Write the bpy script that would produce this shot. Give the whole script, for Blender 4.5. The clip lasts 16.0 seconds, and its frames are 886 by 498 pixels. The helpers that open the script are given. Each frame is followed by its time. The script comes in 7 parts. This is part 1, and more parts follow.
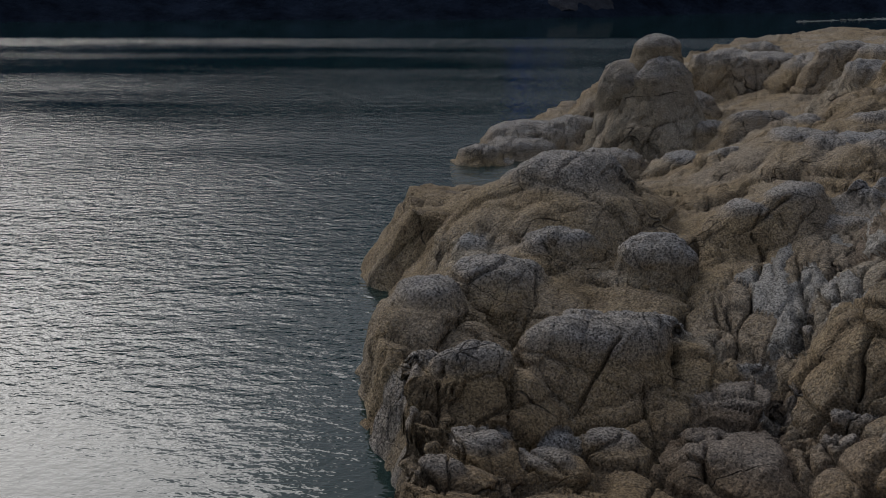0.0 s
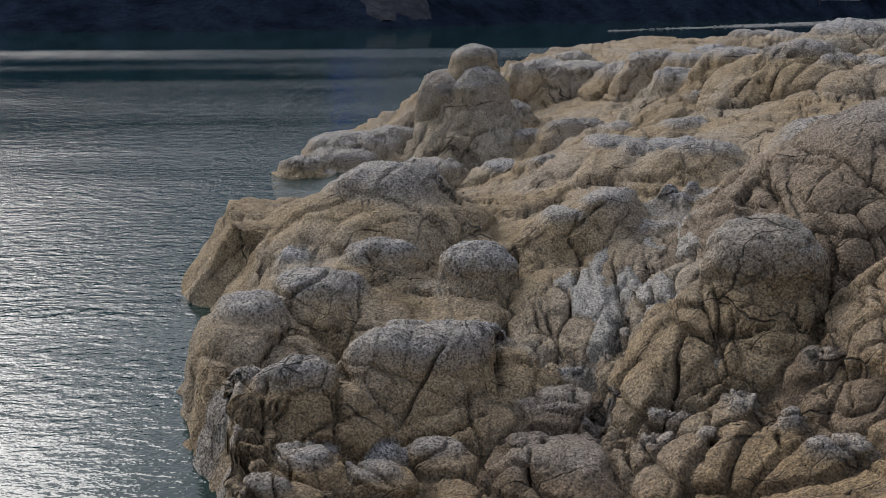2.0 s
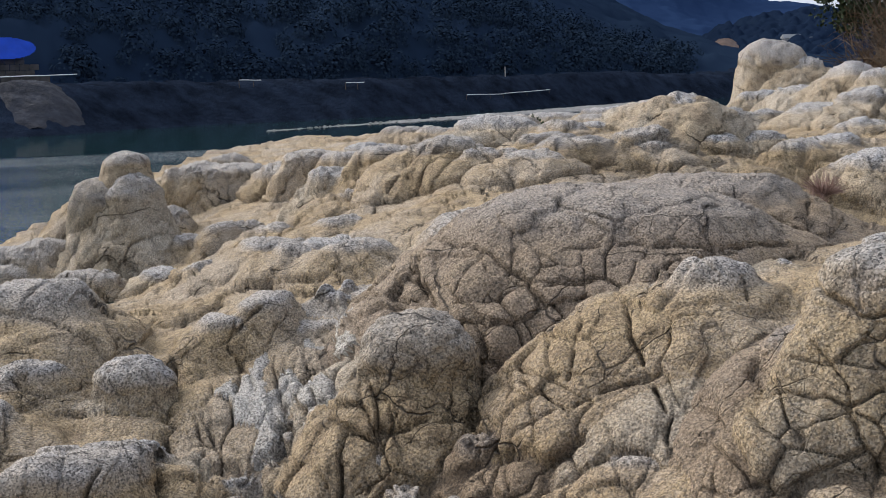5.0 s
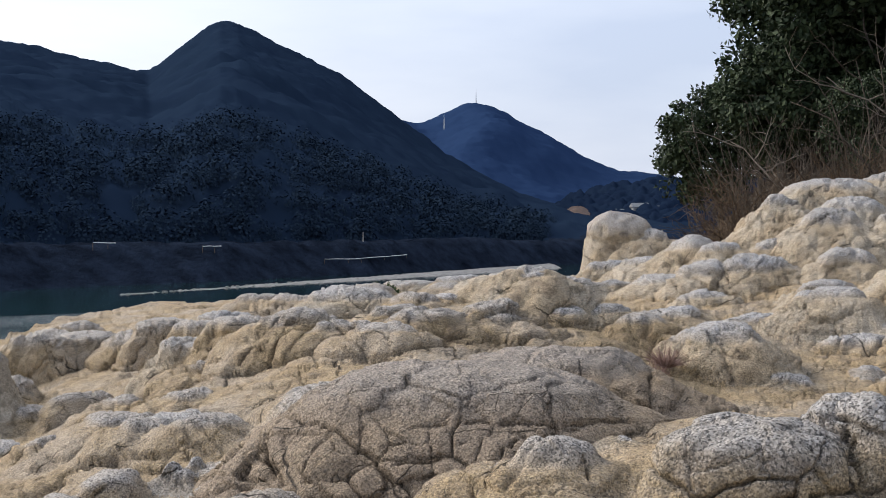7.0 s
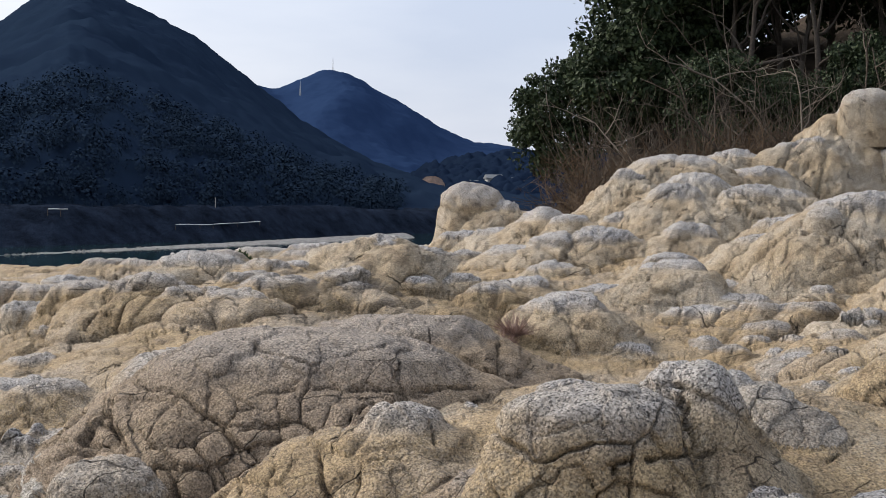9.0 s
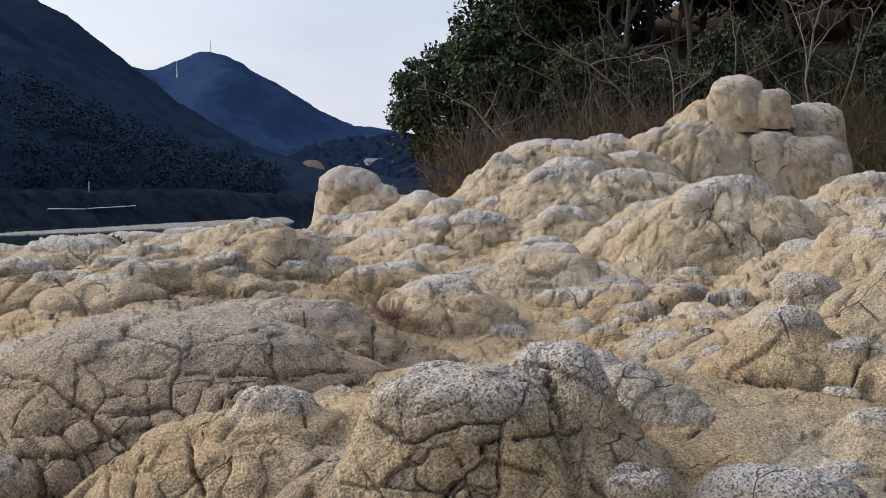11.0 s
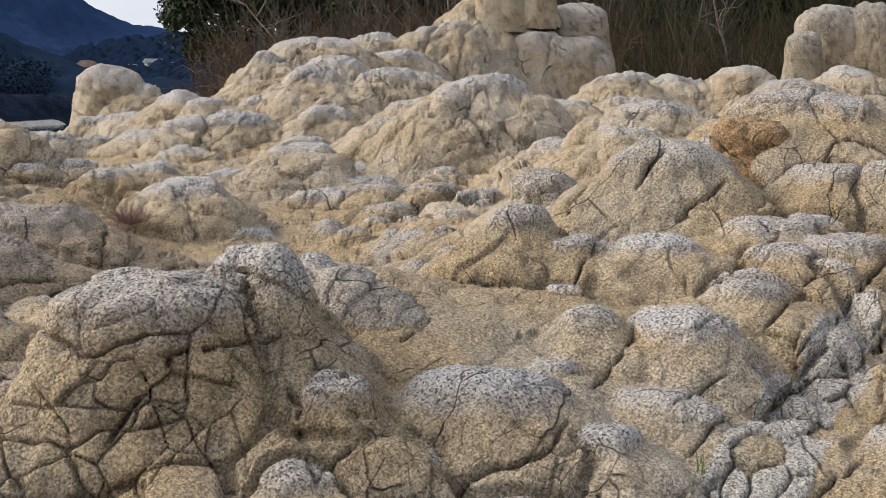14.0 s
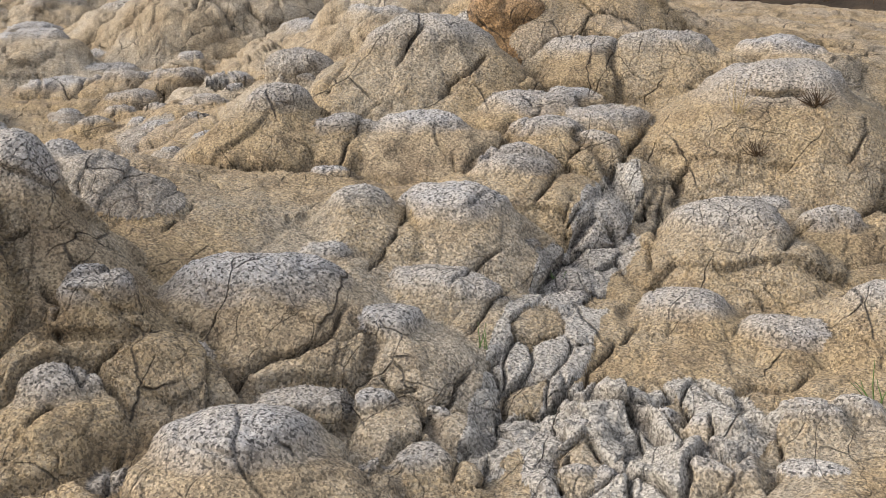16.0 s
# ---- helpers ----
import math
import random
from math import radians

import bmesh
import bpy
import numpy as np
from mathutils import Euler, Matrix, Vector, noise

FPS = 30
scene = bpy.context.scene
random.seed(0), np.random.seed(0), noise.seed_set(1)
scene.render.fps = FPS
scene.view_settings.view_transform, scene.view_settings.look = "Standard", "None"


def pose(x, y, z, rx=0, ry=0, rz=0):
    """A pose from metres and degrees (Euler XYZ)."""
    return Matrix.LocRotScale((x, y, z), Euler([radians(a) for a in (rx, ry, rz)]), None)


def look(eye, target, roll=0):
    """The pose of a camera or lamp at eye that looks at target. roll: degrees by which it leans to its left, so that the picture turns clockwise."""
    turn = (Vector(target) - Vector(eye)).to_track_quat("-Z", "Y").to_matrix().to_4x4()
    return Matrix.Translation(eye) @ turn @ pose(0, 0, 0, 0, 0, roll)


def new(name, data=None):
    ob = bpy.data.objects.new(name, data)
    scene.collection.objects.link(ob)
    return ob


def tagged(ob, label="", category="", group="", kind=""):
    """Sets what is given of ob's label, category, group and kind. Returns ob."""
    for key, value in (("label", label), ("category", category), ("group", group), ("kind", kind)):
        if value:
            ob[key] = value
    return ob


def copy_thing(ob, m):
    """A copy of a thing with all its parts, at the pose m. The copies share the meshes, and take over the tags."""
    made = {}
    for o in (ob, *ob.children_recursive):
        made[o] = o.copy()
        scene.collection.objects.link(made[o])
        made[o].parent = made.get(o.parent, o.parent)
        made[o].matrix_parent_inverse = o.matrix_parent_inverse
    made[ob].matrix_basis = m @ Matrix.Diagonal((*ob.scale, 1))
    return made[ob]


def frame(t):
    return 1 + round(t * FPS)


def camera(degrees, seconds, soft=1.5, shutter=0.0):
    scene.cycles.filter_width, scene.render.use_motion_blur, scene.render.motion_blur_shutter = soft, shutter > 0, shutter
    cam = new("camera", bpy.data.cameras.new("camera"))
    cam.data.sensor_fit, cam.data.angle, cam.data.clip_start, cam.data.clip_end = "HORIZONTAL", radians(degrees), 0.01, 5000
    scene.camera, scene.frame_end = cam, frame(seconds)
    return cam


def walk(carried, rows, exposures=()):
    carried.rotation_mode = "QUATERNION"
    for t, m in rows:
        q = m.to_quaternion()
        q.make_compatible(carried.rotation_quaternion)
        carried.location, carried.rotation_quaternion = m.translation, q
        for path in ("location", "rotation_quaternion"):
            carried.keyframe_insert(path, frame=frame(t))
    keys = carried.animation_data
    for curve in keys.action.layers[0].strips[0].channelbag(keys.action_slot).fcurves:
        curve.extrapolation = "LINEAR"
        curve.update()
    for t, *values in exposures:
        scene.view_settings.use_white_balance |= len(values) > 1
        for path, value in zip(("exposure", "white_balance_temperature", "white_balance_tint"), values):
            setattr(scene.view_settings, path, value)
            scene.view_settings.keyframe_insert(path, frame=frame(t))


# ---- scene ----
# ---- camera ----
EXPOSURES = [(0.0, -1.34, 5930, 10), (1.0, -0.68, 5980, 10), (2.0, -0.24, 5980, 10), (3.0, 0.24, 5930, 10), (3.6, 0.40, 5930, 10),
             (5.2, 0.50, 6080, 10), (7.5, 0.50, 6150, 10), (9.0, 0.46, 6300, 10), (13.0, 0.54, 6450, 10), (16.0, 0.62, 6620, 10)]
cam = camera(38.47, 16.0, 0.9)
walk(cam, [
    (0.0, pose(-0.296, 0.136, 2.806, 77.70, 0, -0.00) @ pose(0, 0, 0, 0, 0, 0.11)),
    (0.5, pose(-0.289, 0.161, 2.796, 77.33, 0, -3.72) @ pose(0, 0, 0, 0, 0, -0.35)),
    (1.0, pose(-0.280, 0.172, 2.803, 77.64, 0, -6.51) @ pose(0, 0, 0, 0, 0, 0.01)),
    (1.5, pose(-0.272, 0.174, 2.805, 77.75, 0, -7.75) @ pose(0, 0, 0, 0, 0, 0.33)),
    (2.0, pose(-0.267, 0.156, 2.814, 78.17, 0, -8.02) @ pose(0, 0, 0, 0, 0, 0.14)),
    (2.5, pose(-0.259, 0.137, 2.825, 79.03, 0, -8.59) @ pose(0, 0, 0, 0, 0, 0.17)),
    (3.0, pose(-0.235, 0.123, 2.829, 79.83, 0, -10.00) @ pose(0, 0, 0, 0, 0, -0.14)),
    (3.5, pose(-0.205, 0.139, 2.834, 80.48, 0, -12.74) @ pose(0, 0, 0, 0, 0, -0.53)),
    (4.0, pose(-0.178, 0.154, 2.838, 81.27, 0, -16.97) @ pose(0, 0, 0, 0, 0, -1.09)),
    (4.5, pose(-0.160, 0.154, 2.845, 81.77, 0, -20.60) @ pose(0, 0, 0, 0, 0, -1.10)),
    (5.0, pose(-0.144, 0.148, 2.857, 82.42, 0, -22.97) @ pose(0, 0, 0, 0, 0, -1.26)),
    (5.2, pose(-0.134, 0.141, 2.864, 82.90, 0, -23.89) @ pose(0, 0, 0, 0, 0, -0.91)),
    (7.3, pose(-0.150, -0.045, 2.991, 90.16, 0, -30.24) @ pose(0, 0, 0, 0, 0, -0.56)),
    (7.5, pose(-0.150, -0.060, 2.995, 90.22, 0, -30.79) @ pose(0, 0, 0, 0, 0, -0.38)),
    (8.0, pose(-0.140, -0.072, 2.984, 89.78, 0, -32.69) @ pose(0, 0, 0, 0, 0, 0.04)),
    (8.5, pose(-0.145, -0.071, 2.972, 88.97, 0, -34.51) @ pose(0, 0, 0, 0, 0, 0.47)),
    (9.0, pose(-0.154, -0.065, 2.970, 88.24, 0, -36.05) @ pose(0, 0, 0, 0, 0, 0.45)),
    (9.5, pose(-0.187, -0.092, 2.970, 88.14, 0, -37.32) @ pose(0, 0, 0, 0, 0, 0.23)),
    (10.0, pose(-0.200, -0.128, 2.962, 87.99, 0, -38.54) @ pose(0, 0, 0, 0, 0, 0.40)),
    (10.2, pose(-0.201, -0.143, 2.969, 87.89, 0, -39.29) @ pose(0, 0, 0, 0, 0, 0.39)),
    (12.3, pose(0.167, -0.113, 2.959, 87.10, 0, -43.08) @ pose(0, 0, 0, 0, 0, -0.14)),
    (12.5, pose(0.222, -0.115, 2.947, 86.90, 0, -42.80) @ pose(0, 0, 0, 0, 0, -0.99)),
    (13.0, pose(0.364, -0.170, 2.947, 86.07, 0, -44.44) @ pose(0, 0, 0, 0, 0, -1.60)),
    (13.5, pose(0.448, -0.183, 2.941, 85.08, 0, -48.58) @ pose(0, 0, 0, 0, 0, 0.04)),
    (14.0, pose(0.493, -0.191, 2.923, 83.23, 0, -51.03) @ pose(0, 0, 0, 0, 0, 0.43)),
    (14.5, pose(0.532, -0.208, 2.909, 81.67, 0, -52.68) @ pose(0, 0, 0, 0, 0, -0.95)),
    (15.0, pose(0.550, -0.171, 2.885, 80.14, 0, -55.48) @ pose(0, 0, 0, 0, 0, -1.05)),
    (15.5, pose(0.584, -0.061, 2.843, 78.94, 0, -58.85) @ pose(0, 0, 0, 0, 0, -1.57)),
    (16.0, pose(0.675, 0.089, 2.822, 78.29, 0, -62.59) @ pose(0, 0, 0, 0, 0, -0.07)),
], EXPOSURES)


# ---- world and sun ----
SUN_AZ, SUN_EL = -31.0, 33.0
world = bpy.data.worlds.new("world")
scene.world = world
world.use_nodes = True
wn, wl = world.node_tree.nodes, world.node_tree.links
wn.clear()
w_out = wn.new("ShaderNodeOutputWorld")
w_bg = wn.new("ShaderNodeBackground")
w_bg.inputs["Strength"].default_value = 0.112
w_sky = wn.new("ShaderNodeTexSky")
w_sky.sky_type = "NISHITA"
w_sky.sun_disc = False
w_sky.sun_elevation = radians(SUN_EL)
w_sky.sun_rotation = radians(SUN_AZ)
w_sky.air_density, w_sky.dust_density = 1.0, 6.0
w_tc = wn.new("ShaderNodeTexCoord")
w_map = wn.new("ShaderNodeMapping")
w_map.inputs["Scale"].default_value = (1.0, 1.0, 4.5)
w_noise = wn.new("ShaderNodeTexNoise")
w_noise.inputs["Scale"].default_value = 2.3
w_noise.inputs["Detail"].default_value = 6.0
w_noise.inputs["Roughness"].default_value = 0.5
w_ramp = wn.new("ShaderNodeValToRGB")
w_ramp.color_ramp.elements[0].position, w_ramp.color_ramp.elements[0].color = 0.30, (4.9, 5.4, 6.6, 1)
w_ramp.color_ramp.elements[1].position, w_ramp.color_ramp.elements[1].color = 0.68, (7.4, 7.6, 8.2, 1)
w_mix = wn.new("ShaderNodeMixRGB")
w_mix.inputs["Fac"].default_value = 0.66
wl.new(w_tc.outputs["Generated"], w_map.inputs["Vector"])
wl.new(w_map.outputs["Vector"], w_noise.inputs["Vector"])
wl.new(w_noise.outputs["Fac"], w_ramp.inputs["Fac"])
wl.new(w_sky.outputs["Color"], w_mix.inputs["Color1"])
wl.new(w_ramp.outputs["Color"], w_mix.inputs["Color2"])
wl.new(w_mix.outputs["Color"], w_bg.inputs["Color"])
wl.new(w_bg.outputs["Background"], w_out.inputs["Surface"])

sun = new("sun", bpy.data.lights.new("sun", "SUN"))
sun.data.energy, sun.data.angle, sun.data.color = 3.0, radians(44), (1.0, 0.92, 0.82)
_a, _e = radians(SUN_AZ), radians(SUN_EL)
sun.matrix_world = look((0, 0, 0), (-math.sin(_a) * math.cos(_e), -math.cos(_a) * math.cos(_e), -math.sin(_e)))


# ---- numeric noise ----
def cell_hash(i, j, k, s):
    h = (i.astype(np.int64) * 374761393 + j.astype(np.int64) * 668265263 + k.astype(np.int64) * 1440662683 + s * 974711) & 0xFFFFFFFF
    h = ((h ^ (h >> 13)) * 1274126177) & 0xFFFFFFFF
    h = ((h ^ (h >> 15)) * 2246822519) & 0xFFFFFFFF
    return ((h ^ (h >> 16)) & 0xFFFFFF) / float(0xFFFFFF)


def value_noise(x, y, z, s=0):
    i, j, k = np.floor(x), np.floor(y), np.floor(z)
    u, v, w = x - i, y - j, z - k
    u, v, w = (q * q * q * (q * (q * 6 - 15) + 10) for q in (u, v, w))
    total = 0
    for a in (0, 1):
        for b in (0, 1):
            for c in (0, 1):
                total = total + cell_hash(i + a, j + b, k + c, s) * (u if a else 1 - u) * (v if b else 1 - v) * (w if c else 1 - w)
    return total


def fbm(x, y, z, s=0, octaves=4):
    """Fractal noise about 0, roughly -0.5 to 0.5."""
    total, amp, norm = 0, 1.0, 0
    for o in range(octaves):
        total = total + amp * (value_noise(x * 2 ** o, y * 2 ** o, z * 2 ** o, s + o) - 0.5)
        norm += amp
        amp *= 0.5
    return total / norm * 1.4


def cells(x, y, size, s):
    """Broken plates: the distance to the joint round each plate (0 at the joint), and a number for each plate."""
    x, y = x / size, y / size
    i, j = np.floor(x), np.floor(y)
    f1, f2, ident = np.full(x.shape, 9.0), np.full(x.shape, 9.0), np.zeros(x.shape)
    zero = np.zeros(x.shape)
    for a in (-1, 0, 1):
        for b in (-1, 0, 1):
            px = i + a + 0.15 + 0.7 * cell_hash(i + a, j + b, zero, s)
            py = j + b + 0.15 + 0.7 * cell_hash(i + a, j + b, zero + 1, s)
            d = np.hypot(px - x, py - y)
            near = d < f1
            f2 = np.where(near, f1, np.minimum(f2, d))
            ident = np.where(near, cell_hash(i + a, j + b, zero + 2, s), ident)
            f1 = np.where(near, d, f1)
    return (f2 - f1) * size, ident


def cells3(x, y, z, s):
    """The same in space, for plates of size 1."""
    i, j, k = np.floor(x), np.floor(y), np.floor(z)
    f1, f2, ident = np.full(x.shape, 9.0), np.full(x.shape, 9.0), np.zeros(x.shape)
    for a in (-1, 0, 1):
        for b in (-1, 0, 1):
            for c in (-1, 0, 1):
                u, v, w = i + a, j + b, k + c
                d = np.sqrt((u + cell_hash(u, v, w, s) - x) ** 2 + (v + cell_hash(u, v, w, s + 1) - y) ** 2 + (w + cell_hash(u, v, w, s + 2) - z) ** 2)
                near = d < f1
                f2 = np.where(near, f1, np.minimum(f2, d))
                ident = np.where(near, cell_hash(u, v, w, s + 3), ident)
                f1 = np.where(near, d, f1)
    return f2 - f1, ident


def smooth(a, b, x):
    q = np.clip((x - a) / (b - a), 0, 1)
    return q * q * (3 - 2 * q)


# ---- mesh helpers ----
def mesh_of(name, verts, faces, material=None, flat=False):
    """A mesh from arrays of corners and of three- or four-cornered faces."""
    me = bpy.data.meshes.new(name)
    verts, faces = np.asarray(verts, np.float32), np.asarray(faces, np.int32)
    n, k = faces.shape
    me.vertices.add(len(verts))
    me.vertices.foreach_set("co", verts.ravel())
    me.loops.add(n * k)
    me.loops.foreach_set("vertex_index", faces.ravel())
    me.polygons.add(n)
    me.polygons.foreach_set("loop_start", np.arange(0, n * k, k, dtype=np.int32))
    me.polygons.foreach_set("use_smooth", np.full(n, not flat))
    me.update(calc_edges=True)
    me.validate()
    if material:
        me.materials.append(material)
    return me


def with_wash(me, values, dirt):
    """How far each corner belongs to a cap that the river has washed clean, and how far to a joint packed with dirt."""
    me.attributes.new("dirt", "FLOAT", "POINT").data.foreach_set("value", np.asarray(dirt, np.float32))
    me.attributes.new("wash", "FLOAT", "POINT").data.foreach_set("value", np.asarray(values, np.float32))
    return me


def part(name, me, parent, label=""):
    ob = new(name, me)
    ob.parent = parent
    return tagged(ob, label)


def grid_faces(rows, cols, wrap=False):
    i = np.arange(rows - 1)[:, None] * cols
    j = np.arange(cols if wrap else cols - 1)[None, :]
    k = (j + 1) % cols
    return np.stack([i + j, i + k, i + cols + k, i + cols + j], -1).reshape(-1, 4)


def tubes(lines, sides=5):
    """Tapered tubes: a list of (points, radii), as one set of corners and faces."""
    vs, fs, base = [], [], 0
    for pts, radii in lines:
        pts = np.asarray(pts, float)
        n = len(pts)
        way = np.gradient(pts, axis=0)
        way /= np.linalg.norm(way, axis=1)[:, None] + 1e-9
        ref = np.array([0.31, 0.94, 0.12])
        a = np.cross(way, ref)
        a /= np.linalg.norm(a, axis=1)[:, None] + 1e-9
        b = np.cross(way, a)
        ang = np.arange(sides) * 2 * math.pi / sides
        ring = pts[:, None] + np.asarray(radii)[:, None, None] * (a[:, None] * np.cos(ang)[None, :, None] + b[:, None] * np.sin(ang)[None, :, None])
        vs.append(ring.reshape(-1, 3))
        fs.append(grid_faces(n, sides, True) + base)
        base += n * sides
    return np.concatenate(vs), np.concatenate(fs)


def box(w, d, h, bevel=0.0):
    bm = bmesh.new()
    bmesh.ops.create_cube(bm, size=1)
    bmesh.ops.scale(bm, vec=(w, d, h), verts=bm.verts)
    bmesh.ops.translate(bm, vec=(0, 0, h / 2), verts=bm.verts)
    if bevel:
        bmesh.ops.bevel(bm, geom=bm.edges[:], offset=bevel, segments=2, affect="EDGES")
    return bm


def from_bm(name, bm, material):
    me = bpy.data.meshes.new(name)
    bm.to_mesh(me)
    bm.free()
    me.materials.append(material)
    return me


# ---- materials ----
def shader(name, rough=0.8):
    m = bpy.data.materials.new(name)
    m.use_nodes = True
    n = m.node_tree.nodes
    b = n["Principled BSDF"]
    b.inputs["Roughness"].default_value = rough
    b.inputs["Specular IOR Level"].default_value = 0.3
    return m, n, m.node_tree.links, b


def tex_noise(n, l, vec, scale, detail=4.0, rough=0.55):
    t = n.new("ShaderNodeTexNoise")
    t.inputs["Scale"].default_value, t.inputs["Detail"].default_value, t.inputs["Roughness"].default_value = scale, detail, rough
    if vec:
        l.new(vec, t.inputs["Vector"])
    return t.outputs["Fac"]


def ramp(n, l, fac, lo, hi, a=(0, 0, 0), b=(1, 1, 1)):
    r = n.new("ShaderNodeValToRGB")
    e = r.color_ramp.elements
    e[0].position, e[0].color, e[1].position, e[1].color = lo, (*a, 1), hi, (*b, 1)
    l.new(fac, r.inputs["Fac"])
    return r.outputs["Color"]


def mix(n, l, fac, a, b, mode="MIX"):
    q = n.new("ShaderNodeMixRGB")
    q.blend_type = mode
    for sock, v in (("Fac", fac), ("Color1", a), ("Color2", b)):
        if isinstance(v, (int, float)):
            q.inputs[sock].default_value = v
        elif isinstance(v, tuple):
            q.inputs[sock].default_value = (*v, 1)
        else:
            l.new(v, q.inputs[sock])
    return q.outputs["Color"]


def calc(n, l, op, a, b):
    q = n.new("ShaderNodeMath")
    q.operation = op
    for k, v in enumerate((a, b)):
        if isinstance(v, (int, float)):
            q.inputs[k].default_value = v
        else:
            l.new(v, q.inputs[k])
    return q.outputs["Value"]


def bump(n, l, b, height, strength, distance):
    q = n.new("ShaderNodeBump")
    q.inputs["Strength"].default_value, q.inputs["Distance"].default_value = strength, distance
    l.new(height, q.inputs["Height"])
    l.new(q.outputs["Normal"], b.inputs["Normal"])
    return q


def granite(name, pale, ochre, tan):
    """Coarse granite with dark mica grains: caps washed pale, flanks iron-stained, browner beside the river."""
    m, n, l, b = shader(name, 0.82)
    geo = n.new("ShaderNodeNewGeometry")
    pos = geo.outputs["Position"]
    sep = n.new("ShaderNodeSeparateXYZ")
    l.new(geo.outputs["Normal"], sep.inputs["Vector"])
    wash = n.new("ShaderNodeAttribute")
    wash.attribute_name = "wash"
    big = tex_noise(n, l, pos, 0.9, 4)
    mid = tex_noise(n, l, pos, 4.5, 5, 0.6)
    fine = tex_noise(n, l, pos, 38.0, 4, 0.65)
    info = n.new("ShaderNodeObjectInfo")
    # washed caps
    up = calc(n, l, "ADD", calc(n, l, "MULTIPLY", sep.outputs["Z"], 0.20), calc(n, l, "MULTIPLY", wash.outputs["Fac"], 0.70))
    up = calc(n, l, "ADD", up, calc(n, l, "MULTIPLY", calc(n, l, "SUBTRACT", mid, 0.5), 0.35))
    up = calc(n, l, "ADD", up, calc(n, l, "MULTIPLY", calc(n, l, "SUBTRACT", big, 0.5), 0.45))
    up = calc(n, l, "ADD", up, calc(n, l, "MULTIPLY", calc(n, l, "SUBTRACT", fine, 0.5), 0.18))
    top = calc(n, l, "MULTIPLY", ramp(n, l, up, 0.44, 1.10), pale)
    stain = ramp(n, l, calc(n, l, "ADD", big, calc(n, l, "MULTIPLY", calc(n, l, "SUBTRACT", fine, 0.5), 0.45)), 0.37, 0.58)
    stain = calc(n, l, "MULTIPLY", stain, ochre)
    col = mix(n, l, stain, tan, (0.425, 0.318, 0.18))
    dark = ramp(n, l, calc(n, l, "ADD", mid, calc(n, l, "MULTIPLY", calc(n, l, "SUBTRACT", big, 0.5), 0.8)), 0.50, 0.74)
    col = mix(n, l, calc(n, l, "MULTIPLY", dark, 0.55), col, (0.15, 0.105, 0.065))
    # brown river stain
    place = n.new("ShaderNodeSeparateXYZ")
    l.new(pos, place.inputs["Vector"])
    reach = calc(n, l, "MAXIMUM", calc(n, l, "SUBTRACT", place.outputs["X"], 2.4), calc(n, l, "MULTIPLY", calc(n, l, "SUBTRACT", place.outputs["Y"], 6.2), 0.7))
    reach = calc(n, l, "ADD", reach, calc(n, l, "MULTIPLY", calc(n, l, "SUBTRACT", big, 0.5), 2.4))
    river = n.new("ShaderNodeMapRange")
    river.inputs["From Min"].default_value, river.inputs["From Max"].default_value = -0.4, 1.6
    river.inputs["To Min"].default_value, river.inputs["To Max"].default_value = 0.6, 0.0
    l.new(reach, river.inputs["Value"])
    col = mix(n, l, river.outputs["Result"], col, mix(n, l, 1.0, col, (0.62, 0.53, 0.43), "MULTIPLY"))
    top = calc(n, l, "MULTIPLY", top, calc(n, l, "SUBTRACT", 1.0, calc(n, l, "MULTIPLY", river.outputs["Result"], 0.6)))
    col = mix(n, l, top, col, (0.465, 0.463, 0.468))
    # straight hairline joints, on part of the surface
    warp = n.new("ShaderNodeVectorMath")
    warp.operation = "MULTIPLY_ADD"
    wtex = n.new("ShaderNodeTexNoise")
    wtex.inputs["Scale"].default_value, wtex.inputs["Detail"].default_value = 2.2, 3.0
    l.new(pos, wtex.inputs["Vector"])
    l.new(wtex.outputs["Color"], warp.inputs[0])
    warp.inputs[1].default_value = (0.28, 0.28, 0.28)
    l.new(pos, warp.inputs[2])
    tilt = n.new("ShaderNodeMapping")
    tilt.inputs["Rotation"].default_value, tilt.inputs["Scale"].default_value = (0.4, 0.3, 0.7), (0.55, 1.5, 0.9)
    l.new(warp.outputs["Vector"], tilt.inputs["Vector"])
    joint = n.new("ShaderNodeTexVoronoi")
    joint.feature, joint.inputs["Scale"].default_value = "DISTANCE_TO_EDGE", 1.3
    l.new(tilt.outputs["Vector"], joint.inputs["Vector"])
    line = calc(n, l, "SUBTRACT", 1.0, ramp(n, l, joint.outputs["Distance"], 0.002, 0.011))
    line = calc(n, l, "MULTIPLY", line, ramp(n, l, tex_noise(n, l, pos, 1.7, 3), 0.50, 0.60))
    small = n.new("ShaderNodeMapping")
    small.inputs["Rotation"].default_value, small.inputs["Scale"].default_value = (0.2, 0.9, 0.3), (1.0, 1.6, 1.2)
    l.new(warp.outputs["Vector"], small.inputs["Vector"])
    chip = n.new("ShaderNodeTexVoronoi")
    chip.feature, chip.inputs["Scale"].default_value = "DISTANCE_TO_EDGE", 3.4
    l.new(small.outputs["Vector"], chip.inputs["Vector"])
    fissure = calc(n, l, "SUBTRACT", 1.0, ramp(n, l, chip.outputs["Distance"], 0.002, 0.022))
    fissure = calc(n, l, "MULTIPLY", fissure, ramp(n, l, tex_noise(n, l, pos, 1.3, 4), 0.50, 0.66))
    line = calc(n, l, "MAXIMUM", line, calc(n, l, "MULTIPLY", fissure, 0.74))
    dirt = n.new("ShaderNodeAttribute")
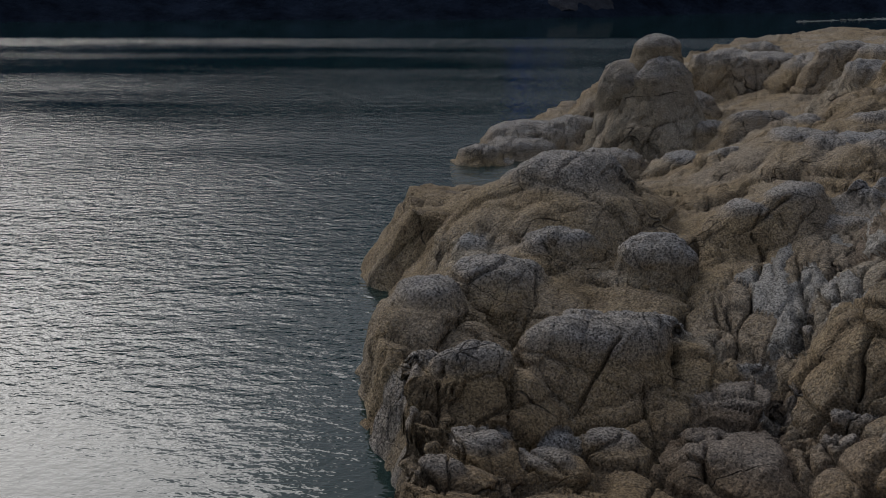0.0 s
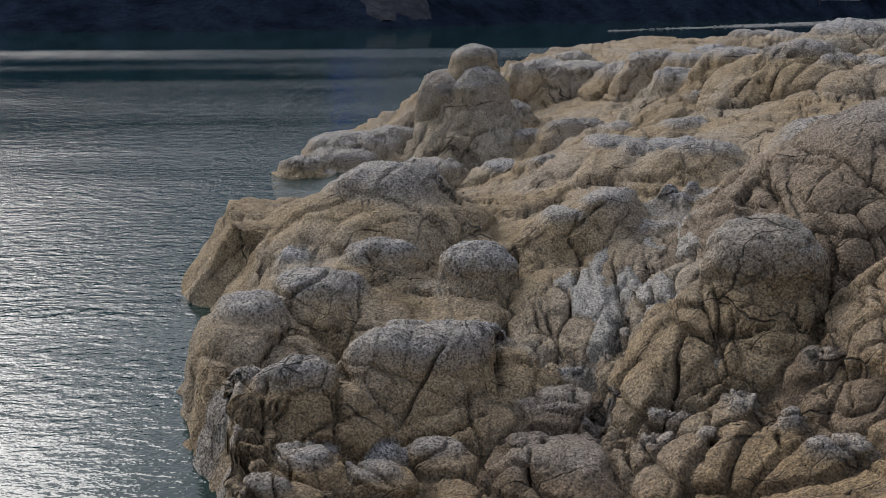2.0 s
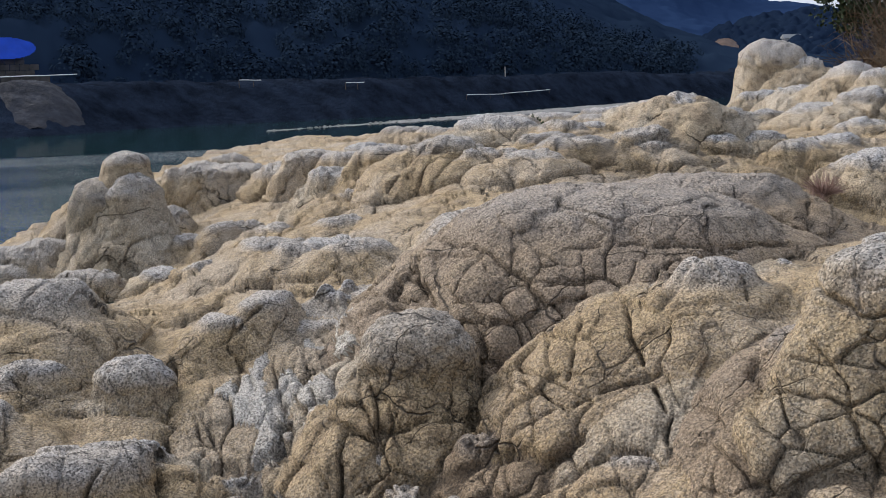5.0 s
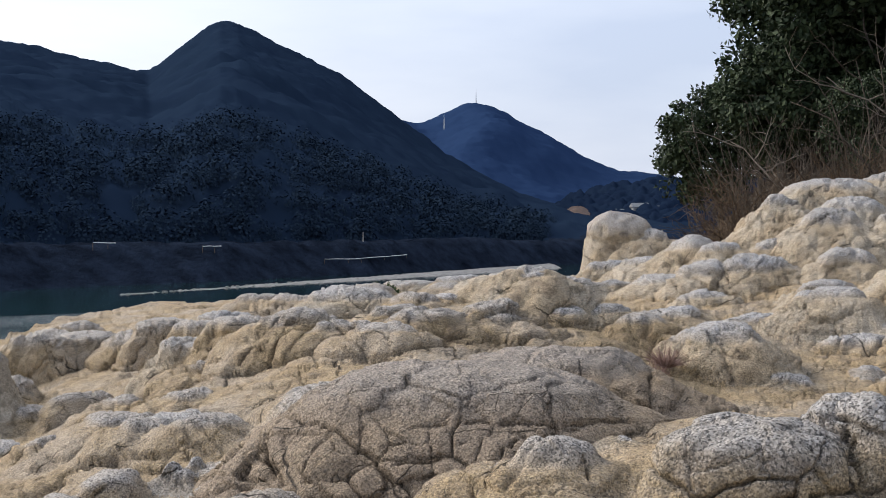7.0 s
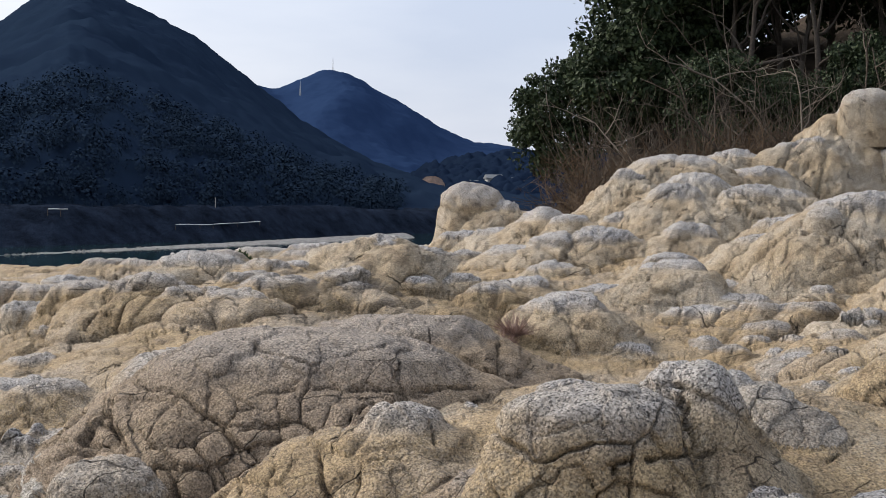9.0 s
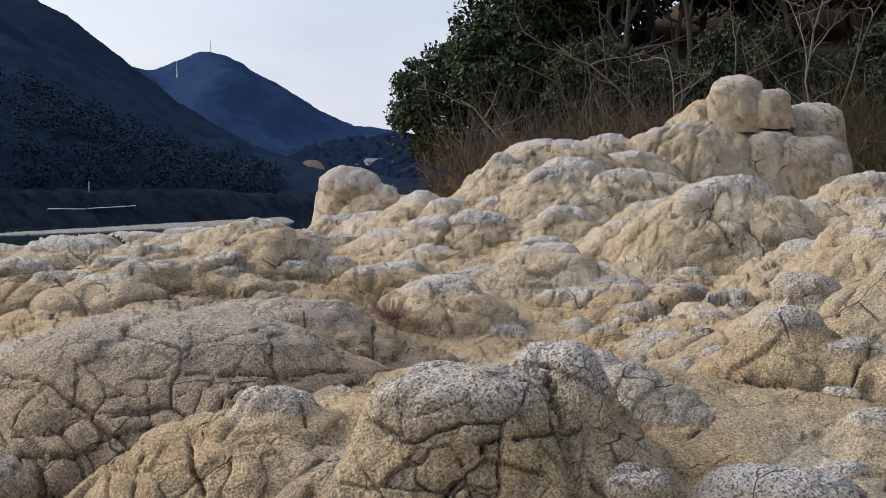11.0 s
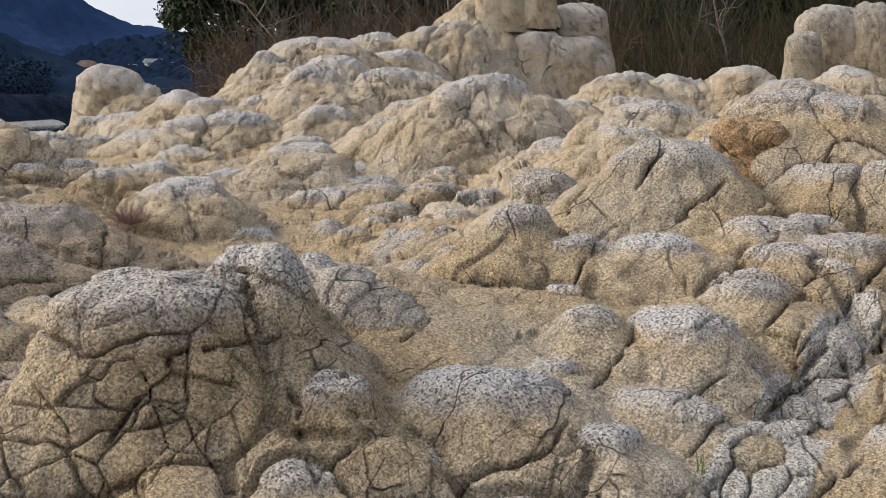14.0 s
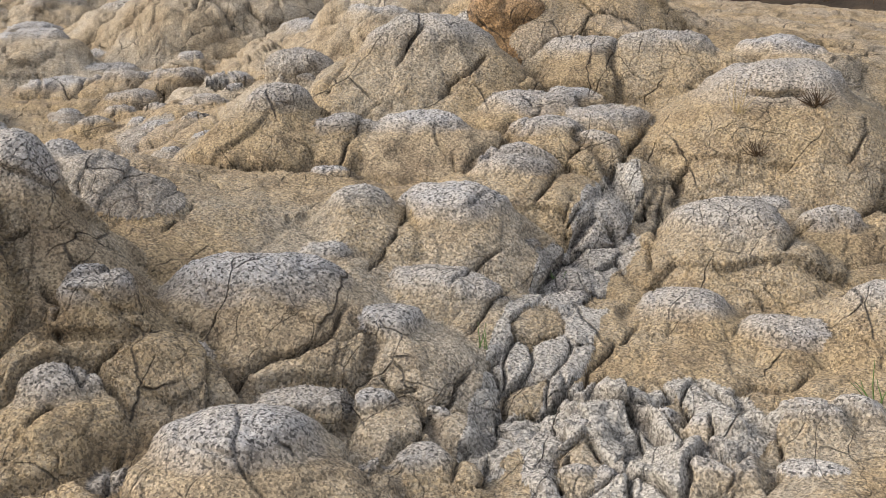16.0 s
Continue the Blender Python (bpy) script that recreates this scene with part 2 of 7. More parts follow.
    dirt.attribute_name = "dirt"
    col = mix(n, l, calc(n, l, "MULTIPLY", dirt.outputs["Fac"], ramp(n, l, mid, 0.3, 0.6, (0.35, 0.35, 0.35))), col, (0.075, 0.055, 0.038))
    col = mix(n, l, calc(n, l, "MULTIPLY", line, 0.85), col, (0.040, 0.032, 0.026))
    # mineral grains
    vor = n.new("ShaderNodeTexVoronoi")
    vor.inputs["Scale"].default_value = 95.0
    l.new(pos, vor.inputs["Vector"])
    bw = n.new("ShaderNodeRGBToBW")
    l.new(vor.outputs["Color"], bw.inputs["Color"])
    col = mix(n, l, 0.55, col, ramp(n, l, bw.outputs["Val"], 0.2, 0.8, (0.30, 0.28, 0.25), (1.6, 1.6, 1.6)), "MULTIPLY")
    mica = ramp(n, l, tex_noise(n, l, pos, 60.0, 1, 0.4), 0.585, 0.615)
    col = mix(n, l, calc(n, l, "MULTIPLY", mica, calc(n, l, "ADD", calc(n, l, "MULTIPLY", top, 0.46), 0.46)), col, (0.030, 0.028, 0.028))
    tone = calc(n, l, "ADD", calc(n, l, "MULTIPLY", info.outputs["Random"], 0.22), 0.89)
    tint = n.new("ShaderNodeCombineXYZ")
    for k in "XYZ":
        l.new(tone, tint.inputs[k])
    col = mix(n, l, 1.0, col, tint.outputs["Vector"], "MULTIPLY")
    l.new(col, b.inputs["Base Color"])
    rough_h = calc(n, l, "ADD", calc(n, l, "MULTIPLY", tex_noise(n, l, pos, 14.0, 6, 0.65), 1.0), calc(n, l, "MULTIPLY", fine, 0.9))
    rough_h = calc(n, l, "ADD", rough_h, calc(n, l, "MULTIPLY", tex_noise(n, l, pos, 5.0, 9, 0.72), 1.0))
    rough_h = calc(n, l, "SUBTRACT", rough_h, calc(n, l, "MULTIPLY", line, 0.9))
    bump(n, l, b, rough_h, 1.0, 0.05)
    return m


GRANITE = {
    "w": granite("granite_pale", 0.95, 0.6, (0.455, 0.395, 0.31)),
    "t": granite("granite_tan", 0.75, 0.95, (0.425, 0.35, 0.26)),
    "o": granite("granite_ochre", 0.75, 0.85, (0.375, 0.322, 0.245)),
    "v": granite("granite_vein", 0.8, 0.2, (0.48, 0.445, 0.385)),
    "r": granite("granite_rust", 0.12, 0.3, (0.34, 0.205, 0.095)),
    "b": granite("granite_brown", 0.40, 0.3, (0.31, 0.245, 0.18)),
    "g": granite("granite_grey", 0.85, 0.25, (0.40, 0.365, 0.32)),
}


def plain(name, color, rough=0.8, vary=0.25, scale=3.0, metal=0.0, bumps=0.0):
    m, n, l, b = shader(name, rough)
    tc = n.new("ShaderNodeNewGeometry").outputs["Position"]
    dark = tuple(c * (1 - vary) for c in color)
    light = tuple(min(1, c * (1 + vary)) for c in color)
    f = tex_noise(n, l, tc, scale, 6, 0.62)
    l.new(ramp(n, l, f, 0.3, 0.7, dark, light), b.inputs["Base Color"])
    b.inputs["Metallic"].default_value = metal
    if bumps:
        bump(n, l, b, tex_noise(n, l, tc, scale * 6, 5), 0.6, bumps)
    return m


def water_material():
    m, n, l, b = shader("river_water", 0.03)
    b.inputs["Base Color"].default_value = (0.011, 0.034, 0.032, 1)
    b.inputs["Specular IOR Level"].default_value = 0.5
    b.inputs["IOR"].default_value = 1.33
    pos = n.new("ShaderNodeNewGeometry").outputs["Position"]
    mp = n.new("ShaderNodeMapping")
    mp.inputs["Rotation"].default_value = (0, 0, radians(14))
    mp.inputs["Scale"].default_value = (1.0, 1.3, 1.0)
    l.new(pos, mp.inputs["Vector"])
    v = mp.outputs["Vector"]
    small = tex_noise(n, l, v, 5.5, 3, 0.5)
    tiny = tex_noise(n, l, v, 15.0, 2, 0.5)
    mp2 = n.new("ShaderNodeMapping")
    mp2.inputs["Scale"].default_value = (0.18, 0.75, 1.0)
    l.new(pos, mp2.inputs["Vector"])
    patch = ramp(n, l, tex_noise(n, l, mp2.outputs["Vector"], 0.28, 3, 0.5), 0.32, 0.68)
    sep = n.new("ShaderNodeSeparateXYZ")
    l.new(pos, sep.inputs["Vector"])
    # ruffled by wind in mid-river; calm near the ledge and in the lee of the far bank
    near = n.new("ShaderNodeMapRange")
    near.inputs["From Min"].default_value, near.inputs["From Max"].default_value = 7.0, 13.0
    near.inputs["To Min"].default_value, near.inputs["To Max"].default_value = 0.26, 1.0
    l.new(sep.outputs["Y"], near.inputs["Value"])
    far = n.new("ShaderNodeMapRange")
    far.inputs["From Min"].default_value, far.inputs["From Max"].default_value = 55.0, 57.0
    far.inputs["To Min"].default_value, far.inputs["To Max"].default_value = 1.0, 0.03
    l.new(sep.outputs["Y"], far.inputs["Value"])
    amp = calc(n, l, "MULTIPLY", near.outputs["Result"], far.outputs["Result"])
    lull = n.new("ShaderNodeMapRange")
    lull.inputs["From Min"].default_value, lull.inputs["From Max"].default_value = 13.0, 30.0
    lull.inputs["To Min"].default_value, lull.inputs["To Max"].default_value = 1.0, 0.42
    l.new(sep.outputs["Y"], lull.inputs["Value"])
    amp = calc(n, l, "MULTIPLY", amp, lull.outputs["Result"])
    band = n.new("ShaderNodeMapRange")
    band.inputs["From Min"].default_value, band.inputs["From Max"].default_value = 48.0, 55.0
    band.inputs["To Min"].default_value, band.inputs["To Max"].default_value = 0.70, 3.0
    l.new(sep.outputs["Y"], band.inputs["Value"])
    amp = calc(n, l, "MULTIPLY", amp, band.outputs["Result"])
    amp = calc(n, l, "MULTIPLY", amp, calc(n, l, "ADD", calc(n, l, "MULTIPLY", patch, 0.75), 0.3))
    wave = tex_noise(n, l, v, 1.9, 2, 0.5)
    h = calc(n, l, "MULTIPLY", calc(n, l, "ADD", calc(n, l, "ADD", small, calc(n, l, "MULTIPLY", wave, 0.9)), calc(n, l, "MULTIPLY", tiny, 0.4)), amp)
    bump(n, l, b, h, 1.0, 0.058)
    return m


def foliage(name, a, c, scale=0.6, gloss=0.2, trees=0.0):
    m, n, l, b = shader(name, 0.7)
    pos = n.new("ShaderNodeNewGeometry")
    f = calc(n, l, "ADD", calc(n, l, "MULTIPLY", tex_noise(n, l, pos.outputs["Position"], scale, 9 if trees else 4, 0.68 if trees else 0.55), 0.6), calc(n, l, "MULTIPLY", pos.outputs["Random Per Island"], 0.4))
    l.new(ramp(n, l, f, 0.3, 0.75, a, c), b.inputs["Base Color"])
    b.inputs["Specular IOR Level"].default_value = gloss
    if trees:
        vor = n.new("ShaderNodeTexVoronoi")
        vor.feature, vor.inputs["Scale"].default_value = "SMOOTH_F1", trees
        l.new(pos.outputs["Position"], vor.inputs["Vector"])
        bump(n, l, b, calc(n, l, "SUBTRACT", 1.0, vor.outputs["Distance"]), 0.16, 0.45 / trees)
    return m


WATER = water_material()
LEAF = foliage("evergreen_leaves", (0.012, 0.022, 0.011), (0.050, 0.070, 0.030))
BARK = plain("grey_bark", (0.085, 0.072, 0.06), 0.9, 0.35, 9.0, 0, 0.02)
PALE_BARK = plain("bleached_bark", (0.17, 0.145, 0.115), 0.9, 0.3, 7.0, 0, 0.01)
TWIG = foliage("dry_twigs", (0.040, 0.026, 0.016), (0.130, 0.088, 0.052), 1.2)
REED = foliage("green_reeds", (0.017, 0.020, 0.009), (0.080, 0.070, 0.030), 0.9)
LITTER = plain("leaf_litter", (0.042, 0.030, 0.020), 0.95, 0.5, 1.5, 0, 0.1)
GRAVEL = plain("river_gravel", (0.19, 0.187, 0.18), 0.9, 0.45, 2.2, 0, 0.12)
# woods across the river: green shifted to navy to stand for haze
HAZE_WOODS = foliage("haze_blue_woods", (0.0085, 0.0155, 0.0330), (0.0150, 0.0265, 0.0470), 0.05, 0.0, 0.30)
# far leaves carry the blue of the haze in their own colour
HAZE_LEAF = foliage("haze_blue_leaves", (0.0150, 0.0260, 0.0460), (0.0250, 0.0400, 0.0600), 0.6, 0.0)
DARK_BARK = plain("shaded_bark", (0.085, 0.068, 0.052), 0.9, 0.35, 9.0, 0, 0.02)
# the haze before the far peak is painted as blue base colour
FAR_HAZE_WOODS = foliage("far_haze_blue_slope", (0.014, 0.029, 0.070), (0.020, 0.038, 0.088), 0.006, 0.0, 0.07)
# earth of the far bank, with a blue haze tint mixed into it
HAZE_BANK = plain("haze_blue_earth_bank", (0.0145, 0.0205, 0.0335), 0.95, 0.6, 0.5, 0, 0.5)
HAZE_BANK.node_tree.nodes["Principled BSDF"].inputs["Specular IOR Level"].default_value = 0.0
WHITE_PAINT = plain("white_painted_steel", (0.78, 0.78, 0.76), 0.5, 0.06, 2.0)
CONCRETE = plain("grey_concrete", (0.36, 0.35, 0.33), 0.85, 0.2, 1.0, 0, 0.02)
STONE_WALL = plain("masonry", (0.075, 0.07, 0.066), 0.9, 0.35, 1.6, 0, 0.04)
ROOF_TILE = plain("grey_roof_tile", (0.16, 0.17, 0.18), 0.7, 0.2, 2.0)
PLASTER = plain("pale_plaster", (0.40, 0.40, 0.40), 0.85, 0.1, 1.0)
GLASS = plain("dark_window_glass", (0.03, 0.035, 0.04), 0.15, 0.1, 1.0)
BLUE = plain("blue_plastic_sheet", (0.004, 0.06, 0.52), 0.45, 0.12, 1.5)
STEEL = plain("galvanised_steel", (0.45, 0.46, 0.47), 0.5, 0.15, 2.0, 0.6)
CLAY = plain("bare_orange_clay", (0.085, 0.055, 0.042), 0.95, 0.35, 0.15, 0, 0.3)
GRASS_DRY = plain("straw", (0.40, 0.31, 0.16), 0.9, 0.3, 20.0)
GRASS_GREEN = plain("grass_blade", (0.10, 0.17, 0.045), 0.7, 0.3, 20.0)
MOSS = foliage("dark_green_shrub", (0.015, 0.028, 0.010), (0.06, 0.09, 0.03), 6.0)
PINK_TWIG = foliage("reddish_dry_twigs", (0.17, 0.105, 0.085), (0.36, 0.25, 0.21), 8.0)


# ---- water ----
water = new("water", mesh_of("water", [(-4000, -600, 0), (4000, -600, 0), (4000, 4800, 0), (-4000, 4800, 0)], [(0, 1, 2, 3)], WATER))
tagged(water, "grey-green river water, rippled in the middle, calm by the rocks", "river", kind="structure")

# ---- rock ground ----
HILLS = []


def hill(x, y, spread, height):
    HILLS.append((x, y, spread, height))


hill(-0.5, 3.5, 2.0, -0.11)
hill(1.9, 3.0, 2.0, -0.07)
hill(3.3, 1.1, 2.0, -0.04)
hill(0.2, 5.2, 1.6, -0.26)
hill(1.9, 4.8, 1.6, -0.19)
hill(3.5, 3.9, 1.6, -0.20)
hill(4.6, 2.4, 1.6, -0.32)
hill(5.1, 0.7, 1.6, -0.08)
hill(-1.0, 7.1, 1.6, -0.32)
hill(0.5, 7.2, 1.6, -0.15)
hill(2.0, 6.9, 1.6, -0.63)
hill(3.4, 6.4, 1.6, -0.14)
hill(4.6, 5.5, 1.6, 0.45)
hill(5.7, 4.4, 1.6, 0.10)
hill(7.0, 1.7, 1.6, -0.14)
hill(7.2, 0.3, 1.6, 0.02)
hill(-0.5, 9.5, 1.8, -0.39)
hill(1.2, 9.4, 1.8, 0.07)
hill(2.8, 9.1, 1.8, -0.16)
hill(4.3, 8.5, 1.8, -0.03)
hill(5.7, 7.6, 1.8, 0.34)
hill(6.9, 6.5, 1.8, 0.09)
hill(8.0, 5.2, 1.8, 0.05)
hill(8.7, 3.7, 1.8, 0.05)
hill(9.3, 2.1, 1.8, -0.17)
hill(9.5, 0.5, 1.8, -0.05)
hill(9.4, -1.2, 1.8, 0.04)
hill(2.2, 12.3, 2.2, -0.19)
hill(4.1, 11.8, 2.2, 0.16)
hill(5.9, 11.0, 2.2, 0.03)
hill(7.5, 10.0, 2.2, -0.22)
hill(9.0, 8.7, 2.2, -0.39)
hill(10.2, 7.2, 2.2, 0.02)
hill(11.2, 5.5, 2.2, 0.56)
hill(12.0, 3.7, 2.2, 0.43)
hill(12.4, 1.7, 2.2, 0.21)
hill(12.5, -0.2, 2.2, 0.15)
hill(1.6, 16.9, 3.1, -1.18)
hill(4.3, 16.5, 3.1, 0.06)
hill(6.8, 15.6, 3.1, 0.52)
hill(9.1, 14.3, 3.1, 0.42)
hill(11.3, 12.7, 3.1, -0.02)
hill(13.1, 10.8, 3.1, -0.26)
hill(14.6, 8.6, 3.1, 0.16)
hill(15.8, 6.2, 3.1, 0.43)
hill(16.6, 3.7, 3.1, 0.26)
hill(17.0, 1.0, 3.1, 0.14)
hill(16.9, -1.6, 3.1, 0.08)
hill(0.8, 24.0, 4.6, -0.85)
hill(5.0, 23.5, 4.6, -0.07)
hill(9.0, 22.3, 4.6, 0.09)
hill(12.7, 20.4, 4.6, 0.08)
hill(16.1, 17.8, 4.6, 0.09)
hill(18.9, 14.8, 4.6, 0.09)
hill(21.2, 11.3, 4.6, 0.32)
hill(22.8, 7.4, 4.6, 0.30)
hill(23.8, 3.3, 4.6, 0.10)
hill(24.0, -0.8, 4.6, 0.05)
hill(12.7, 31.5, 7.4, 0.12)
hill(19.0, 28.2, 7.4, 0.25)
hill(24.5, 23.6, 7.4, 0.49)
hill(28.8, 18.0, 7.4, 0.65)
hill(31.9, 11.6, 7.4, 0.55)
hill(33.7, 4.7, 7.4, 0.29)
hill(33.9, -2.4, 7.4, 0.10)

# the waterline: for each y the x at which the rock meets the river
SHORE = ((-60, -14), (-20, -7), (0, -2.5), (3, -1.2), (5, -0.5), (6.7, -0.55), (7.6, -0.84), (8.3, -0.88), (9.0, -0.85), (9.7, -0.7), (11.2, -0.72),
         (11.4, -1.0), (12.1, -1.08), (14.2, -0.8), (15.7, -0.15), (16.3, 0.4), (17.5, 0.1), (18.5, 0.15), (19.3, -0.3), (20.8, 0.15), (23.4, 0.95),
         (26.1, 2.2), (27.2, 2.9), (32, 6.0), (40, 12.0), (60, 26.0), (80, 44.0), (120, 70.0))


def ground_base(x, y):
    h = np.full(np.shape(x), 1.2)
    for cx, cy, s, k in HILLS:
        h = h + k * np.exp(-((x - cx) ** 2 + (y - cy) ** 2) / (2 * s * s))
    return h


def build_ground():
    az = np.radians(np.concatenate([np.arange(-24, 100.01, 0.8), np.arange(101, 335.5, 1.5)]))
    r = 0.9 * np.exp(np.arange(0, 150) * (math.log(75 / 0.9) / 149))
    rr, aa = np.meshgrid(r, az, indexing="ij")
    x, y = 0.2 + rr * np.sin(aa), rr * np.cos(aa)
    zero = np.zeros_like(x)
    slow1, slow2 = fbm(x * 0.8, y * 0.8, zero, 11, 3), fbm(x * 0.8, y * 0.8, zero + 5, 13, 3)
    quick1, quick2 = fbm(x * 3, y * 3, zero, 12, 3), fbm(x * 3, y * 3, zero, 14, 3)
    wx, wy = x + 0.35 * slow1 + 0.10 * quick1, y + 0.35 * slow2 + 0.10 * quick2
    h = ground_base(x, y) - 0.12
    # the ground goes down again behind the crest
    h = h - smooth(38, 52, rr) * smooth(50, 38, np.degrees(aa)) * 3.0
    wy = wy + 1.2 * h
    e1, i1 = cells(wx * 0.9 + wy * 0.3, wy - wx * 0.25, 1.7, 3)
    e2, i2 = cells(wx - wy * 0.35, wy * 0.85 + wx * 0.3, 0.62, 5)
    e3, i3 = cells(wx + wy * 0.2, wy - wx * 0.2, 0.21, 7)
    broken = smooth(-0.15, 0.2, fbm(x * 0.45, y * 0.45, zero, 25, 3))
    h = h + 0.09 * (smooth(0, 0.16, e1) - 1) + 0.07 * (i1 - 0.5)
    h = h + (0.06 + 0.05 * broken) * (smooth(0, 0.17, e2) - 1) + 0.09 * (i2 - 0.5)
    h = h + 0.045 * broken * (smooth(0, 0.06, e3) - 1) + 0.035 * broken * (i3 - 0.5)
    h = h + 0.06 * fbm(wx * 2.6, wy * 2.6, zero, 22, 5)
    ys, xs = np.array(SHORE).T
    s = (x - np.interp(y, ys, xs)) + 0.25 * fbm(x * 1.5, y * 1.5, zero, 31, 3)
    h = np.maximum(h, np.minimum(0.55 * s, 0.10) + 0.1 * slow1 + 0.06 * (smooth(0, 0.1, e2) - 1))
    cap = np.where(s > 0, 2.4 * s, 1.2 * s) + 0.05
    h = np.maximum(np.minimum(h, cap), -1.5)
    h = h - 0.45 * smooth(4.0, 4.5, rr) * smooth(43.5, 42, rr) * smooth(-8, -5, np.degrees(aa)) * smooth(88, 85, np.degrees(aa))
    v = np.stack([x, y, h], -1).reshape(-1, 3)
    f = grid_faces(len(r), len(az), True)
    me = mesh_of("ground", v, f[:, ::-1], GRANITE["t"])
    ob = new("ground", me)
    k = np.arange(len(az))
    hub = np.concatenate([v[:len(az)], [[0.2, 0.0, float(h[0].mean())]]])
    part("underfoot", mesh_of("underfoot", hub, np.stack([np.full(len(az), len(az)), (k + 1) % len(az), k], -1), GRANITE["t"]), ob)
    return tagged(ob, "tan and pale grey granite bedrock, broken by joints, sloping to the river", "rock ground", kind="structure")


ground = build_ground()

# ---- stones ----
SPHERES = {}
COUNT = [0]


def sphere_dirs(n, closed=False):
    if (n, closed) not in SPHERES:
        u = np.tan(np.linspace(-1, 1, n + 1) * math.pi / 4)
        a, b = np.meshgrid(u, u, indexing="ij")
        one = np.ones_like(a)
        sides = [(one, a, b), (-one, -a, b), (-a, one, b), (a, -one, b), (a, b, one), (-a, b, -one)]
        vs, fs, base = [], [], 0
        for s in sides:
            d = np.stack(s, -1).reshape(-1, 3)
            vs.append(d / np.linalg.norm(d, axis=1)[:, None])
            fs.append(grid_faces(n + 1, n + 1) + base)
            base += (n + 1) ** 2
        v, f = np.concatenate(vs), np.concatenate(fs)
        key, inv = np.unique(np.round(v, 5), axis=0, return_inverse=True)
        first = np.zeros(len(key), int)
        first[inv.ravel()] = np.arange(len(v))
        v, f = v[first], inv.ravel()[f]
        if not closed:
            f = f[(v[f][:, :, 2] > -0.72).any(1)]
        c = v[f]
        out = np.einsum("ij,ij->i", np.cross(c[:, 1] - c[:, 0], c[:, 2] - c[:, 0]), c.mean(1)) < 0
        f[out] = f[out][:, ::-1]
        SPHERES[n, closed] = (v, f)
    return SPHERES[n, closed]


def stone_mesh(rx, ry, rz, p, seed, n, material):
    """A worn granite block: a rounded box with swells, chipped joints and a rough skin."""
    d, f = sphere_dirs(n)
    rnd = random.Random(seed)
    s = (np.abs(d) ** p).sum(1) ** (-1 / p)
    q = d * s[:, None]
    size = (rx * ry * rz) ** (1 / 3)
    o = seed * 3.7
    swell = 0.13 * fbm(q[:, 0] * 1.1 + o, q[:, 1] * 1.1, q[:, 2] * 1.1, 41, 2) + 0.11 * fbm(q[:, 0] * 3 + o, q[:, 1] * 3, q[:, 2] * 3, 43, 3)
    g = np.ones(len(q)) + swell
    for k in range(rnd.choice((1, 2, 2, 3))):
        way = np.array([rnd.gauss(0, 1), rnd.gauss(0, 0.6), rnd.gauss(0, 0.8)])
        way /= np.linalg.norm(way)
        off = rnd.uniform(-0.6, 0.6)
        e = q @ way - off + 0.22 * fbm(q[:, 0] * 2 + o + k, q[:, 1] * 2, q[:, 2] * 2, 47, 3)
        g -= 0.055 * np.exp(-(e / 0.045) ** 2) + 0.035 * (e > 0) * rnd.uniform(-0.6, 1)
    rough = 0.03 * fbm(q[:, 0] * 9 + o, q[:, 1] * 9, q[:, 2] * 9, 51, 3)
    # below its waist the block widens into the bedrock
    low = q[:, 2] < 0
    ring = np.hypot(q[:, 0], q[:, 1]).clip(1e-6)
    wide = np.where(ring > 0.04, (np.abs(q[:, 0] / ring) ** p + np.abs(q[:, 1] / ring) ** p + 1e-9) ** (-1 / p), 1.0)
    grow = np.where(low & (ring > 0.05), wide * (1 + 0.25 * np.clip(-1.6 * q[:, 2], 0, 1)) / ring, 1.0)
    clean = 0.85 * smooth(-0.6, 0.6, q[:, 2])
    q = np.stack([q[:, 0] * grow, q[:, 1] * grow, q[:, 2] * np.where(low, 2.2, 1.0)], -1)
    v = q * (g + rough)[:, None] * np.array([rx, ry, rz])
    # joints that cut the block into plates, and knobs on a smaller scale
    out = d / np.array([rx, ry, rz])
    out /= np.linalg.norm(out, axis=1)[:, None]
    w = v + 0.10 * np.stack([fbm(v[:, 0] * 4 + o, v[:, 1] * 4, v[:, 2] * 4, 53 + k, 2) for k in range(3)], -1)
    big = max(0.28, 0.75 * size)
    e, i = cells3(w[:, 0] / big + o, w[:, 1] / big, w[:, 2] / big * 1.2, 61)
    e2, i2 = cells3(w[:, 0] / 0.17 + o, w[:, 1] / 0.17, w[:, 2] / 0.17, 67)
    cut = 0.035 * big * (smooth(0, 0.05, e) - 1) + 0.035 * big * (i - 0.5) + 0.35 * rnd.random() * 0.03 * (smooth(0, 0.3, e2) - 1 + (i2 - 0.5))
    cut += 0.02 * fbm(v[:, 0] * 9 + o, v[:, 1] * 9, v[:, 2] * 9, 71, 3)
    v = v + out * cut[:, None]
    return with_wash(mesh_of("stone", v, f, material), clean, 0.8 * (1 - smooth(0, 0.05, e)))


def stone(name, x, y, z, rx, ry, rz, turn, p, kind, parent=None):
    COUNT[0] += 1
    d = math.hypot(x, y)
    n = int(np.clip(max(rx, rz) / d * 700, 11, 56))
    ob = new(name, stone_mesh(rx, ry, rz, p, COUNT[0], n, GRANITE[kind]))
    ob.matrix_world = pose(x, y, z, 0, 0, turn)
    ob.parent = parent
    return ob


SWELLS = []


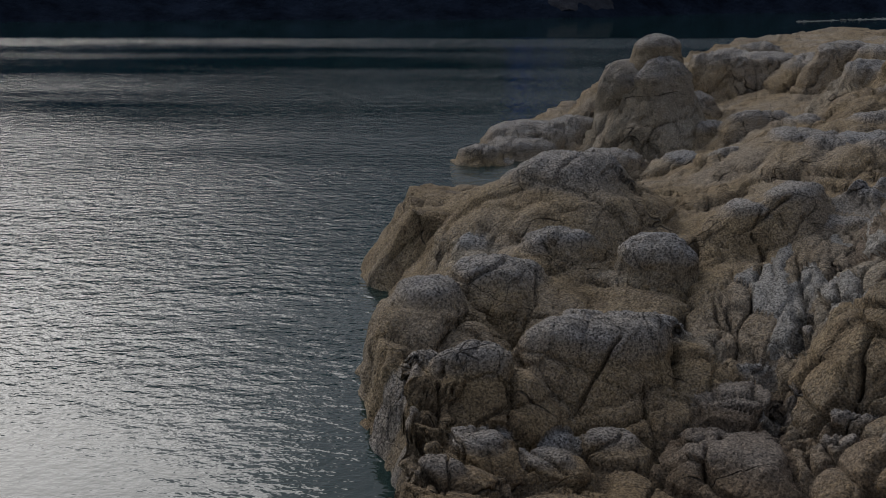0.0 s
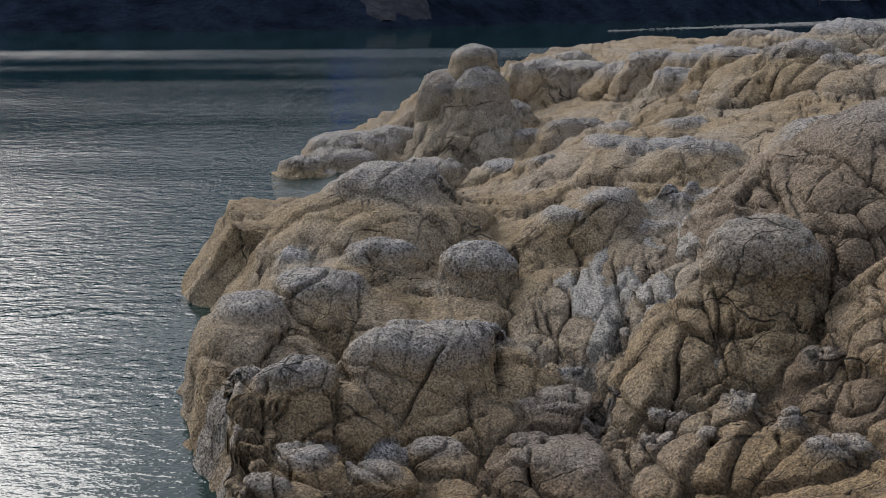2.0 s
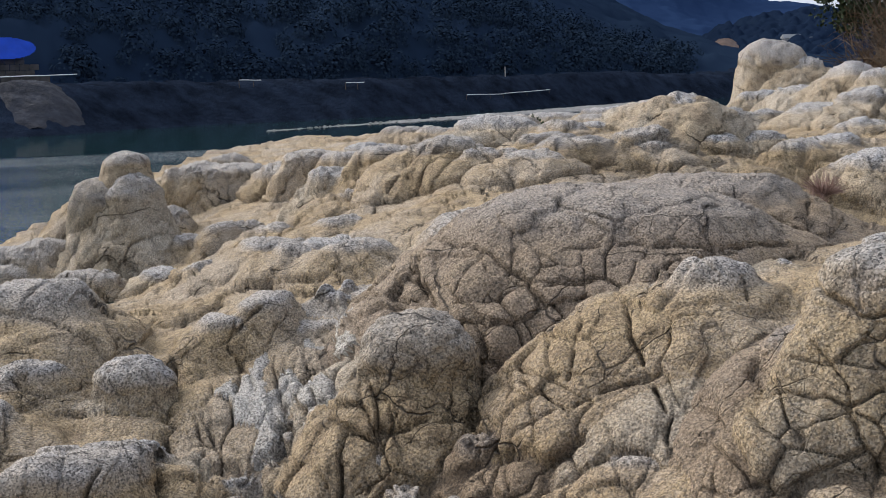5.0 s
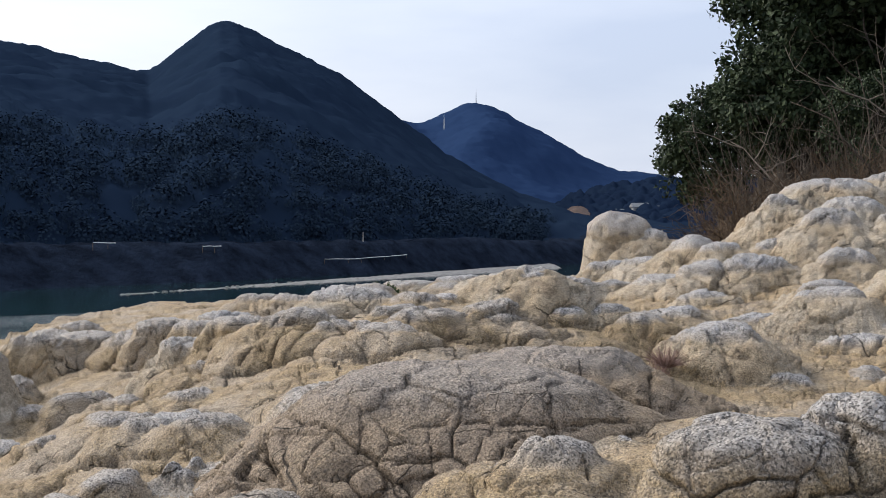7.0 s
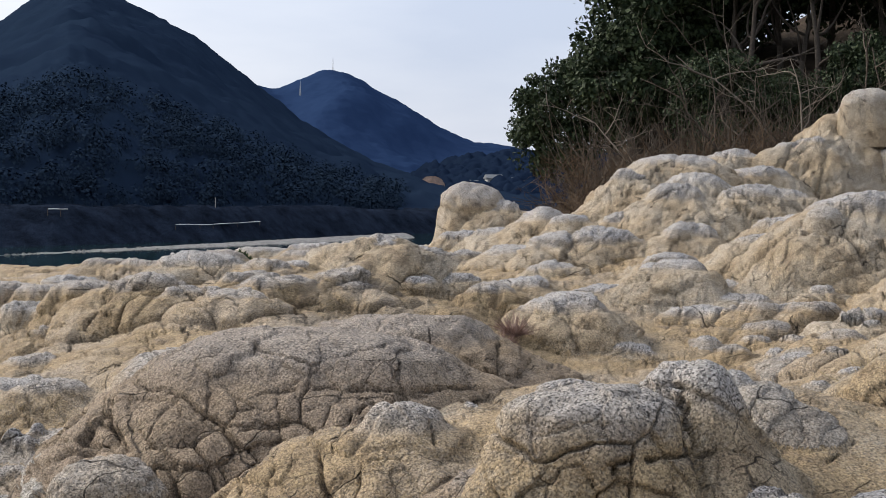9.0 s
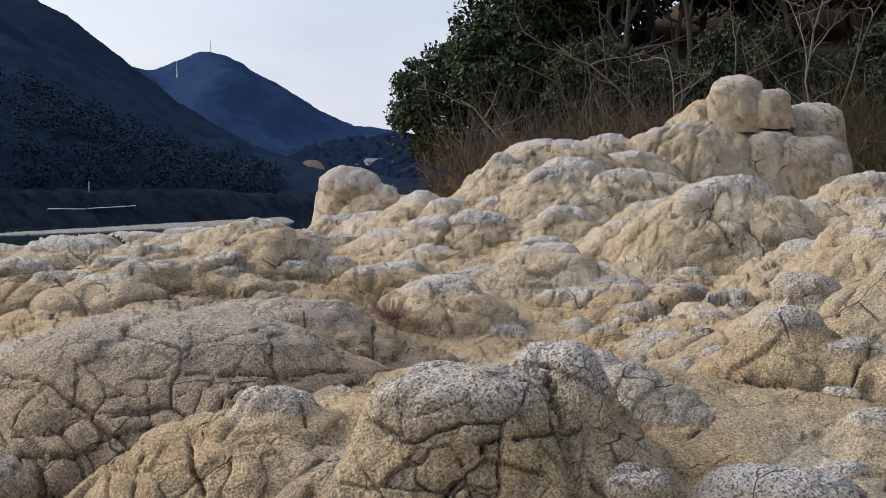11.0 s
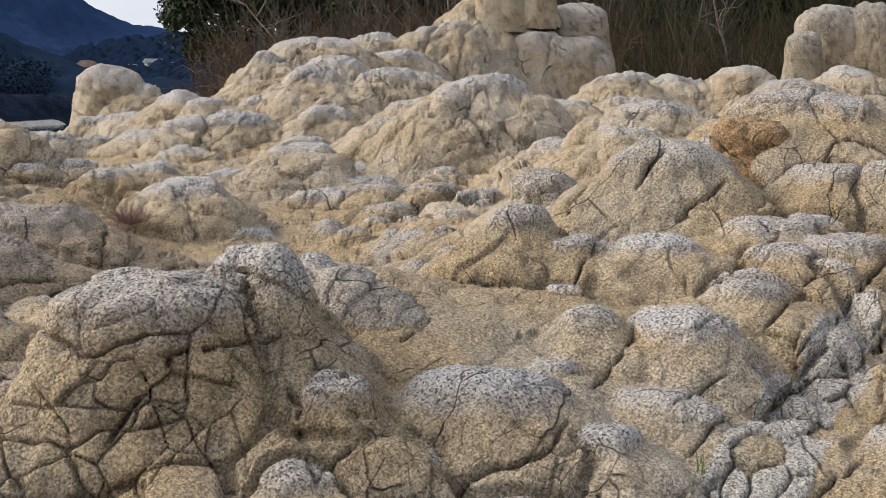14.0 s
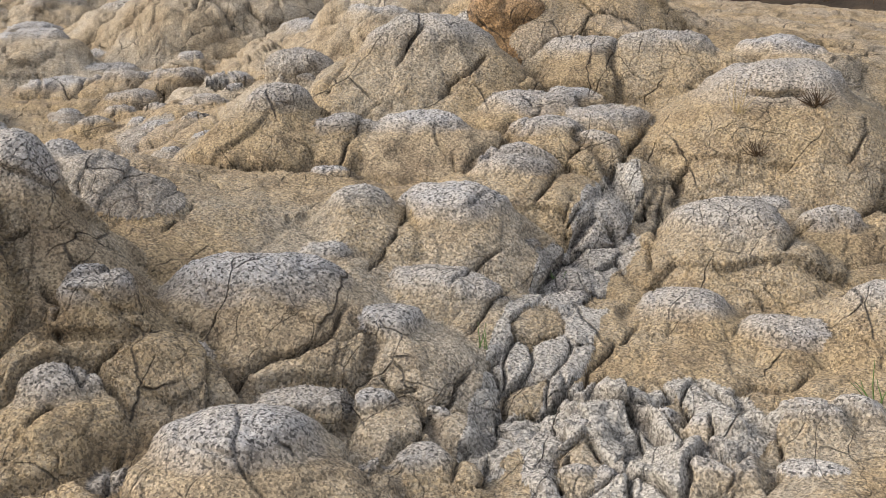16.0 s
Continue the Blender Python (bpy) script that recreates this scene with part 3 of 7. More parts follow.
def rock(x, y, z, rx, ry, rz, turn, p, kind):
    """A swell of the bedrock, worn into one surface with its neighbours."""
    SWELLS.append((x, y, z, rx, ry, rz, turn, p, kind))


CRACKS = []
ZONES = []


def crack(width, depth, *line):
    """An open joint in the rock along a line of places."""
    CRACKS.append((width, depth, np.array(line, float).reshape(-1, 3)))


def shatter(x, y, rx, ry, turn, size, stretch, way, pale):
    """A stretch of rock broken into small blocks, drawn out along one direction."""
    ZONES.append((x, y, rx, ry, turn, size, stretch, way, pale))


def boss_profile(d, p, wide, rz, tail):
    """A worn cap that steepens into a flank and runs out in a skirt."""
    dc = 0.86
    cap = rz * (1 - np.clip(d, 0, dc) ** p) ** (1 / p)
    edge = rz * (1 - dc ** p) ** (1 / p)
    steep = rz / wide * dc ** (p - 1) * (1 - dc ** p) ** (1 / p - 1)
    t = (d - dc).clip(0) * wide
    steep = min(steep, 1.5 if p < 3.2 else 2.8)
    reach = (0.12 + 0.30 * (p > 2.5)) * wide
    return np.where(d < dc, cap, edge - steep * reach * (1 - np.exp(-t / reach)) - tail * t - 0.6 * t * t)


def rock_height(x, y):
    """Height of the bedrock, how far the next swell lies below, the kind of rock and how high on its swell."""
    r = np.hypot(x, y)
    k = (r / 8) ** 0.5
    zero = np.zeros_like(x)
    wx = x + k * (0.16 * fbm(x * 1.3, y * 1.3, zero, 201, 2) + 0.05 * fbm(x * 5, y * 5, zero, 203, 2))
    wy = y + k * (0.16 * fbm(x * 1.3, y * 1.3, zero + 9, 205, 2) + 0.05 * fbm(x * 5, y * 5, zero + 9, 207, 2))
    base = ground_base(x, y) + 0.05 + 0.16 * fbm(x * 0.9, y * 0.9, zero, 35, 3)
    deg = np.degrees(np.arctan2(x, y))
    top, second = base.copy(), np.full(x.shape, -9.0)
    high = np.full(x.shape, 0.25)
    kinds = np.where((deg + 30 * fbm(x * 0.7, y * 0.7, zero, 209, 3) > 48) & (r < 12), 2, 0).astype(np.int32)
    for n, (cx, cy, cz, rx, ry, rz, turn, p, kind) in enumerate(SWELLS):
        wide = math.sqrt(rx * ry)
        tail = 0.22 + 0.33 * float(cell_hash(np.array(n), np.array(3), np.array(1), 5))
        if cy > 17 and cx < 8:
            tail = tail + 0.6
        if p > 3.2:
            tail = tail + 0.9
        far = 1.2 * max(rx, ry) + 2.0
        at = np.nonzero((np.abs(x - cx) < far) & (np.abs(y - cy) < far))
        if not len(at[0]):
            continue
        c, q = math.cos(radians(turn)), math.sin(radians(turn))
        px, py = wx[at] - cx, wy[at] - cy
        u, w = np.abs(px * c + py * q) / rx, np.abs(-px * q + py * c) / max(ry, 0.8 * rx)
        pp = min(p, 3.4)
        d = (u ** pp + w ** pp) ** (1 / pp)
        z = cz + boss_profile(d, max(2.0, min(p, 3.4)), wide, rz, tail)
        old = top[at]
        win = z > old
        second[at] = np.where(win, old, np.maximum(second[at], z))
        top[at] = np.where(win, z, old)
        kinds[at] = np.where(win, "twogvbr".index(kind), kinds[at])
        high[at] = np.where(win, smooth(1.30, 0.70, d), high[at])
    gap = top - second
    ys, xs = np.array(SHORE).T
    s = (x - np.interp(y, ys, xs)) + 0.2 * fbm(x * 1.5, y * 1.5, zero, 31, 3)
    top = top - smooth(38, 52, r) * smooth(50, 38, deg) * 3.0 - 0.20 * smooth(15, 23, r) * smooth(46, 36, deg)
    top = np.minimum(top, np.where(s > 0, np.where(y > 9.1, 1.5, 2.2) * s, 1.2 * s) + 0.02 + np.where(s > 0.1, 0.35 * fbm(x * 2.2, y * 2.2, zero, 33, 3), 0.0)).clip(-0.6)
    return top, gap, kinds, high


def line_distance(v, line):
    """How far each place lies from a line through space, and the share of the line passed there."""
    best, share = np.full(len(v), 9.0), np.zeros(len(v))
    n = len(line) - 1
    for k in range(n):
        a, e = line[k], line[k + 1] - line[k]
        t = np.clip((v - a) @ e / max(e @ e, 1e-9), 0, 1)
        d = np.linalg.norm(v - a - t[:, None] * e, axis=1)
        near = d < best
        best, share = np.where(near, d, best), np.where(near, (k + t) / n, share)
    return best, share


def corner_normals(v, f):
    a = np.cross(v[f[:, 2]] - v[f[:, 0]], v[f[:, 3]] - v[f[:, 1]])
    n = np.stack([sum(np.bincount(f[:, k], a[:, c], len(v)) for k in range(4)) for c in range(3)], -1)
    return n / np.linalg.norm(n, axis=1)[:, None].clip(1e-9)


def bedrock(name, az0, az1, columns, r0, r1, rows, label):
    """The worn body of the ledge: swells that meet in creases, cut by joints and roughened."""
    az = np.radians(np.linspace(az0, az1, columns))
    # rows lie closer where the rock is steep
    few = np.radians(np.linspace(az0, az1, columns // 5))
    r = r0 * np.exp(np.linspace(0, 1, rows * 4) * math.log(r1 / r0))
    rr, aa = np.meshgrid(r, few, indexing="ij")
    h = rock_height(rr * np.sin(aa), rr * np.cos(aa))[0]
    way = np.hypot(np.gradient(h, axis=0), 0.20 * np.gradient(rr, axis=0)) / rr
    pad = np.pad(way, ((0, 0), (6, 6)), mode="edge")
    way = sum(pad[:, k:k + way.shape[1]] * w for k, w in enumerate((1, 2, 3, 4, 5, 6, 7, 6, 5, 4, 3, 2, 1))) / 49
    run = np.cumsum(way, 0)
    run = (run - run[0]) / (run[-1] - run[0])
    steps = np.stack([np.interp(np.linspace(0, 1, rows), run[:, k], r) for k in range(len(few))], 1)
    at = np.interp(az, few, np.arange(len(few)))
    lo = np.minimum(at.astype(int), len(few) - 2)
    rr = steps[:, lo] * (1 - (at - lo)) + steps[:, lo + 1] * (at - lo)
    x, y = rr * np.sin(az)[None], rr * np.cos(az)[None]
    h, gap, kinds, high = rock_height(x, y)
    rim = smooth(0, 1, (rr - r0) / 0.5) * smooth(r1, r1 - 3, rr) * (smooth(0, 3, np.degrees(az) - az0) * smooth(0, 3, az1 - np.degrees(az)))[None]
    h = h - 0.14 * (1 - rim)
    v = np.stack([x, y, h], -1).reshape(-1, 3)
    gap, kinds, high = gap.ravel(), kinds.ravel(), high.ravel()
    f = grid_faces(rows, columns)[:, ::-1]
    n = corner_normals(v, f)
    if n[:, 2].mean() < 0:
        f, n = f[:, ::-1], -n
    x, y, z = v.T
    j = np.clip((np.hypot(x, y) / 9) ** 0.25, 0.8, 1.35)
    wx, wy, wz = (c + 0.22 * fbm(x * 1.1, y * 1.1, z * 1.1, 111 + k, 3) + 0.04 * fbm(x * 6, y * 6, z * 6, 114 + k, 2) for k, c in enumerate((x, y, z)))
    # creases between swells open into joints here and there
    some = smooth(-0.08, 0.10, fbm(x * 0.8, y * 0.8, z * 0.8, 117, 2))
    crease = (1 - smooth(0, 0.035, gap / j)) * some
    bare = 1 - smooth(0.0, 0.5, high)
    broken = smooth(-0.02, 0.20, fbm(x * 0.5, y * 0.5, z * 0.5, 25, 3)) * (0.2 + 0.8 * bare)
    broken = np.maximum(broken, 0.45 * smooth(10, 15, np.hypot(x, y)))
    # the domes by the vein are whole, with few joints
    calm = 1 - 0.6 * smooth(40, 50, np.degrees(np.arctan2(x, y))) * smooth(12.5, 9.5, np.hypot(x, y))
    e1, i1 = cells3(wx / (0.85 * j) + 0.2 * wy, wy / (1.0 * j), wz / (0.7 * j), 121)
    e2, i2 = cells3(wx / (0.30 * j), wy / (0.34 * j), wz / (0.26 * j), 127)
    cut = j * (0.045 * (smooth(0, 0.025, e1) - 1) * (0.4 + 0.6 * some) * calm + 0.07 * (i1 - 0.5) * (0.3 + 0.7 * bare) + 0.06 * (1 - np.exp(-3 * e1)) * calm * (0.25 + 0.75 * bare) - 0.03)
    cut += j * (0.30 + 0.70 * broken) * calm * (0.034 * (smooth(0, 0.04, e2) - 1) + 0.07 * (i2 - 0.5) + 0.015 * (1 - np.exp(-4 * e2)))
    dirt = np.maximum(0.55 * crease, 0.55 * calm * (1 - smooth(0, 0.03, e1)) * (0.3 + 0.7 * some))
    dirt = np.maximum(dirt, 0.6 * calm * (0.3 + 0.7 * broken) * (1 - smooth(0, 0.05, e2)))
    cut -= 0.05 * j * crease
    cut += j * (0.05 * fbm(x * 2.2, y * 2.2, z * 2.2, 137, 3) + 0.028 * fbm(x * 7, y * 7, z * 7, 139, 3))
    vein = np.zeros(len(v))
    for cx, cy, rx, ry, turn, size, stretch, course, pale in ZONES:
        c, s = math.cos(radians(turn)), math.sin(radians(turn))
        d = np.hypot(((x - cx) * c + (y - cy) * s) / rx, (-(x - cx) * s + (y - cy) * c) / ry) + 0.7 * fbm(x * 1.6, y * 1.6, z * 1.6, 171, 3)
        k = np.nonzero(d < 1.15)[0]
        inside = smooth(1.1, 0.75, d[k]) * (0.35 + 0.65 * smooth(-0.1, 0.08, fbm(x[k] * 2.4, y[k] * 2.4, z[k] * 2.4, 173, 2)))
        c, s = math.cos(radians(course)), math.sin(radians(course))
        bx, by, bz = wx[k], wy[k], wz[k]
        e, i = cells3((bx * c + by * s) / (size * stretch), (-bx * s + by * c) / size, bz / (size * 1.3), 175)
        cut[k] += inside * (0.26 * size * (smooth(0, 0.12, e) - 1) + 0.22 * size * (i - 0.5) + 0.06 * size * (1 - np.exp(-4 * e)))
        dirt[k] = np.maximum(dirt[k], 0.75 * inside * (1 - smooth(0.0, 0.09, e)))
        vein[k] = np.maximum(vein[k], pale * smooth(1.1, 0.75, d[k]) * (0.4 + i))
    v = v + n * (cut * rim.ravel())[:, None]
    for width, depth, line in CRACKS:
        k = np.nonzero((v > line.min(0) - 0.35).all(1) & (v < line.max(0) + 0.35).all(1))[0]
        if len(k) < 9:
            continue
        near = v[k]
        # the joint lies on the rock, and wavers a little
        run = np.concatenate([[a + (b - a) * t for t in np.arange(0, 1, 0.08 / max(0.08, np.linalg.norm(b - a)))] for a, b in zip(line[:-1], line[1:])] + [line[-1:]])
        run = np.stack([near[np.argmin(((near - q) ** 2).sum(1))] for q in run])
        waver = near + 0.10 * np.stack([wx[k] - x[k], wy[k] - y[k], wz[k] - z[k]], -1)
        d, share = line_distance(waver, run)
        full = 0.35 + 0.65 * smooth(0, 0.12, share) * smooth(1, 0.88, share)
        groove = full * (1 - smooth(0.25 * width, width, d))
        v[k] -= n[k] * (depth * groove + 0.3 * depth * full * np.exp(-(d / (2.5 * width)) ** 2))[:, None]
        dirt[k] = np.maximum(dirt[k], 0.82 * groove)
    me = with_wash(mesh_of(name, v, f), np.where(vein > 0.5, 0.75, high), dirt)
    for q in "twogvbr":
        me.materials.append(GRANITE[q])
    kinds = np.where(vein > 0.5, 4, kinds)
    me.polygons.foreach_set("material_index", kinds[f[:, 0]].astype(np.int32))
    ob = new(name, me)
    ob.parent = ground
    return tagged(ob, label)


LOOKS = {"w": "rounded pale grey granite boulder with dark specks", "t": "rounded tan granite boulder with weathered joints",
         "o": "rust-stained ochre granite boulder", "g": "grey granite boulder", "b": "brown weathered granite boulder", "r": "rust-orange angular granite block"}


def boulder(x, y, z, rx, ry, rz, turn, p, kind):
    k = 0.78 if math.hypot(x, y) > 13 else 0.9
    if math.hypot(x, y) < 25:
        SWELLS.append((x, y, z - 0.3 * rz, k * rx, k * ry, 0.85 * rz, turn, p, kind))
    ob = stone("boulder", x, y, z, rx, ry, rz, turn, p, kind)
    size = "large" if max(rx, rz) > 0.55 else "small"
    return tagged(ob, f"{size} {LOOKS[kind]} in the bedrock", "boulder", "boulders on the ledge")


# ledge by the water
rock(3.30, 21.44, 0.61, 0.62, 0.52, 0.43, -9, 2.3, 't')
rock(5.03, 24.45, 1.08, 0.60, 0.51, 0.49, -12, 2.8, 't')
rock(5.93, 24.46, 1.16, 0.71, 0.61, 0.42, -14, 2.3, 't')
rock(6.91, 22.85, 1.38, 0.68, 0.58, 0.46, -18, 3.2, 't')
rock(7.00, 21.25, 1.46, 0.54, 0.46, 0.41, -19, 3.0, 't')
rock(6.20, 17.12, 1.71, 0.52, 0.44, 0.33, -21, 2.6, 't')
rock(5.75, 15.43, 1.56, 0.17, 0.15, 0.08, -21, 2.3, 'w')
rock(6.05, 14.85, 1.87, 0.46, 0.39, 0.32, -23, 2.3, 't')
rock(11.69, 24.59, 1.88, 0.77, 0.66, 0.37, -26, 2.3, 't')
rock(6.28, 14.16, 1.81, 0.41, 0.35, 0.17, -25, 2.3, 't')
rock(11.63, 29.11, 1.71, 0.41, 0.35, 0.21, -22, 2.3, 'w')
rock(12.39, 28.93, 1.74, 0.49, 0.41, 0.18, -24, 2.3, 'w')
rock(0.89, 19.86, 0.14, 0.65, 0.55, 0.32, -3, 2.3, 't')
rock(1.74, 21.74, 0.29, 0.53, 0.45, 0.25, -5, 2.3, 't')
rock(0.56, 19.20, 0.02, 0.42, 0.36, 0.19, -2, 2.3, 't')
rock(2.21, 22.10, 0.34, 0.34, 0.29, 0.19, -6, 2.3, 't')
rock(-0.25, 19.21, 0.02, 0.31, 0.21, 0.05, -0, 2.3, 't')
rock(0.31, 17.92, -0.09, 0.29, 0.20, 0.05, -2, 2.3, 'g')
rock(2.04, 18.02, 0.16, 0.56, 0.47, 0.33, -7, 2.3, 't')
rock(0.52, 11.72, 0.84, 0.28, 0.24, 0.22, -4, 2.3, 't')
rock(0.88, 11.15, 0.81, 0.30, 0.25, 0.17, -6, 2.3, 'w')
rock(1.16, 10.61, 0.82, 0.31, 0.26, 0.19, -8, 2.3, 't')
rock(0.16, 10.62, 0.75, 0.30, 0.26, 0.18, -2, 2.3, 't')
rock(0.00, 10.01, 0.65, 0.20, 0.17, 0.14, -2, 2.3, 'w')
rock(-0.63, 10.26, 0.48, 0.25, 0.21, 0.14, 2, 2.3, 't')
rock(-0.83, 9.60, 0.44, 0.13, 0.11, 0.14, 3, 2.3, 'o')
rock(-0.64, 9.46, 0.38, 0.15, 0.13, 0.12, 2, 2.3, 't')
rock(-0.31, 10.12, 0.46, 0.17, 0.14, 0.14, 0, 2.3, 'w')
rock(-0.75, 9.28, 0.30, 0.13, 0.11, 0.01, 3, 2.3, 'g')
rock(-0.16, 11.21, 0.52, 0.32, 0.27, 0.11, -0, 2.3, 't')
rock(-0.38, 9.57, 0.34, 0.23, 0.20, 0.10, 1, 2.3, 'w')
rock(-0.36, 8.70, 0.51, 0.33, 0.29, 0.27, 1, 2.3, 't')
rock(0.17, 9.18, 0.55, 0.38, 0.33, 0.26, -3, 2.3, 't')
rock(0.62, 9.72, 0.68, 0.30, 0.26, 0.24, -5, 2.3, 't')
rock(-0.64, 7.44, 0.42, 0.17, 0.14, 0.23, 3, 2.3, 'o')
rock(-0.36, 7.60, 0.37, 0.16, 0.13, 0.23, 1, 2.3, 't')
rock(-0.09, 7.54, 0.34, 0.24, 0.19, 0.28, -1, 2.3, 'w')
rock(0.19, 8.66, 0.38, 0.12, 0.10, 0.08, -3, 2.3, 't')
rock(0.62, 7.96, 0.34, 0.38, 0.30, 0.36, -6, 2.3, 'w')
rock(0.38, 7.76, 0.28, 0.19, 0.14, 0.24, -5, 2.3, 't')
rock(0.84, 7.68, 0.25, 0.20, 0.14, 0.26, -8, 2.3, 't')
rock(1.16, 8.27, 0.37, 0.15, 0.13, 0.23, -10, 2.3, 'w')
rock(0.14, 7.77, 0.25, 0.09, 0.08, 0.12, -3, 2.3, 'g')
rock(1.45, 7.59, 0.16, 0.32, 0.27, 0.18, -13, 3.0, 'b')
rock(1.45, 7.05, 0.06, 0.41, 0.35, 0.14, -14, 3.4, 'b')
rock(1.20, 7.50, 0.13, 0.12, 0.10, 0.11, -11, 2.3, 't')
rock(-0.07, 6.98, 0.19, 0.21, 0.18, 0.10, -2, 2.3, 't')
rock(0.32, 7.06, 0.12, 0.20, 0.17, 0.10, -5, 2.3, 'g')
rock(0.75, 7.12, 0.08, 0.20, 0.17, 0.11, -8, 2.3, 't')
rock(-0.57, 6.79, 0.34, 0.17, 0.15, 0.14, 3, 2.3, 'o')
rock(-0.36, 6.81, 0.26, 0.14, 0.12, 0.09, 1, 2.3, 't')
rock(0.51, 7.07, 0.09, 0.12, 0.10, 0.08, -6, 2.3, 'g')
rock(2.48, 10.05, 0.97, 0.26, 0.22, 0.24, -15, 2.6, 't')
rock(2.06, 9.99, 0.88, 0.27, 0.23, 0.22, -13, 2.3, 't')
rock(3.64, 12.03, 1.20, 0.39, 0.33, 0.17, -18, 2.3, 'w')
rock(3.29, 12.83, 1.11, 0.38, 0.32, 0.20, -16, 2.3, 't')
rock(4.40, 18.70, 0.75, 0.46, 0.39, 0.23, -14, 2.3, 't')
rock(3.83, 20.19, 0.53, 0.50, 0.42, 0.22, -12, 2.3, 't')
rock(2.82, 13.36, 0.89, 0.30, 0.26, 0.15, -13, 2.3, 't')
rock(3.03, 17.38, 0.32, 0.35, 0.30, 0.17, -11, 2.3, 'w')
rock(2.76, 9.88, 0.88, 0.29, 0.25, 0.09, -17, 2.3, 't')
rock(3.54, 9.80, 1.06, 0.25, 0.22, 0.12, -21, 2.3, 't')
rock(3.09, 10.02, 1.03, 0.14, 0.12, 0.14, -19, 2.3, 'g')
rock(3.12, 9.54, 0.93, 0.16, 0.13, 0.09, -20, 2.3, 'g')
rock(2.45, 8.61, 0.62, 0.13, 0.11, 0.12, -18, 2.3, 'o')
rock(1.68, 8.01, 0.27, 0.17, 0.14, 0.11, -14, 2.3, 'g')
rock(2.13, 8.20, 0.43, 0.12, 0.10, 0.12, -17, 2.3, 't')
rock(2.43, 6.75, 0.37, 0.17, 0.15, 0.20, -22, 2.8, 'o')
rock(1.97, 6.76, 0.18, 0.15, 0.13, 0.15, -19, 2.3, 't')
rock(2.32, 7.37, 0.34, 0.13, 0.11, 0.15, -20, 2.3, 't')
rock(2.81, 7.44, 0.44, 0.38, 0.32, 0.09, -23, 2.3, 'b')
rock(2.99, 6.72, 0.62, 0.25, 0.21, 0.22, -26, 2.6, 'b')
rock(3.17, 7.35, 0.64, 0.27, 0.23, 0.09, -25, 2.3, 't')
rock(2.56, 6.35, 0.43, 0.14, 0.12, 0.18, -24, 2.3, 't')
rock(2.66, 5.94, 0.46, 0.20, 0.17, 0.11, -27, 2.3, 't')
rock(1.96, 7.27, 0.24, 0.12, 0.10, 0.18, -17, 2.3, 't')
rock(2.14, 6.49, 0.28, 0.10, 0.09, 0.18, -21, 2.8, 't')
rock(2.53, 8.03, 0.47, 0.12, 0.10, 0.07, -19, 2.3, 't')
rock(1.79, 7.43, 0.23, 0.11, 0.09, 0.18, -16, 2.3, 'g')
# middle hump and the cracked ground before it
rock(4.41, 9.43, 1.39, 0.73, 0.73, 0.43, -26, 2.3, 't')
rock(3.96, 9.55, 1.27, 0.29, 0.25, 0.30, -23, 2.3, 't')
rock(4.82, 11.24, 1.41, 0.40, 0.34, 0.21, -24, 2.3, 't')
rock(4.27, 9.15, 1.25, 0.27, 0.23, 0.20, -26, 2.3, 't')
rock(4.83, 9.67, 1.33, 0.21, 0.18, 0.15, -27, 2.3, 't')
rock(5.08, 9.39, 1.39, 0.16, 0.13, 0.18, -29, 2.3, 'w')
rock(8.04, 11.02, 1.47, 0.54, 0.32, 0.36, -37, 2.3, 'b')
rock(6.07, 10.19, 1.39, 0.64, 0.45, 0.20, -32, 2.3, 'b')
rock(4.33, 6.51, 1.48, 0.33, 0.20, 0.30, -35, 2.3, 't')
rock(4.12, 6.82, 1.34, 0.19, 0.14, 0.27, -32, 2.3, 'o')
rock(3.92, 6.98, 1.13, 0.16, 0.14, 0.14, -31, 2.3, 't')
rock(4.32, 7.96, 1.25, 0.17, 0.14, 0.13, -30, 2.3, 'g')
rock(4.16, 8.17, 1.19, 0.18, 0.16, 0.14, -28, 2.3, 't')
rock(3.82, 7.70, 1.02, 0.13, 0.11, 0.10, -28, 2.3, 'g')
rock(3.68, 8.03, 0.97, 0.14, 0.12, 0.12, -26, 2.3, 'g')
rock(4.10, 6.07, 1.30, 0.12, 0.10, 0.17, -35, 2.3, 't')
rock(3.90, 6.08, 1.19, 0.10, 0.09, 0.15, -34, 2.3, 'w')
rock(5.22, 6.95, 1.60, 0.09, 0.07, 0.04, -38, 2.3, 'w')
rock(12.19, 25.23, 1.94, 0.67, 0.57, 0.37, -26, 2.3, 't')
rock(10.63, 24.19, 1.77, 0.52, 0.44, 0.32, -24, 2.3, 't')
rock(11.03, 28.73, 1.73, 0.57, 0.48, 0.27, -21, 2.3, 't')
rock(11.50, 27.76, 1.76, 0.55, 0.47, 0.26, -23, 2.3, 't')
rock(6.28, 14.84, 1.87, 0.42, 0.36, 0.23, -24, 2.3, 't')
rock(6.49, 13.96, 1.88, 0.30, 0.26, 0.20, -26, 2.3, 't')
rock(6.67, 13.39, 1.86, 0.39, 0.33, 0.21, -27, 2.3, 't')
rock(7.51, 13.69, 1.99, 0.38, 0.32, 0.22, -29, 2.3, 't')
rock(8.25, 13.71, 2.04, 0.42, 0.36, 0.23, -32, 2.3, 't')
rock(9.61, 13.84, 1.98, 0.20, 0.17, 0.12, -35, 2.3, 'w')
rock(9.56, 14.66, 2.52, 0.21, 0.18, 0.11, -34, 2.3, 'w')
rock(8.15, 15.45, 2.15, 0.34, 0.29, 0.17, -28, 2.3, 't')
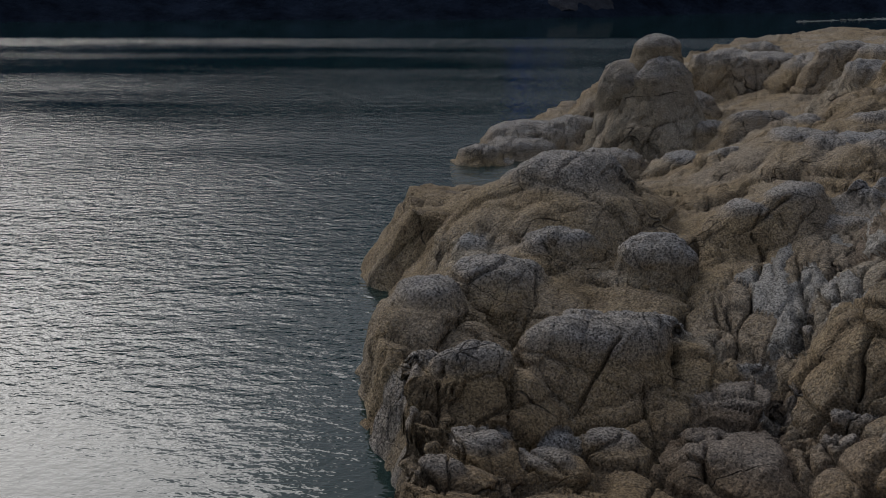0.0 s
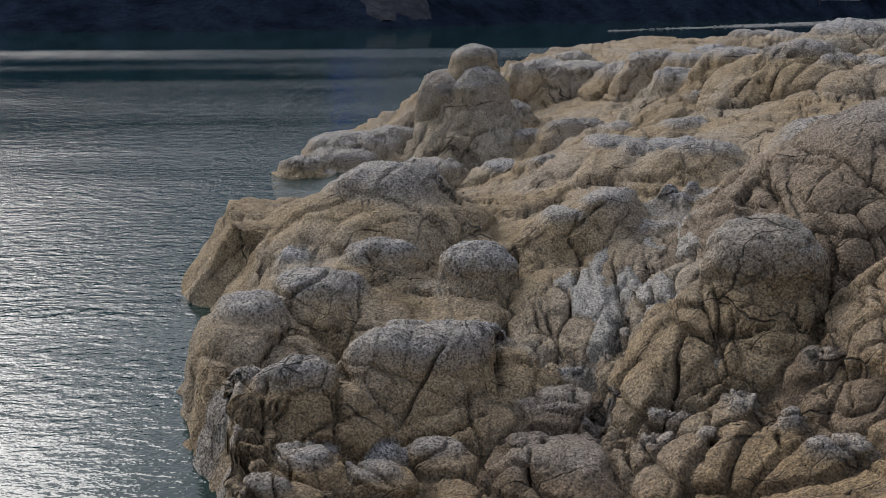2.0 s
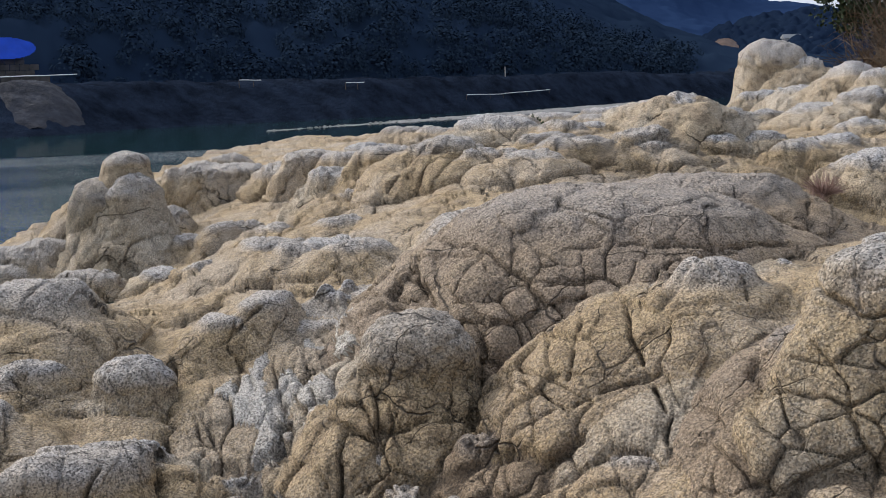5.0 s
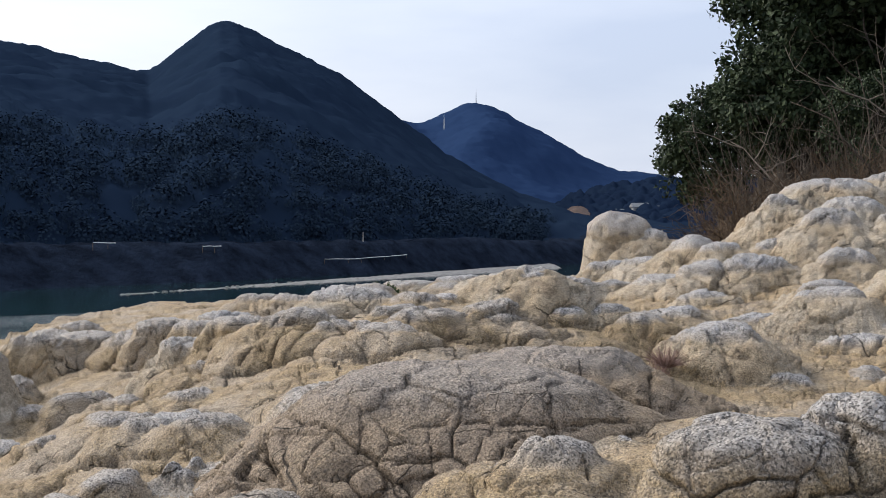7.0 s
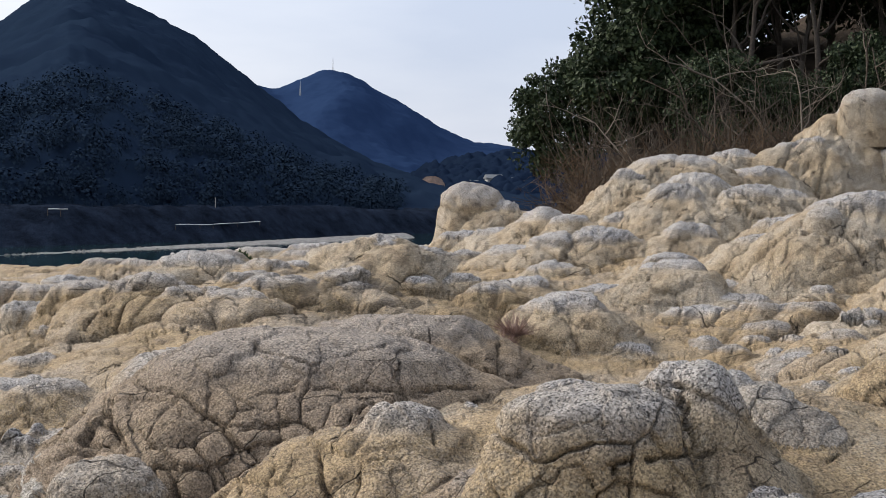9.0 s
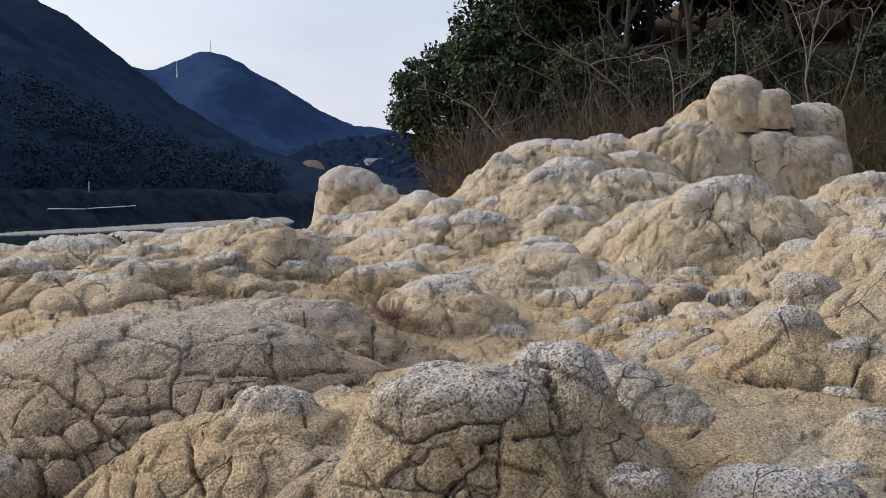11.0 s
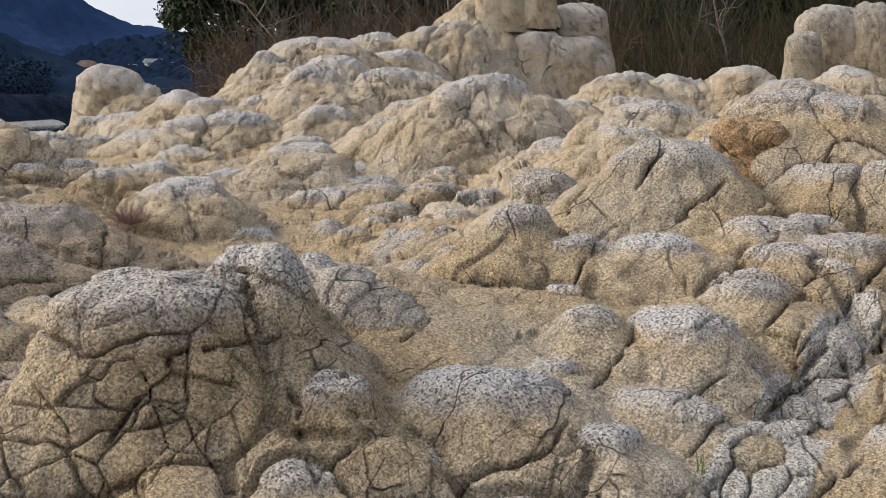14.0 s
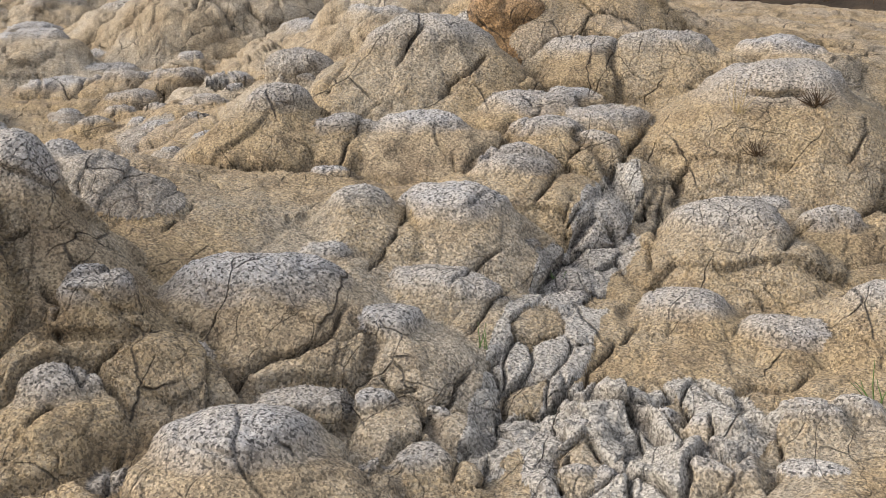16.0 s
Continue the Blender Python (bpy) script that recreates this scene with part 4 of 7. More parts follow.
rock(15.21, 27.04, 1.99, 0.57, 0.49, 0.22, -30, 2.3, 't')
rock(16.69, 27.79, 2.04, 0.46, 0.39, 0.20, -31, 2.3, 't')
rock(9.60, 15.59, 2.51, 0.24, 0.21, 0.10, -32, 2.3, 'w')
rock(7.59, 23.55, 1.40, 0.33, 0.28, 0.33, -18, 2.3, 't')
rock(5.49, 26.01, 1.13, 0.64, 0.54, 0.41, -12, 2.3, 't')
rock(6.42, 26.91, 1.28, 0.49, 0.41, 0.36, -14, 2.3, 't')
rock(6.53, 23.43, 1.23, 0.69, 0.59, 0.37, -16, 2.3, 't')
rock(3.86, 19.51, 0.53, 0.52, 0.44, 0.23, -12, 2.3, 't')
rock(4.42, 19.29, 0.69, 0.43, 0.37, 0.19, -13, 2.3, 't')
rock(4.23, 15.49, 1.01, 0.35, 0.30, 0.14, -16, 2.3, 't')
rock(4.27, 13.57, 1.27, 0.34, 0.29, 0.15, -18, 2.3, 't')
rock(3.75, 11.50, 1.23, 0.37, 0.31, 0.18, -19, 2.3, 't')
rock(3.31, 11.88, 1.16, 0.24, 0.21, 0.19, -16, 2.3, 't')
rock(2.58, 10.25, 0.99, 0.26, 0.22, 0.21, -15, 2.3, 't')
rock(2.87, 9.82, 0.90, 0.25, 0.21, 0.09, -17, 2.3, 't')
rock(3.04, 10.16, 1.06, 0.12, 0.10, 0.17, -18, 2.3, 'g')
rock(3.25, 10.19, 1.09, 0.10, 0.09, 0.14, -19, 2.3, 'g')
rock(3.43, 9.99, 1.06, 0.26, 0.22, 0.11, -20, 2.3, 't')
rock(3.62, 9.71, 1.08, 0.18, 0.16, 0.11, -21, 2.3, 't')
rock(3.17, 8.47, 0.86, 0.42, 0.33, 0.30, -22, 2.3, 'w')
rock(3.64, 7.44, 0.94, 0.11, 0.10, 0.11, -27, 3.0, 't')
rock(3.35, 7.05, 0.76, 0.31, 0.27, 0.15, -27, 2.3, 'b')
rock(3.64, 6.56, 0.91, 0.33, 0.28, 0.09, -30, 2.3, 'b')
rock(3.39, 6.41, 0.81, 0.26, 0.22, 0.14, -29, 2.3, 'b')
rock(3.07, 6.64, 0.62, 0.23, 0.20, 0.14, -26, 2.3, 'b')
rock(3.31, 5.77, 0.80, 0.18, 0.15, 0.10, -31, 2.3, 't')
rock(2.52, 7.67, 0.38, 0.29, 0.25, 0.11, -19, 2.3, 'b')
rock(2.18, 8.43, 0.49, 0.12, 0.10, 0.12, -16, 2.3, 't')
rock(2.67, 8.79, 0.72, 0.14, 0.12, 0.15, -18, 2.3, 't')
rock(2.16, 7.98, 0.38, 0.15, 0.13, 0.13, -16, 2.3, 'w')
rock(1.93, 8.10, 0.34, 0.13, 0.11, 0.11, -14, 2.3, 't')
# rear rocks and the crest
rock(22.68, 28.32, 2.89, 0.67, 0.57, 0.61, -39, 2.3, 'w')
rock(20.55, 27.45, 2.32, 0.68, 0.58, 0.30, -37, 2.3, 'w')
rock(17.62, 20.73, 2.70, 0.55, 0.47, 0.47, -41, 2.3, 'w')
rock(17.25, 19.55, 2.71, 0.36, 0.30, 0.28, -42, 2.3, 'w')
rock(15.86, 18.34, 2.25, 0.64, 0.54, 0.43, -41, 2.3, 'w')
rock(18.12, 22.92, 2.49, 0.58, 0.49, 0.32, -38, 2.3, 'w')
rock(16.10, 20.00, 2.20, 0.62, 0.53, 0.28, -39, 2.3, 'w')
rock(21.99, 21.13, 3.90, 1.07, 0.89, 0.44, -46, 2.3, 'w')
rock(20.40, 20.83, 3.48, 0.49, 0.42, 0.49, -45, 2.3, 'w')
rock(20.17, 18.57, 3.25, 0.90, 0.77, 0.58, -47, 2.3, 'w')
rock(20.03, 16.99, 3.10, 0.67, 0.57, 0.46, -50, 2.3, 'w')
rock(19.03, 18.13, 2.96, 0.69, 0.59, 0.64, -47, 2.3, 'w')
rock(18.15, 18.89, 2.65, 0.56, 0.47, 0.36, -44, 2.3, 'w')
rock(17.64, 16.58, 2.37, 0.59, 0.50, 0.40, -47, 2.3, 'w')
rock(24.95, 21.99, 4.25, 0.69, 0.59, 0.32, -49, 2.3, 'w')
rock(24.00, 20.18, 3.71, 0.83, 0.70, 0.39, -50, 2.3, 'w')
rock(25.73, 20.83, 4.47, 0.47, 0.40, 0.32, -51, 2.3, 'w')
rock(26.05, 20.31, 4.60, 0.37, 0.31, 0.29, -52, 2.3, 'w')
rock(21.91, 17.88, 3.17, 0.69, 0.58, 0.37, -51, 2.3, 'w')
rock(16.17, 13.65, 2.38, 0.51, 0.44, 0.28, -50, 2.3, 'w')
rock(15.85, 12.29, 2.21, 0.36, 0.30, 0.18, -52, 2.3, 'o')
rock(13.47, 13.41, 1.96, 0.30, 0.25, 0.25, -45, 2.3, 'w')
rock(14.93, 13.15, 1.80, 0.53, 0.37, 0.15, -49, 2.3, 'w')
rock(12.57, 11.57, 1.58, 0.45, 0.39, 0.19, -48, 2.3, 'w')
rock(12.83, 13.58, 1.76, 0.58, 0.40, 0.16, -44, 2.3, 'w')
rock(9.48, 14.55, 2.14, 0.34, 0.29, 0.21, -33, 2.3, 'w')
rock(9.75, 14.08, 2.01, 0.22, 0.19, 0.12, -35, 2.3, 'w')
rock(8.29, 13.52, 1.97, 0.43, 0.37, 0.19, -32, 2.3, 't')
rock(7.46, 13.75, 1.98, 0.52, 0.44, 0.22, -29, 2.3, 't')
rock(7.84, 16.81, 2.13, 0.61, 0.52, 0.30, -25, 2.3, 'w')
rock(6.33, 14.09, 1.86, 0.42, 0.36, 0.22, -25, 2.3, 't')
rock(6.10, 15.09, 1.80, 0.41, 0.35, 0.24, -22, 2.3, 't')
rock(7.29, 14.49, 2.03, 0.32, 0.28, 0.18, -27, 2.3, 't')
rock(8.89, 15.69, 2.17, 0.40, 0.34, 0.16, -30, 2.3, 'w')
rock(15.21, 21.52, 2.14, 0.60, 0.51, 0.29, -35, 2.3, 'w')
rock(9.68, 14.85, 2.57, 0.21, 0.18, 0.13, -33, 2.3, 'w')
rock(16.23, 21.66, 2.15, 0.38, 0.33, 0.20, -37, 2.3, 'w')
rock(17.10, 29.40, 2.04, 0.71, 0.56, 0.25, -30, 2.3, 'w')
rock(16.47, 31.10, 1.92, 0.81, 0.52, 0.23, -28, 2.3, 'w')
rock(10.45, 11.89, 1.64, 0.59, 0.50, 0.33, -42, 2.3, 'w')
rock(10.17, 13.15, 1.86, 0.38, 0.33, 0.20, -38, 2.3, 't')
rock(11.74, 14.28, 1.90, 0.49, 0.42, 0.18, -40, 2.3, 'w')
rock(10.56, 10.89, 1.30, 0.32, 0.28, 0.11, -44, 2.3, 'w')
rock(14.69, 16.99, 2.00, 0.55, 0.46, 0.20, -41, 2.3, 'w')
rock(10.23, 13.99, 1.98, 0.31, 0.26, 0.15, -36, 2.3, 'w')
rock(8.41, 23.70, 1.53, 0.72, 0.61, 0.39, -20, 2.3, 'w')
rock(5.73, 17.85, 1.42, 0.46, 0.39, 0.33, -18, 2.3, 'w')
rock(5.15, 15.25, 1.43, 0.32, 0.27, 0.18, -19, 2.3, 't')
rock(11.00, 9.70, 1.33, 0.23, 0.20, 0.16, -49, 2.3, 't')
rock(12.95, 10.75, 1.63, 0.45, 0.38, 0.22, -50, 2.3, 't')
rock(13.07, 10.13, 1.67, 0.37, 0.31, 0.22, -52, 2.3, 't')
rock(10.83, 8.83, 1.37, 0.16, 0.13, 0.13, -51, 2.3, 'w')
rock(10.41, 8.21, 1.40, 0.12, 0.10, 0.11, -52, 2.3, 'g')
rock(11.64, 9.83, 1.41, 0.20, 0.17, 0.14, -50, 2.3, 't')
rock(11.64, 9.33, 1.46, 0.20, 0.17, 0.13, -51, 2.3, 't')
rock(11.45, 10.36, 1.38, 0.17, 0.15, 0.12, -48, 2.3, 'g')
rock(12.62, 9.05, 1.70, 0.28, 0.24, 0.17, -54, 2.3, 'w')
rock(11.27, 8.44, 1.56, 0.22, 0.19, 0.16, -53, 2.3, 't')
# tall rock and its neighbours
rock(27.46, 20.42, 5.36, 0.38, 0.32, 0.38, -53, 2.3, 'w')
boulder(28.68, 20.48, 4.28, 1.41, 1.20, 0.92, -54, 2.8, 'w')
boulder(28.37, 18.15, 3.62, 0.95, 0.81, 0.88, -57, 3.4, 'w')
boulder(27.74, 18.84, 3.77, 0.73, 0.62, 0.95, -56, 3.2, 'w')
boulder(28.47, 17.47, 3.47, 0.51, 0.44, 0.66, -58, 3.4, 'w')
rock(26.09, 20.83, 4.37, 0.56, 0.47, 0.41, -51, 2.3, 'w')
rock(25.96, 20.63, 4.69, 0.22, 0.19, 0.18, -51, 2.3, 'w')
rock(26.24, 20.30, 4.69, 0.25, 0.21, 0.25, -52, 2.3, 'w')
rock(16.66, 12.18, 2.79, 0.85, 0.76, 0.53, -53, 2.3, 'w')
rock(17.17, 12.00, 2.65, 0.59, 0.50, 0.41, -55, 2.3, 'w')
rock(22.84, 13.33, 3.14, 0.56, 0.47, 0.35, -59, 2.3, 'w')
rock(24.16, 12.96, 3.20, 0.50, 0.43, 0.26, -61, 2.3, 'w')
rock(18.06, 9.80, 2.64, 0.76, 0.61, 0.28, -61, 2.3, 'w')
rock(19.72, 12.48, 2.74, 0.41, 0.35, 0.23, -57, 2.3, 'w')
rock(21.15, 12.09, 2.81, 0.43, 0.36, 0.19, -60, 2.3, 'w')
rock(18.17, 12.47, 2.25, 0.63, 0.45, 0.19, -55, 2.3, 'w')
rock(14.55, 11.09, 1.81, 0.28, 0.24, 0.20, -52, 2.3, 'w')
rock(12.50, 9.06, 1.69, 0.20, 0.17, 0.17, -53, 2.3, 'w')
rock(12.81, 11.04, 1.59, 0.33, 0.28, 0.19, -49, 2.3, 't')
rock(13.46, 10.71, 1.65, 0.30, 0.26, 0.15, -51, 2.3, 'w')
rock(15.84, 15.27, 2.05, 0.53, 0.45, 0.24, -46, 2.3, 'w')
rock(14.74, 13.46, 1.83, 0.39, 0.34, 0.17, -47, 2.3, 'w')
# blocks and domes near the path
rock(6.07, 5.38, 1.81, 0.16, 0.09, 0.19, -45, 2.3, 'g')
rock(4.41, 5.45, 1.35, 0.42, 0.36, 0.18, -35, 3.0, 'b')
rock(4.85, 4.85, 1.42, 0.34, 0.29, 0.19, -41, 3.0, 't')
rock(4.89, 4.05, 1.30, 0.24, 0.14, 0.28, -46, 3.4, 'o')
rock(4.12, 5.14, 1.16, 0.37, 0.32, 0.14, -34, 2.3, 'b')
rock(4.45, 4.59, 1.22, 0.25, 0.21, 0.15, -40, 2.3, 't')
rock(4.89, 4.50, 1.35, 0.19, 0.16, 0.14, -43, 2.3, 'o')
rock(6.44, 3.87, 1.36, 0.19, 0.16, 0.11, -56, 2.3, 'w')
rock(6.93, 3.85, 1.49, 0.22, 0.19, 0.24, -58, 2.3, 'o')
rock(5.92, 3.16, 1.12, 0.17, 0.15, 0.18, -58, 2.3, 'w')
rock(6.61, 3.16, 1.18, 0.34, 0.29, 0.18, -61, 2.3, 'o')
rock(7.38, 3.06, 1.28, 0.20, 0.17, 0.17, -65, 2.3, 'o')
rock(8.17, 5.26, 1.86, 0.27, 0.23, 0.31, -55, 2.3, 'o')
rock(14.95, 9.34, 2.12, 0.60, 0.51, 0.32, -57, 2.3, 'w')
rock(9.74, 4.93, 2.20, 0.61, 0.49, 0.43, -61, 2.3, 'o')
rock(10.63, 5.04, 2.37, 0.25, 0.21, 0.24, -63, 2.3, 'w')
rock(8.24, 4.82, 1.76, 0.28, 0.24, 0.22, -57, 2.3, 'o')
rock(7.78, 4.71, 1.61, 0.21, 0.18, 0.08, -56, 2.3, 'w')
rock(8.44, 3.58, 1.58, 0.31, 0.26, 0.21, -65, 2.3, 'o')
rock(22.96, 9.67, 3.07, 0.70, 0.58, 0.27, -66, 2.3, 'w')
rock(14.70, 7.87, 2.68, 0.53, 0.45, 0.26, -60, 2.3, 'w')
rock(13.61, 7.62, 2.44, 0.43, 0.37, 0.20, -59, 2.3, 'w')
boulder(28.75, 11.36, 4.07, 0.87, 0.74, 1.00, -68, 3.4, 'w')
boulder(28.89, 10.45, 4.18, 0.53, 0.47, 0.94, -69, 3.6, 'w')
boulder(27.33, 11.41, 3.77, 0.39, 0.33, 0.65, -67, 3.4, 'w')
rock(25.10, 9.49, 3.25, 0.69, 0.59, 0.35, -69, 2.3, 'w')
rock(25.08, 11.78, 3.31, 0.54, 0.46, 0.36, -64, 2.3, 'w')
rock(24.70, 12.61, 3.13, 0.60, 0.51, 0.30, -62, 2.3, 'w')
rock(24.90, 14.17, 3.25, 0.50, 0.42, 0.31, -60, 2.3, 'w')
rock(9.61, 4.01, 1.88, 0.54, 0.45, 0.19, -65, 2.3, 'o')
rock(9.62, 3.43, 1.79, 0.43, 0.36, 0.19, -68, 2.3, 'o')
rock(10.65, 3.86, 2.23, 0.47, 0.40, 0.21, -68, 2.3, 'o')
rock(9.87, 3.81, 1.96, 0.27, 0.23, 0.13, -67, 2.3, 'w')
rock(13.04, 10.00, 1.66, 0.21, 0.18, 0.18, -51, 2.3, 't')
rock(11.88, 8.49, 1.68, 0.19, 0.16, 0.16, -53, 2.3, 'w')
rock(10.68, 8.46, 1.40, 0.21, 0.18, 0.12, -50, 2.3, 'g')
rock(12.12, 10.15, 1.50, 0.31, 0.26, 0.17, -48, 2.3, 't')
rock(10.51, 7.87, 1.52, 0.17, 0.15, 0.11, -51, 2.3, 't')
rock(13.67, 11.84, 1.69, 0.43, 0.37, 0.19, -48, 2.3, 'w')
rock(13.36, 12.76, 2.06, 0.44, 0.37, 0.24, -45, 2.3, 'w')
rock(8.86, 6.48, 1.61, 0.14, 0.12, 0.09, -51, 2.3, 'w')
rock(8.22, 6.20, 1.60, 0.11, 0.10, 0.07, -50, 2.3, 'g')
# domes and the pale vein underfoot
rock(5.25, 3.23, 0.96, 0.30, 0.26, 0.13, -56, 2.3, 'o')
rock(5.83, 3.16, 1.12, 0.20, 0.17, 0.19, -59, 2.3, 'w')
rock(5.35, 2.92, 0.94, 0.16, 0.14, 0.12, -59, 2.3, 'w')
rock(6.58, 2.99, 1.15, 0.27, 0.23, 0.17, -64, 2.3, 'o')
rock(6.05, 2.83, 1.00, 0.15, 0.13, 0.09, -63, 2.3, 'o')
rock(8.43, 2.19, 1.29, 0.15, 0.13, 0.12, -75, 2.3, 'w')
rock(9.02, 2.10, 1.37, 0.25, 0.21, 0.11, -76, 2.3, 'w')
rock(11.55, 2.49, 2.24, 0.39, 0.33, 0.19, -78, 2.3, 'w')
rock(8.30, 3.51, 1.56, 0.28, 0.23, 0.22, -66, 2.3, 'o')
rock(9.07, 3.59, 1.73, 0.32, 0.27, 0.22, -67, 2.3, 'o')
rock(9.10, 3.21, 1.67, 0.24, 0.20, 0.20, -70, 2.3, 'o')
rock(9.32, 2.52, 1.53, 0.22, 0.19, 0.11, -74, 2.3, 'w')
rock(5.49, 2.63, 0.89, 0.08, 0.07, 0.08, -62, 2.3, 'w')
rock(5.74, 1.94, 0.85, 0.15, 0.13, 0.11, -70, 2.3, 'w')
rock(5.96, 2.08, 0.88, 0.12, 0.10, 0.09, -69, 2.3, 'w')
rock(6.11, 1.93, 0.89, 0.16, 0.14, 0.10, -71, 2.3, 'o')
rock(7.17, 2.05, 1.07, 0.30, 0.26, 0.18, -73, 2.3, 'o')
rock(5.97, 1.42, 0.88, 0.18, 0.15, 0.12, -76, 2.3, 'w')
rock(5.59, 1.36, 0.84, 0.22, 0.19, 0.13, -75, 3.0, 'o')
rock(6.15, 1.11, 0.94, 0.18, 0.15, 0.15, -79, 2.3, 'o')
rock(6.30, 0.95, 0.96, 0.13, 0.11, 0.13, -81, 2.3, 'w')
rock(5.72, 1.00, 0.86, 0.18, 0.15, 0.08, -80, 2.3, 'w')
rock(6.03, 1.72, 0.87, 0.10, 0.09, 0.08, -73, 2.3, 'w')
rock(5.46, 1.70, 0.80, 0.13, 0.11, 0.08, -71, 2.3, 'g')
rock(5.38, 1.90, 0.80, 0.10, 0.08, 0.07, -69, 2.3, 'o')
rock(5.16, 2.51, 0.81, 0.17, 0.14, 0.10, -62, 2.3, 'o')
rock(5.00, 2.69, 0.83, 0.14, 0.12, 0.10, -59, 2.3, 'o')
rock(4.94, 4.16, 1.34, 0.17, 0.15, 0.26, -46, 3.0, 'o')
rock(4.87, 3.78, 1.08, 0.28, 0.24, 0.17, -49, 2.3, 'o')
rock(4.50, 3.93, 1.07, 0.25, 0.21, 0.18, -45, 2.3, 'o')
rock(4.35, 3.47, 0.87, 0.19, 0.16, 0.09, -47, 2.3, 'o')
rock(5.16, 3.69, 1.12, 0.18, 0.16, 0.13, -51, 2.3, 'o')
rock(8.61, 1.47, 1.30, 0.22, 0.18, 0.22, -80, 2.3, 'o')
rock(7.44, 1.07, 1.12, 0.23, 0.20, 0.22, -82, 2.3, 'o')
rock(7.18, 1.42, 1.02, 0.33, 0.28, 0.15, -78, 2.3, 'o')
rock(10.10, 1.77, 1.64, 0.19, 0.16, 0.13, -80, 2.3, 'w')
rock(10.45, 1.59, 1.73, 0.13, 0.11, 0.13, -81, 2.3, 'w')
# the knob on the spur
rock(3.71, 21.52, 0.59, 0.71, 0.61, 0.52, -10, 2.3, 't')
rock(2.58, 21.43, 0.78, 0.33, 0.36, 0.71, -7, 2.3, 'o')
rock(3.19, 20.79, 0.44, 0.73, 0.62, 0.36, -9, 2.3, 't')
rock(1.08, 20.48, 0.28, 0.85, 0.72, 0.37, -4, 2.3, 't')
rock(1.80, 20.88, 0.39, 0.60, 0.51, 0.32, -6, 2.3, 't')
rock(0.33, 19.22, 0.18, 0.42, 0.36, 0.21, -2, 2.3, 't')
rock(0.75, 10.76, 0.93, 0.54, 0.48, 0.42, -5, 2.3, 't')
# blocks at the foot of the ledge
rock(0.69, 7.96, 0.32, 0.48, 0.41, 0.39, -7, 2.8, 't')
rock(1.00, 7.99, 0.35, 0.20, 0.17, 0.34, -9, 2.3, 't')
rock(-0.09, 7.39, 0.36, 0.27, 0.23, 0.34, -2, 2.6, 't')
rock(-0.59, 7.23, 0.41, 0.21, 0.18, 0.25, 2, 2.3, 'o')
rock(-0.63, 6.36, 0.42, 0.12, 0.10, 0.17, 3, 2.3, 'o')
rock(0.25, 6.66, 0.15, 0.20, 0.17, 0.13, -5, 2.8, 't')
rock(-0.14, 6.66, 0.25, 0.18, 0.16, 0.15, -1, 2.6, 't')
rock(0.71, 7.06, 0.10, 0.20, 0.17, 0.14, -8, 2.8, 't')
rock(1.37, 6.83, 0.09, 0.37, 0.31, 0.19, -14, 3.0, 'b')
rock(2.17, 7.60, 0.29, 0.20, 0.17, 0.14, -18, 2.3, 't')
rock(2.10, 6.97, 0.24, 0.20, 0.17, 0.19, -19, 2.8, 't')
rock(-0.35, 6.17, 0.32, 0.16, 0.13, 0.11, 0, 2.3, 't')
# rear rocks and the crest
rock(4.82, 8.54, 1.56, 1.29, 0.90, 0.51, -30, 2.3, 'b')

# ledge by the water
boulder(1.30, 9.40, 0.66, 0.30, 0.30, 0.26, -10, 2.3, 'w')
boulder(2.80, 7.56, 1.02, 0.37, 0.35, 0.36, -22, 2.6, 'o')
# middle hump and the cracked ground before it
rock(7.42, 11.26, 1.49, 1.01, 0.70, 0.35, -34, 2.3, 'b')
boulder(9.58, 14.57, 2.18, 0.32, 0.27, 0.25, -34, 2.3, 'w')
# rear rocks and the crest
boulder(22.06, 29.06, 2.95, 0.93, 0.84, 0.83, -37, 2.3, 'w')
rock(16.48, 17.86, 2.28, 0.77, 0.65, 0.43, -43, 2.3, 'w')
rock(17.43, 13.84, 2.61, 0.70, 0.60, 0.34, -52, 2.3, 'w')
rock(13.82, 13.17, 2.04, 0.44, 0.38, 0.23, -47, 2.3, 'w')
# tall rock and its neighbours
boulder(27.48, 19.68, 5.57, 0.68, 0.58, 0.53, -54, 2.3, 'w')
boulder(27.89, 18.89, 5.40, 0.49, 0.42, 0.37, -56, 2.3, 'w')
boulder(29.18, 18.56, 4.60, 0.85, 0.72, 0.83, -57, 3.6, 'w')
boulder(15.70, 11.99, 2.80, 0.30, 0.26, 0.26, -52, 2.3, 'w')
# blocks and domes near the path
rock(4.49, 4.95, 1.42, 0.56, 0.45, 0.64, -40, 3.4, 'o')
rock(5.08, 4.82, 1.52, 0.32, 0.34, 0.66, -45, 2.6, 'w')
rock(5.69, 3.75, 1.28, 0.45, 0.37, 0.28, -53, 2.3, 'w')
rock(7.30, 3.45, 1.42, 0.36, 0.30, 0.29, -62, 2.3, 'w')
boulder(10.12, 6.41, 2.01, 0.33, 0.28, 0.28, -56, 2.8, 'w')
rock(8.59, 4.37, 1.76, 0.41, 0.35, 0.24, -61, 2.3, 'w')
boulder(10.80, 4.70, 2.46, 0.36, 0.30, 0.33, -62, 3.2, 'r')
rock(11.56, 4.57, 2.67, 0.79, 0.63, 0.39, -67, 2.3, 't')
# domes and the pale vein underfoot
rock(4.72, 3.11, 0.89, 0.37, 0.30, 0.24, -53, 2.3, 'w')
